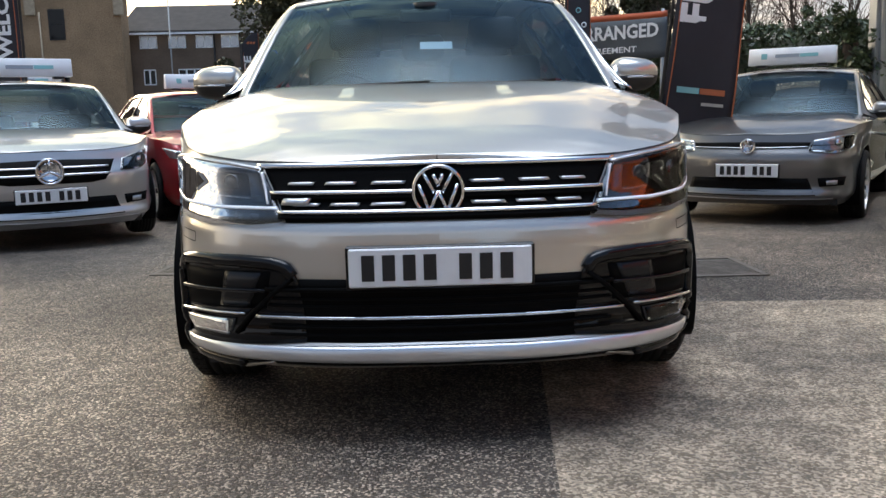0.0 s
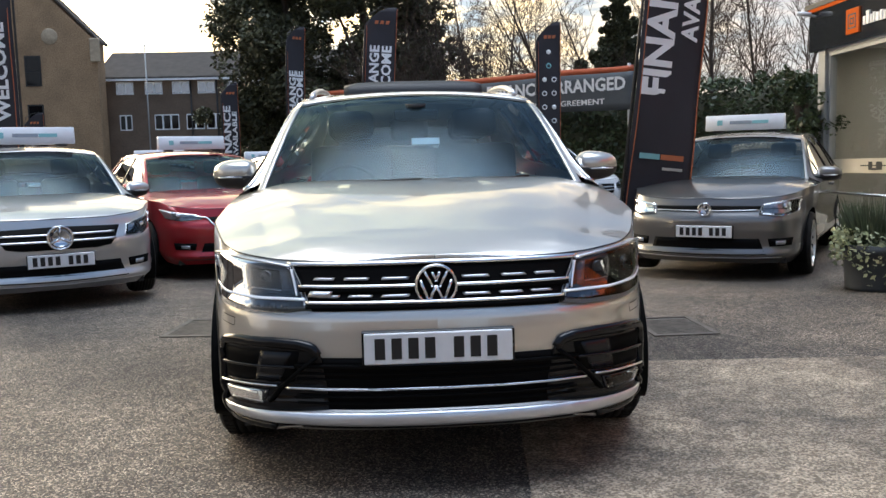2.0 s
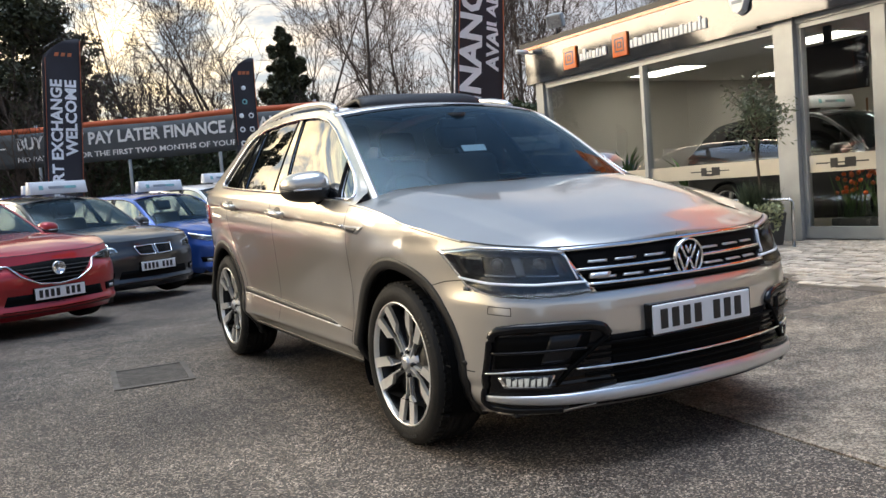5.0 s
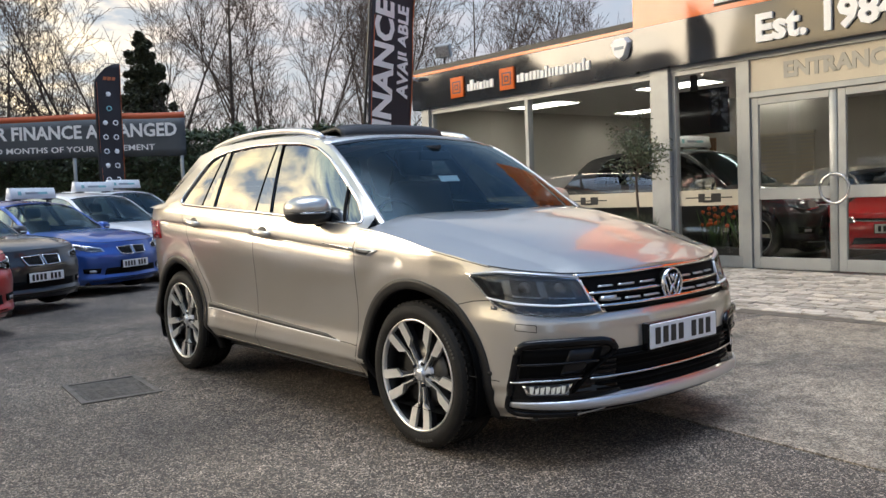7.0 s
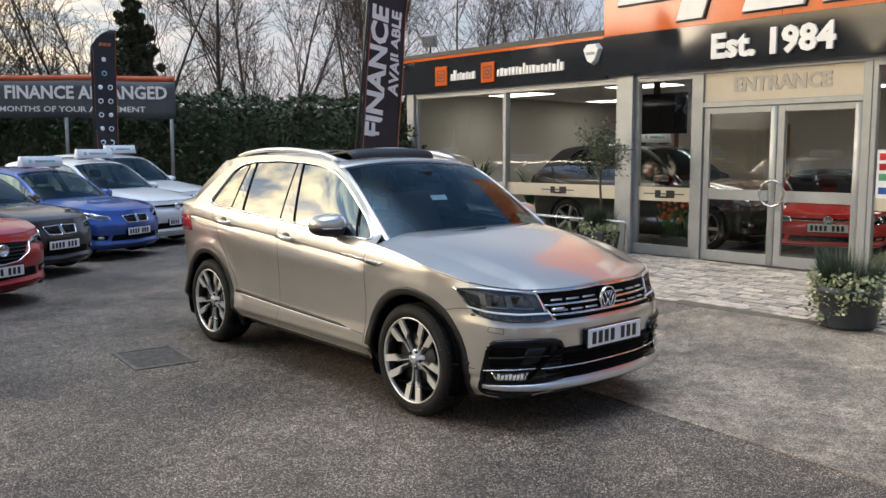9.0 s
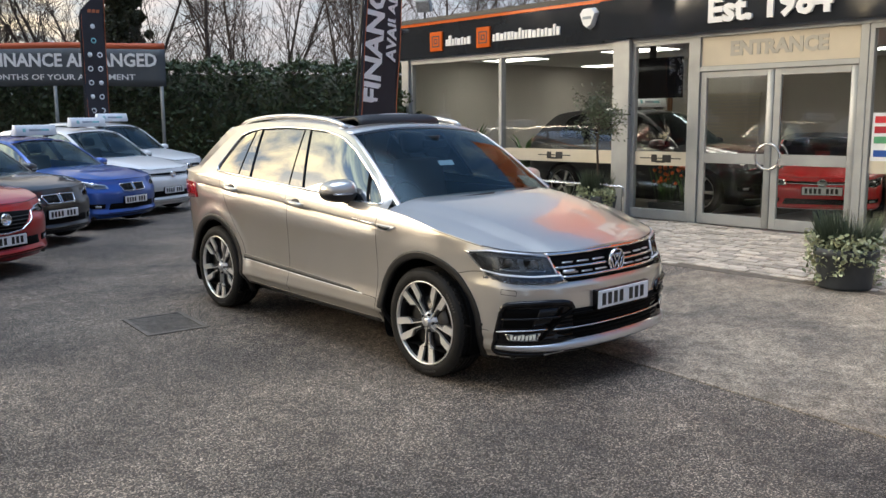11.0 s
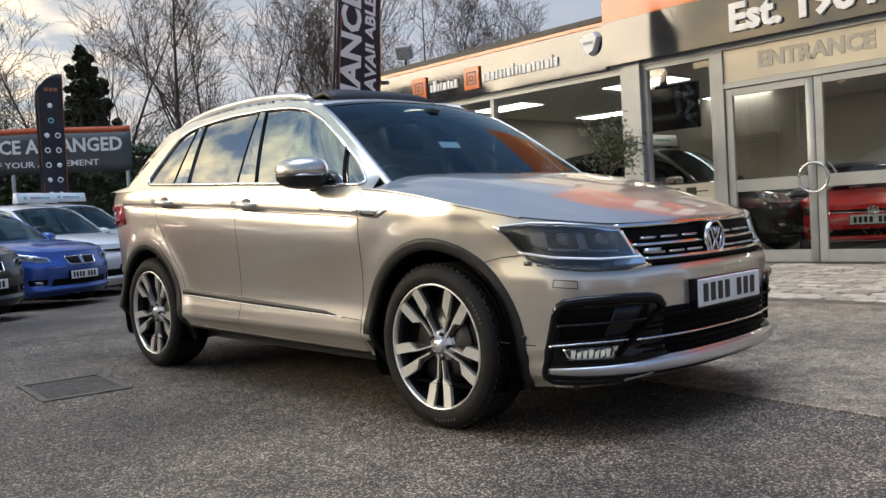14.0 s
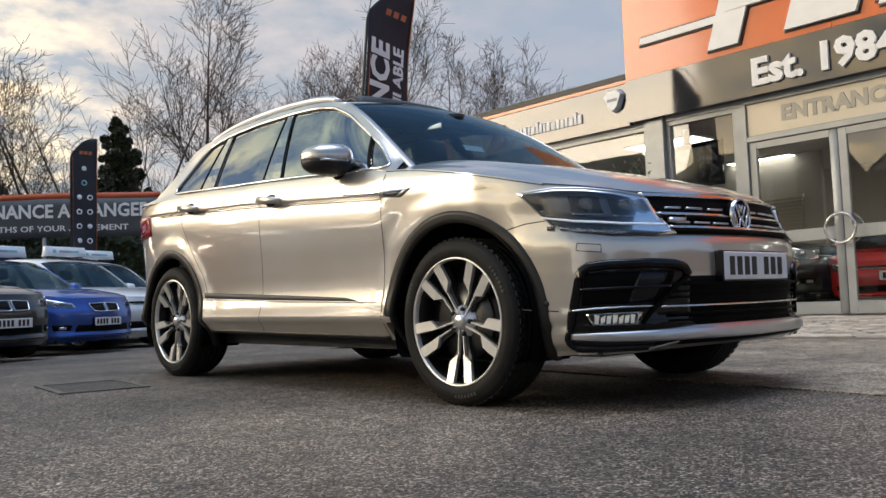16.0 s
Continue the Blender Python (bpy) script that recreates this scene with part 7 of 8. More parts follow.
def leaf_cloud(points, size, seed, flat=0.35):
    """Small folded leaves at points."""
    rnd = random.Random(seed)
    verts, faces = [], []
    for p in points:
        s = size * rnd.uniform(0.6, 1.3)
        a, b = rnd.uniform(0, 2 * math.pi), rnd.uniform(-1.0, 1.0)
        d = Vector((math.cos(a) * math.cos(b), math.sin(a) * math.cos(b), math.sin(b)))
        w = d.cross(Vector((rnd.uniform(-1, 1), rnd.uniform(-1, 1), rnd.uniform(-1, 1)))).normalized()
        o = len(verts)
        p = Vector(p)
        verts += [p - d * s, p + w * s * flat, p + d * s, p - w * s * flat]
        faces += [(o, o + 1, o + 2), (o, o + 2, o + 3)]
    return verts, faces


def hedge():
    rnd = random.Random(11)
    a, b = Vector((-7.0, 32.9)), Vector((13.5, 15.4))
    d = (b - a).normalized()
    nrm = Vector((-d.y, d.x))
    ln = (b - a).length
    pts = []
    for i in range(30000):
        u = rnd.random()
        h = 3.0 + 0.30 * noise.noise(Vector((u * 30, 0, 0))) + 0.15 * noise.noise(Vector((u * 110, 3, 0)))
        face = rnd.random()
        if face < 0.75:
            z, off = rnd.uniform(-0.2, h), -0.05 + 0.25 * noise.noise(Vector((u * 60, rnd.random() * 0.2, 5))) + rnd.gauss(0, 0.10)
        else:
            z, off = h + rnd.gauss(0, 0.08), rnd.uniform(0, 1.0)
        off += 0.7
        p = a + d * (u * ln) + nrm * off
        pts.append((p.x, p.y, z))
    t = thing("hedge", Matrix(), "dense dark evergreen hedge behind the yard", "hedge")
    part("leaves", leaf_cloud(pts, 0.085, 3, 0.5), M["leaf_hedge"], t)
    core, back = [], []
    for i in range(60):
        p = a + d * (ln * i / 59)
        for z in (-0.3, 1.4, 2.75):
            q, r = p + nrm * 0.85, p + nrm * 1.5
            core.append((q.x, q.y, z)); back.append((r.x, r.y, z))
    part("core", slab(core, back, 60, 3), M["leaf_dark"], t)


hedge()


def bare_tree(name, x, y, h, seed, spread=0.5, stems=1, label="bare winter tree with fine branching twigs", r0=0.12):
    """A leafless tree: tapered leaders that carry rising limbs, and those carry fine twigs."""
    rnd = random.Random(seed)
    t = thing(name, pose(x, y, -0.25), label, "tree", group="bare trees behind the hedge")
    trunk, limbs, twigs = [], [], []
    counts = ((16, 10, 6, 0) if stems == 1 else (12, 9, 5, 0) if stems == 2 else (10, 8, 5, 0))

    def grow(p, d, length, r, level):
        n = (9, 6, 4, 3)[level]
        pts, rad = [p.copy()], [r]
        for i in range(n):
            wob = (0.045, 0.10, 0.14, 0.18)[level]
            d = (d + Vector((rnd.gauss(0, wob), rnd.gauss(0, wob), (0.02, 0.10, 0.09, 0.06)[level]))).normalized()
            p = p + d * (length / n)
            pts.append(p.copy())
            rad.append(max(0.0075, r * (1 - 0.88 * (i + 1) / n)))
        (trunk, limbs, twigs, twigs)[level].append(tube(pts, rad, (8, 5, 3, 3)[level], caps=False))
        for k in range(counts[level]):
            q = (0.22, 0.18, 0.15)[level] + (0.98 - 0.2) * (k + rnd.random()) / counts[level]
            q = min(q, 0.97)
            j = min(n - 1, int(q * n))
            f = q * n - j
            o, rr = pts[j].lerp(pts[j + 1], f), rad[j] + (rad[j + 1] - rad[j]) * f
            axis = (pts[j + 1] - pts[j]).normalized()
            tilt = rnd.uniform(0.45, 0.95) * (0.75 + 0.5 * spread)
            side = axis.orthogonal().normalized()
            side.rotate(Matrix.Rotation(rnd.uniform(0, 2 * math.pi), 3, axis))
            nd = (axis * math.cos(tilt) + side * math.sin(tilt)).normalized()
            ln = length * ((0.60 - 0.42 * q), 0.50 - 0.18 * q, 0.45)[level] * rnd.uniform(0.75, 1.25)
            grow(o, nd, ln, max(0.0085, rr * (0.5, 0.55, 0.6)[level]), level + 1)

    for q in range(stems):
        a = rnd.uniform(0, 2 * math.pi) + q * 2.4
        lean = spread * (0.62 if stems > 1 else 0.06)
        base = Vector((0.2 * math.cos(a), 0.2 * math.sin(a), 0)) if stems > 1 else Vector((0, 0, 0))
        grow(base, Vector((lean * math.cos(a), lean * math.sin(a) * 0.6, 1)).normalized(), h * rnd.uniform(0.86, 1.0), r0 * (0.75 if stems > 1 else 1), 0)
    part("trunk", joined(*trunk), M["bark"], t)
    part("limb_crown", joined(*limbs), M["bark"], t)
    part("twig_crown", joined(*twigs), M["twig"], t)
    return t


for i, (x, y, h, sp, st) in enumerate(((7.4, 27.5, 9.8, 0.85, 4), (11.1, 26.5, 11.6, 0.35, 1), (13.3, 26.5, 10.4, 0.45, 2), (16.4, 26.0, 11.2, 0.5, 2), (18.6, 27.5, 10.9, 0.4, 1), (4.2, 30.0, 9.6, 0.8, 3), (22.6, 25.5, 11.4, 0.5, 2), (26.2, 25.0, 10.8, 0.5, 2), (9.6, 31.0, 10.2, 0.6, 2), (14.9, 31.0, 10.0, 0.5, 1), (29.4, 24.0, 10.6, 0.5, 2), (20.6, 30.0, 11.2, 0.5, 2))):
    bare_tree("tree", x, y, h, 20 + i, sp, st)


def scrub(x0, x1, y, h, seed, n):
    """A thicket of brown winter stems."""
    rnd = random.Random(seed)
    shapes = []
    for i in range(n):
        x = rnd.uniform(x0, x1)
        p = Vector((x, y + rnd.uniform(-1, 1), -0.2))
        hh = h * rnd.uniform(0.5, 1.0)
        d = Vector((rnd.gauss(0, 0.25), rnd.gauss(0, 0.2), 1)).normalized()
        pts = [p.copy()]
        for k in range(5):
            d = (d + Vector((rnd.gauss(0, 0.16), rnd.gauss(0, 0.16), 0))).normalized()
            p = p + d * hh / 5
            pts.append(p.copy())
            if k > 0:
                for q in range(3):
                    e = (d + Vector((rnd.gauss(0, 0.7), rnd.gauss(0, 0.7), rnd.gauss(0, 0.4)))).normalized()
                    L = hh * rnd.uniform(0.1, 0.28)
                    m = p + e * L * 0.5 + Vector((0, 0, L * 0.05))
                    shapes.append(tube([p, m, p + e * L + Vector((0, 0, L * 0.15))], [0.009, 0.007, 0.004], 3, caps=False))
        shapes.append(tube(pts, [0.022, 0.02, 0.017, 0.014, 0.01, 0.006], 4, caps=False))
    ob = part("thicket", joined(*shapes), M["twig"])
    tagged(ob, "brown leafless winter thicket behind the banner", "bushes", kind="stuff")


scrub(-1.0, 7.0, 27.5, 5.8, 5, 330)
scrub(6.5, 16.0, 24.5, 4.6, 6, 260)
scrub(14.0, 24.0, 21.0, 4.6, 7, 180)


def evergreen(name, x, y, z0, blobs, seed, label, leaf=0.10, density=900, mt="leaf_dark", clump=1.0):
    """A tree of many leaf clumps with gaps; blobs: (dx, dz, rx, rz)."""
    rnd = random.Random(seed)
    t = thing(name, pose(x, y, z0), label, "tree")
    pts = []
    for dx, dz, rx, rz in blobs:
        clumps = [(dx + rx * rnd.gauss(0, 0.5), rnd.gauss(0, 0.5) * rx * 0.7, dz + rz * rnd.gauss(0, 0.5), rnd.uniform(0.18, 0.42) * rx * clump) for _ in range(26)]
        for cx, cy, cz, cr in clumps:
            for _ in range(int(density / 26)):
                v = Vector((rnd.gauss(0, 1), rnd.gauss(0, 1), rnd.gauss(0, 0.8)))
                v = v.normalized() * cr * rnd.uniform(0.6, 1.05)
                if cz + v.z > 0.1:
                    pts.append((cx + v.x, cy + v.y, cz + v.z))
    part("crown", leaf_cloud(pts, leaf, seed, 0.5), M[mt], t)
    top = max(b[1] for b in blobs)
    stems = [tube([(0, 0, 0), (0.1, 0, top * 0.4), (0.0, 0.1, top * 0.8), (0.05, 0, top)], [0.22, 0.17, 0.10, 0.04], 8)]
    for dx, dz, rx, rz in blobs:
        stems.append(tube([(0.05, 0, max(0.5, dz * 0.5)), (dx * 0.5, 0, dz * 0.8), (dx, 0, dz)], [0.1, 0.07, 0.03], 6))
    part("trunk", joined(*stems), M["bark"], t)


evergreen("tree", -4.0, 31.0, -0.25, [(-1.2, 3.2, 1.5, 1.4), (0.2, 5.2, 1.9, 1.8), (-0.8, 7.4, 1.6, 1.6), (1.0, 8.4, 1.4, 1.5), (1.6, 3.6, 1.5, 1.5), (0, 10, 1.3, 1.3)], 31, "dark ivy-clad evergreen tree behind the yard", density=6500)
evergreen("tree", -1.0, 30.0, -0.25, [(-1.2, 3.4, 1.6, 1.5), (0.3, 5.4, 1.9, 1.9), (-1.2, 7.6, 1.7, 1.8), (1.0, 8.0, 1.5, 1.7), (1.4, 4.0, 1.4, 1.5), (-0.2, 10, 1.4, 1.4)], 32, "dark ivy-clad evergreen tree behind the yard", density=6500)
evergreen("tree", 1.2, 31.5, -0.25, [(-0.6, 3.4, 1.3, 1.4), (0.2, 5.4, 1.4, 1.6), (-0.3, 7.2, 1.1, 1.3)], 36, "dark ivy-clad evergreen tree behind the yard", density=5000)
evergreen("tree", -5.9, 33.0, -0.25, [(0.6, 4.2, 1.7, 1.6), (0.2, 6.6, 1.7, 1.6), (1.0, 8.6, 1.4, 1.4)], 33, "dark evergreen tree behind the yard", density=4500)
evergreen("tree", 7.6, 26.0, -0.25, [(0, 2.0, 0.95, 1.0), (0.05, 3.1, 0.92, 0.9), (-0.05, 4.0, 0.86, 0.8), (0.04, 4.8, 0.74, 0.7), (0, 5.5, 0.58, 0.6), (0.02, 6.1, 0.38, 0.5), (0, 6.6, 0.2, 0.3)], 34, "narrow dark conifer behind the hedge", density=9000, leaf=0.08, clump=0.85)
evergreen("shrub", 6.02, 9.55, -0.1, [(0, 0.8, 0.42, 0.5), (0.05, 1.6, 0.38, 0.5), (-0.15, 2.2, 0.28, 0.35)], 35, "leafy green shrub at the showroom corner", density=900, leaf=0.05, mt="leaf_hedge")


def planter(x, y, r0, r1, h, seed, pale=True, label="round dark grey planter with trailing pale ivy and lavender", square=False):
    z = ground_z(x, y)
    t = thing("planter", pose(x, y, z + 0.004), label, "planter", group="planters by the showroom")
    if square:
        bm = box_bm(-r1, -r1, 0, r1, r1, h, 0.02)
        for v in bm.verts:
            k = (r0 + (r1 - r0) * v.co.z / h) / r1
            v.co.x *= k; v.co.y *= k
        part("pot", bm, M["pot"], t, smooth=False)
    else:
        part("pot", lathe([(0.001, 0), (r0, 0), (r0 * 1.02, 0.03), (r1 * 0.97, h - 0.08), (r1 * 1.06, h - 0.07), (r1 * 1.06, h), (r1 * 0.98, h), (r1 * 0.94, h - 0.05), (0.001, h - 0.05)], "z", 40), M["pot"], t)
    part("soil", lathe([(0.001, h - 0.03), (r1 * 0.9, h - 0.04)], "z", 24), M["soil"], t)
    rnd = random.Random(seed)
    if pale:
        pts = []
        for i in range(1500):
            a = rnd.uniform(0, 2 * math.pi)
            drop = rnd.random() ** 1.5
            r = r1 * (0.75 + 0.50 * rnd.random() + 0.18 * math.sin(a * 3 + seed))
            zz = h + 0.10 - drop * (0.34 + 0.12 * math.sin(a * 2 + seed)) + rnd.gauss(0, 0.03)
            pts.append((r * math.cos(a), r * math.sin(a), zz))
        part("ivy", leaf_cloud(pts, 0.026, seed, 0.6), M["leaf_pale"], t)
        verts, faces = [], []
        for i in range(620):
            a, rr = rnd.uniform(0, 2 * math.pi), r1 * 0.75 * math.sqrt(rnd.random())
            hh = rnd.uniform(0.16, 0.40)
            lean = rr * 0.6
            o = len(verts)
            bx, by = rr * math.cos(a), rr * math.sin(a)
            tx, ty = bx + lean * math.cos(a) + rnd.gauss(0, 0.03), by + lean * math.sin(a) + rnd.gauss(0, 0.03)
            verts += [(bx - 0.005, by, h - 0.03), (bx + 0.005, by + 0.004, h - 0.03), (tx, ty, h + hh), (0.5 * (bx + tx) + 0.006, 0.5 * (by + ty), h + hh * 0.55)]
            faces += [(o, o + 1, o + 3), (o, o + 3, o + 2)]
        part("lavender", (verts, faces), M["leaf_olive"], t)
    return t


planter(3.83, 0.20, 0.24, 0.27, 0.38, 3)
planter(3.92, 3.97, 0.24, 0.27, 0.38, 5)
planter(5.62, 4.48, 0.17, 0.21, 0.40, 7, label="square dark planter at the foot of an olive tree", square=True)


def olive():
    z = ground_z(5.62, 4.48) + 0.36
    rnd = random.Random(5)
    t = thing("olive_tree", pose(5.62, 4.48, z), "small olive tree with a round grey-green crown", "tree")
    part("trunk", tube([(0, 0, 0), (0.02, 0.01, 0.35), (-0.01, 0.02, 0.75), (0.02, 0, 1.15)], [0.022, 0.018, 0.016, 0.012], 8), M["bark"], t)
    limbs, pts = [], []
    for i in range(34):
        a, b = rnd.uniform(0, 2 * math.pi), rnd.uniform(-0.3, 1.45)
        L = rnd.uniform(0.25, 0.55)
        d = Vector((math.cos(a) * math.cos(b), math.sin(a) * math.cos(b), math.sin(b)))
        p0 = Vector((0, 0, rnd.uniform(0.85, 1.2)))
        limbs.append(tube([p0, p0 + d * L * 0.5 + Vector((0, 0, 0.02)), p0 + d * L], [0.008, 0.006, 0.003], 4))
        for k in range(60):
            q = p0 + d * L * rnd.uniform(0.3, 1.1) + Vector((rnd.gauss(0, 0.05), rnd.gauss(0, 0.05), rnd.gauss(0, 0.05)))
            pts.append(q)
    part("branchwork", joined(*limbs), M["bark"], t)
    part("crown", leaf_cloud(pts, 0.032, 9, 0.28), M["leaf_olive"], t)


olive()


def handrail(y0, y1, x=5.60, z=0.62):
    t = thing("handrail", Matrix(), "low polished steel handrail in front of the shop window", "handrail", group="handrails")
    g0, g1 = ground_z(x, y0), ground_z(x, y1)
    part("rail", tube([(x, y0, g0), (x, y0, z - 0.03), (x, y0 + 0.03, z), (x, y1 - 0.03, z - 0.01), (x, y1, z - 0.04), (x, y1, g1)], 0.019, 10), M["steel"], t)
    for y in (y0, y1):
        part("foot_plate", moved(lathe([(0.001, 0.012), (0.05, 0.012), (0.055, 0)], "z", 16), pose(x, y, ground_z(x, y))), M["steel"], t)


handrail(4.02, 6.45)
handrail(6.62, 9.2)


def drain(x0, y0, x1, y1, yaw, label):
    cx, cy = (x0 + x1) / 2, (y0 + y1) / 2
    w, l = abs(x1 - x0), abs(y1 - y0)
    t = thing("drain_grate", pose(cx, cy, ground_z(cx, cy) + 0.002, 0, 0, yaw), label, "drain")
    for lo, hi in (((-w / 2, -l / 2), (w / 2, -l / 2 + 0.035)), ((-w / 2, l / 2 - 0.035), (w / 2, l / 2)), ((-w / 2, -l / 2 + 0.035), (-w / 2 + 0.035, l / 2 - 0.035)), ((w / 2 - 0.035, -l / 2 + 0.035), (w / 2, l / 2 - 0.035))):
        box("frame", (*lo, -0.03), (*hi, 0.006), M["iron"], t)
    box("pit", (-w / 2 + 0.035, -l / 2 + 0.035, -0.03), (w / 2 - 0.035, l / 2 - 0.035, -0.001), M["patch"], t)
    n = int((l - 0.09) / 0.036)
    for i in range(n):
        y = -l / 2 + 0.045 + i * 0.036
        box("bar", (-w / 2 + 0.036, y, -0.02), (w / 2 - 0.036, y + 0.022, 0.004), M["iron"], t)


drain(-1.75, 2.98, -1.27, 3.62, -6, "rusty iron drain grate set in the asphalt")
drain(1.54, 2.45, 1.98, 3.08, 0, "iron drain grate set in the asphalt")

# ---- houses behind ----


def far(x28, z28, y=60.0):
    """Carries a place at 28 m out along its line of sight to the houses' distance."""
    k = (y + 2.95) / 30.95
    return -0.095 + (x28 + 0.095) * k, 1.2 + (z28 - 1.2) * k


def brick_house():
    y = 58.0
    t = thing("gabled_house", Matrix(), "brown brick gabled house with pale stone trim", "house")
    x1, zt = far(-10.15, 5.45, y)
    xp, zp = far(-12.3, 7.6, y)
    x0 = 2 * xp - x1
    zk = far(0, 5.0, y)[1]
    poly = [(x0, -1), (x1, -1), (x1, zt), (xp, zp), (x0, zt)]
    n = len(poly)
    f, b = [(x, y, z) for x, z in poly], [(x, y + 1.5, z) for x, z in poly]
    part("wall", (f + b, [tuple(range(n)), tuple(range(2 * n - 1, n - 1, -1)), (0, 1, n + 1, n), (1, 2, n + 2, n + 1), (0, n, n + 4, 4)]), M["brick"], t, smooth=False)
    for a, c in (((x1 + 0.3, zt - 0.2), (xp, zp + 0.25)), ((x0 - 0.3, zt - 0.2), (xp, zp + 0.25))):
        part("roof", slab([(a[0], y - 0.02, a[1]), (c[0], y - 0.02, c[1]), (a[0], y + 1.5, a[1]), (c[0], y + 1.5, c[1])], [(a[0], y - 0.02, a[1] + 0.2), (c[0], y - 0.02, c[1] + 0.2), (a[0], y + 1.5, a[1] + 0.2), (c[0], y + 1.5, c[1] + 0.2)], 2, 2), M["roof"], t, smooth=False)
    xa, za = far(-10.2, 5.5, y)
    box("stone_kneeler", (xa - 0.3, y - 0.25, za - 1.5), (xa + 0.35, y, za + 0.1), M["stone"], t, bevel=0.05)
    xa, za = far(-13.2, 5.6, y)
    box("stone_trim", (xa - 0.35, y - 0.2, za - 1.6), (xa + 0.35, y, za), M["stone"], t, bevel=0.05)
    xa, za = far(-11.72, 5.64, y)
    part("round_plaque", moved(lathe([(0.001, 0.05), (0.48, 0.05), (0.55, 0.0), (0.55, -0.05)], "z", 28), pose(xa, y, za, 90)), M["stone"], t)
    for z0, z1 in ((5.0, 3.95), (3.33, 2.2)):
        (a, zb), (c, zc) = far(-12.62, z0, y), far(-12.07, z1, y)
        w = box("window", (a, y - 0.04, zc), (c, y, zb), M["black"], t)
        box("pane", (a + 0.10, y - 0.05, zc + 0.1), (c - 0.1, y - 0.042, 0.5 * (zb + zc) - 0.05), M["gloss_black"], w)
        box("pane", (a + 0.10, y - 0.05, 0.5 * (zb + zc) + 0.05), (c - 0.1, y - 0.042, zb - 0.1), M["gloss_black"], w)
    xa, _ = far(-12.9, 0, y)
    part("drainpipe", tube([(xa, y - 0.1, 0), (xa, y - 0.1, far(0, 4.9, y)[1])], 0.06, 8), M["stone"], t)


def terrace():
    y = 60.0
    t = thing("terraced_house", Matrix(), "long brown brick terrace with pale windows and a dark roof", "house")
    xl, ze = far(-10.3, 4.12, y)
    xr, _ = far(2.0, 3.7, y)
    _, zr = far(0, 4.95, y)
    box("wall", (xl, y, -1), (xr, y + 9, ze), M["brick_dark"], t)
    part("roof", slab([(xl, y - 0.4, ze), (xr, y - 0.4, ze), (xl, y + 4.5, zr + 0.6), (xr, y + 4.5, zr + 0.6)], [(xl, y - 0.4, ze + 0.15), (xr, y - 0.4, ze + 0.15), (xl, y + 4.5, zr + 0.75), (xr, y + 4.5, zr + 0.75)], 2, 2), M["roof"], t, smooth=False)
    box("gutter", (xl, y - 0.5, ze - 0.12), (xr, y - 0.38, ze + 0.02), M["white_sign"], t)
    for row, (z0, z1, spec) in enumerate(((4.03, 3.60, (-9.57, -8.58, -7.64, -6.76, -5.8, -4.9, -3.9, -2.9)), (2.90, 2.36, (-9.5, -8.3, -7.2, -6.5, -5.2, -4.2)))):
        for x in spec:
            w28 = 0.60 if row == 0 else (0.42 if x < -9 else 0.84 if x == -8.3 else 0.62)
            (a, zb), (c, zc) = far(x, z0, y), far(x + w28, z1, y)
            w = box("window", (a, y - 0.06, zc), (c, y, zb), M["white_sign"], t)
            m = 3 if row and x == -8.3 else 2
            for i in range(m):
                p0, p1 = a + (c - a) * i / m + 0.07, a + (c - a) * (i + 1) / m - 0.05
                box("pane", (p0, y - 0.068, zc + 0.08), (p1, y - 0.061, zb - 0.08), M["gloss_black"] if row else M["lamp_bowl"], w)
    for x in (-9.95, -7.0, -6.1):
        xa, _ = far(x, 0, y)
        part("drainpipe", tube([(xa, y - 0.1, 0), (xa, y - 0.1, ze)], 0.06, 8), M["black"], t)
    xa, za = far(-8.38, 5.25, y)
    part("mast", tube([(xa, y - 1, 0), (xa, y - 1, za)], 0.05, 6), M["aluminium"], t)


brick_house()
terrace()


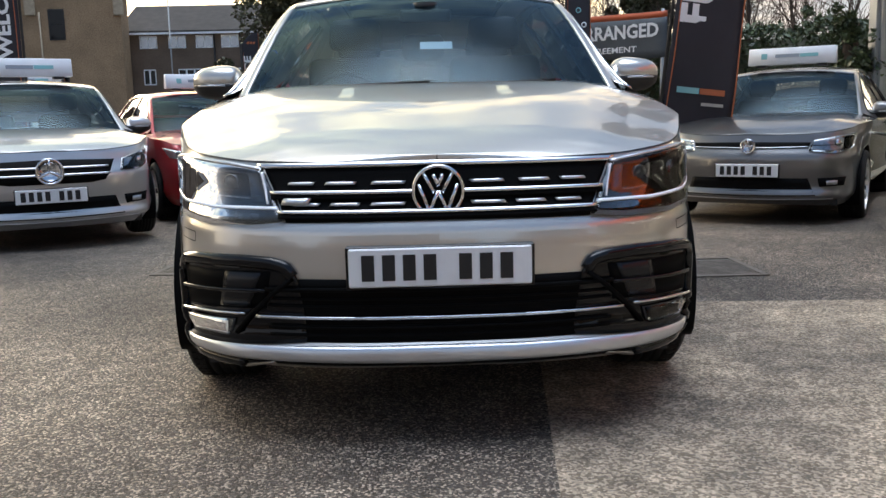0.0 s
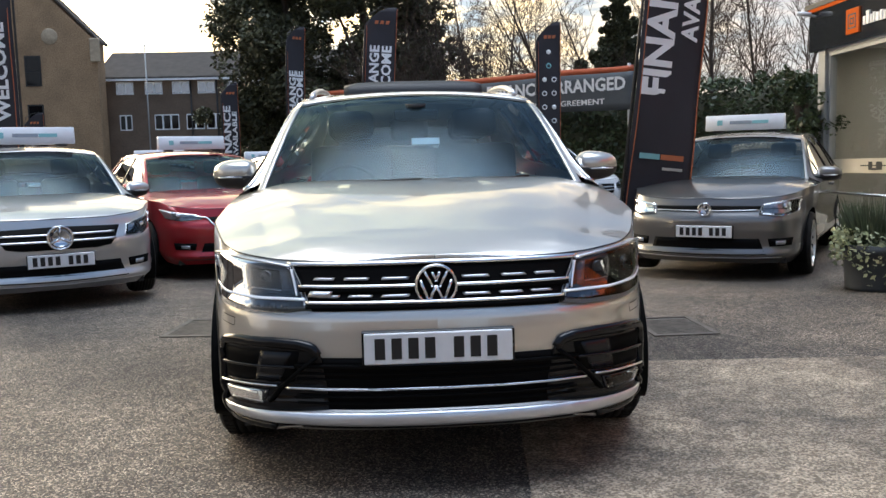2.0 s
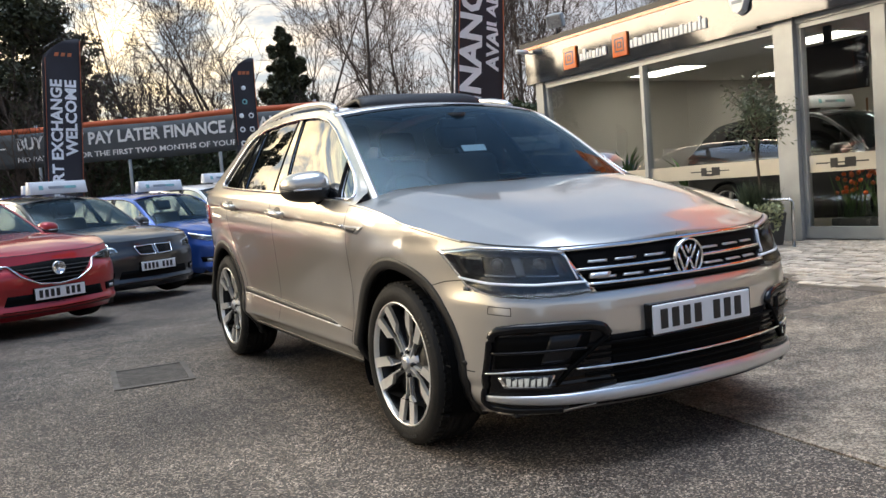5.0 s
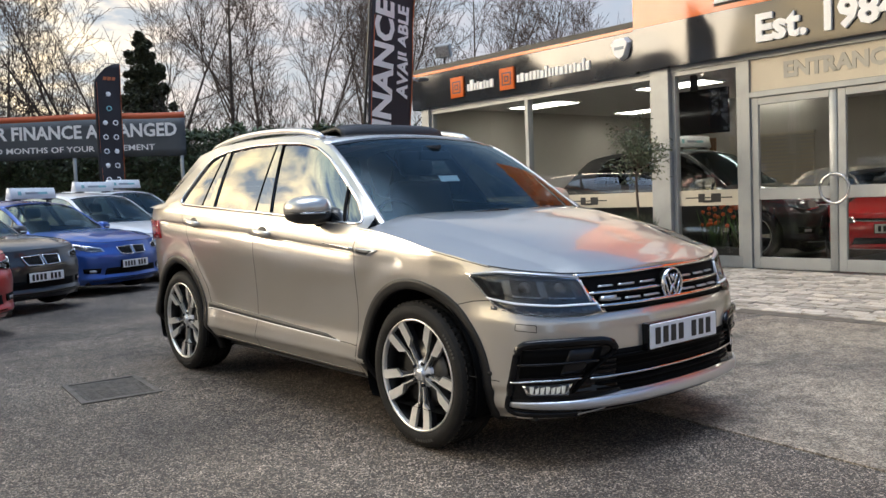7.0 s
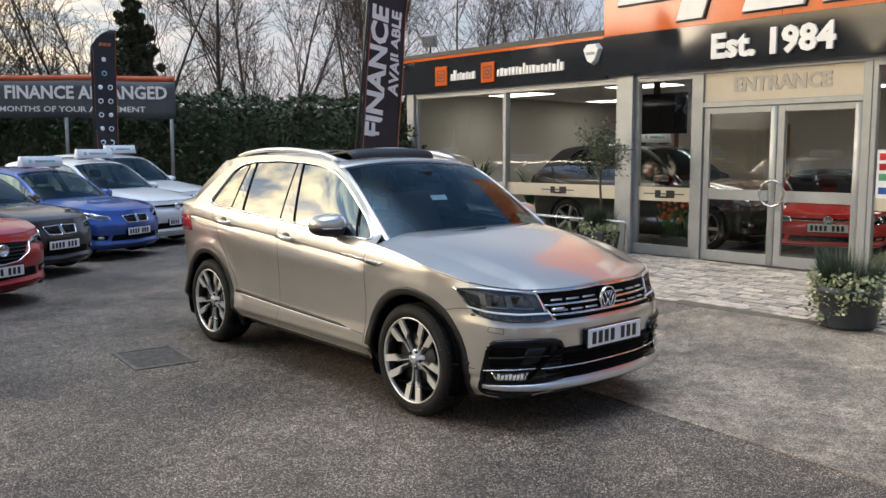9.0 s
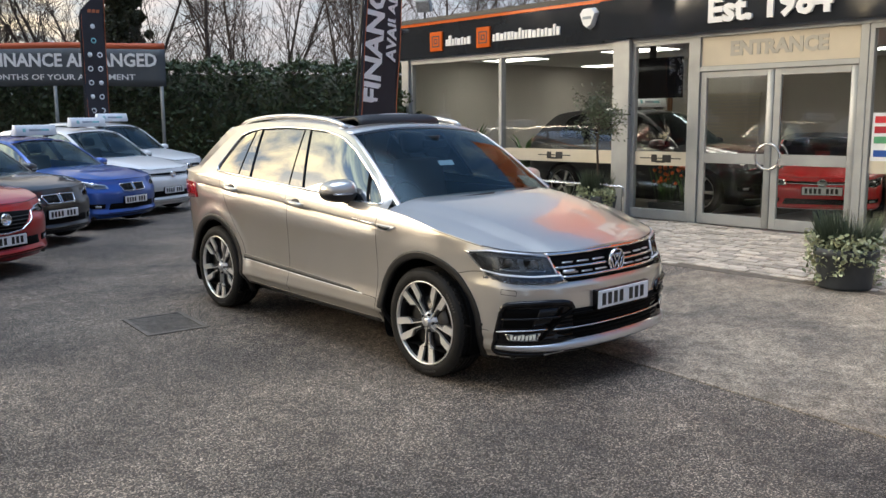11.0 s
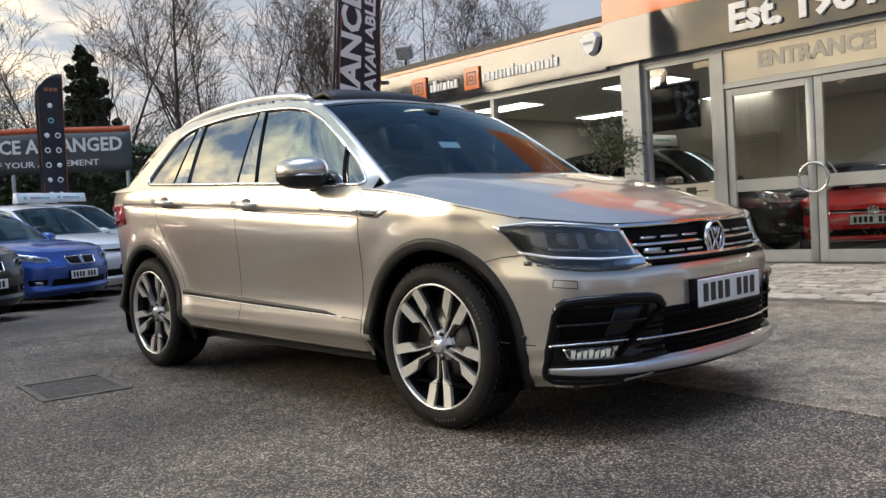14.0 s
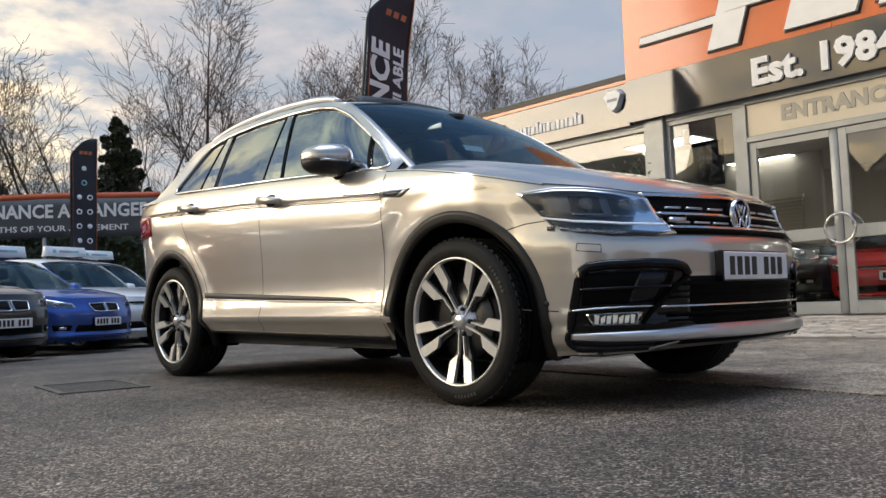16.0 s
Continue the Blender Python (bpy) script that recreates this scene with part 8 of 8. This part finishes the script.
def roofscape():
    """Plain brick houses, out of view, that close the yard behind the camera and to its left. Ridge heights are set to
    block low sky from the shop front's reflections.
    """
    for x, y, w, d, h in ((-74, 52, 14, 22, 9.0), (-66, 72, 14, 20, 9.4), (-54, 88, 14, 20, 10.0), (-82, 32, 14, 18, 8.8), (-42, 96, 16, 16, 9.6), (-78, 16, 14, 13, 8.4), (-37, 55, 9, 12, 9.6), (-37, 39, 11, 9, 7.8), (-41, 27, 12, 10, 7.4), (-44, 14, 12, 10, 7.2), (-45, 1, 12, 12, 7.0), (-30, -26, 16, 10, 6.5), (-6, -34, 20, 10, 6.5), (16, -30, 16, 10, 6.0)):
        t = thing("house", pose(x, y, 0), "plain brown brick house with a dark pitched roof", "house", group="houses round the yard")
        box("wall", (-w / 2, -d / 2, -0.5), (w / 2, d / 2, h), M["brick_dark"], t)
        part("roof", ([(-w / 2 - 0.4, -d / 2, h), (w / 2 + 0.4, -d / 2, h), (w / 2 + 0.4, d / 2, h), (-w / 2 - 0.4, d / 2, h), (0, -d / 2, h + 2.8), (0, d / 2, h + 2.8)], [(0, 4, 5, 3), (1, 2, 5, 4), (0, 1, 4), (2, 3, 5), (0, 3, 2, 1)]), M["roof"], t, smooth=False)


roofscape()

# ---- stone setts by the doors ----


def setts():
    rnd = random.Random(2)
    edge = lambda y: np.interp(y, (-6, 2.4, 5.9), (4.02, 3.66, 5.6))
    variants = []
    for k in range(6):
        bm = box_bm(-0.5, -0.5, -0.5, 0.5, 0.5, 0.5, 0.09)
        for v in bm.verts:
            v.co += Vector((rnd.gauss(0, 0.02), rnd.gauss(0, 0.02), rnd.gauss(0, 0.03)))
        me = bpy.data.meshes.new("sett")
        bm.to_mesh(me)
        bm.free()
        me.materials.append(M["sett"])
        variants.append(me)
    host = bpy.data.objects["paving_bed"]
    parts, rest_v, rest_f = 0, [], []
    x = 3.70
    row = 0
    proto = [([v.co.copy() for v in me.vertices], [tuple(p.vertices) for p in me.polygons]) for me in variants]
    while x < FX - 0.06:
        depth = 0.118
        y = -5.9 + rnd.uniform(0, 0.2)
        while y < 5.8:
            ln = rnd.uniform(0.15, 0.27)
            cx, cy = x + depth / 2, y + ln / 2
            if cx - depth / 2 > edge(cy) + 0.02 and not (cy > 4.4 and cx > 6.2):
                z = ground_z(cx, cy) + rnd.gauss(0, 0.003)
                m = Matrix.Translation((cx, cy, z - 0.012)) @ Matrix.Rotation(rnd.gauss(0, 0.02), 4, "Z") @ Matrix.Diagonal((depth - 0.012, ln - 0.012, 0.05, 1))
                if -1.6 < cy < 2.4 and 3.9 < cx < 5.35 and parts < 290:
                    ob = new("sett", rnd.choice(variants))
                    ob.parent = host
                    ob.matrix_basis = m
                    parts += 1
                else:
                    v, f = rnd.choice(proto)
                    o = len(rest_v)
                    rest_v += [m @ q for q in v]
                    rest_f += [tuple(i + o for i in g) for g in f]
            y += ln
        x += depth
        row += 1
    me = bpy.data.meshes.new("setts_rest")
    me.from_pydata([tuple(v) for v in rest_v], [], rest_f)
    me.materials.append(M["sett"])
    ob = new("sett_field", me)
    ob.parent = host
    ob["kind"] = "stuff"


setts()
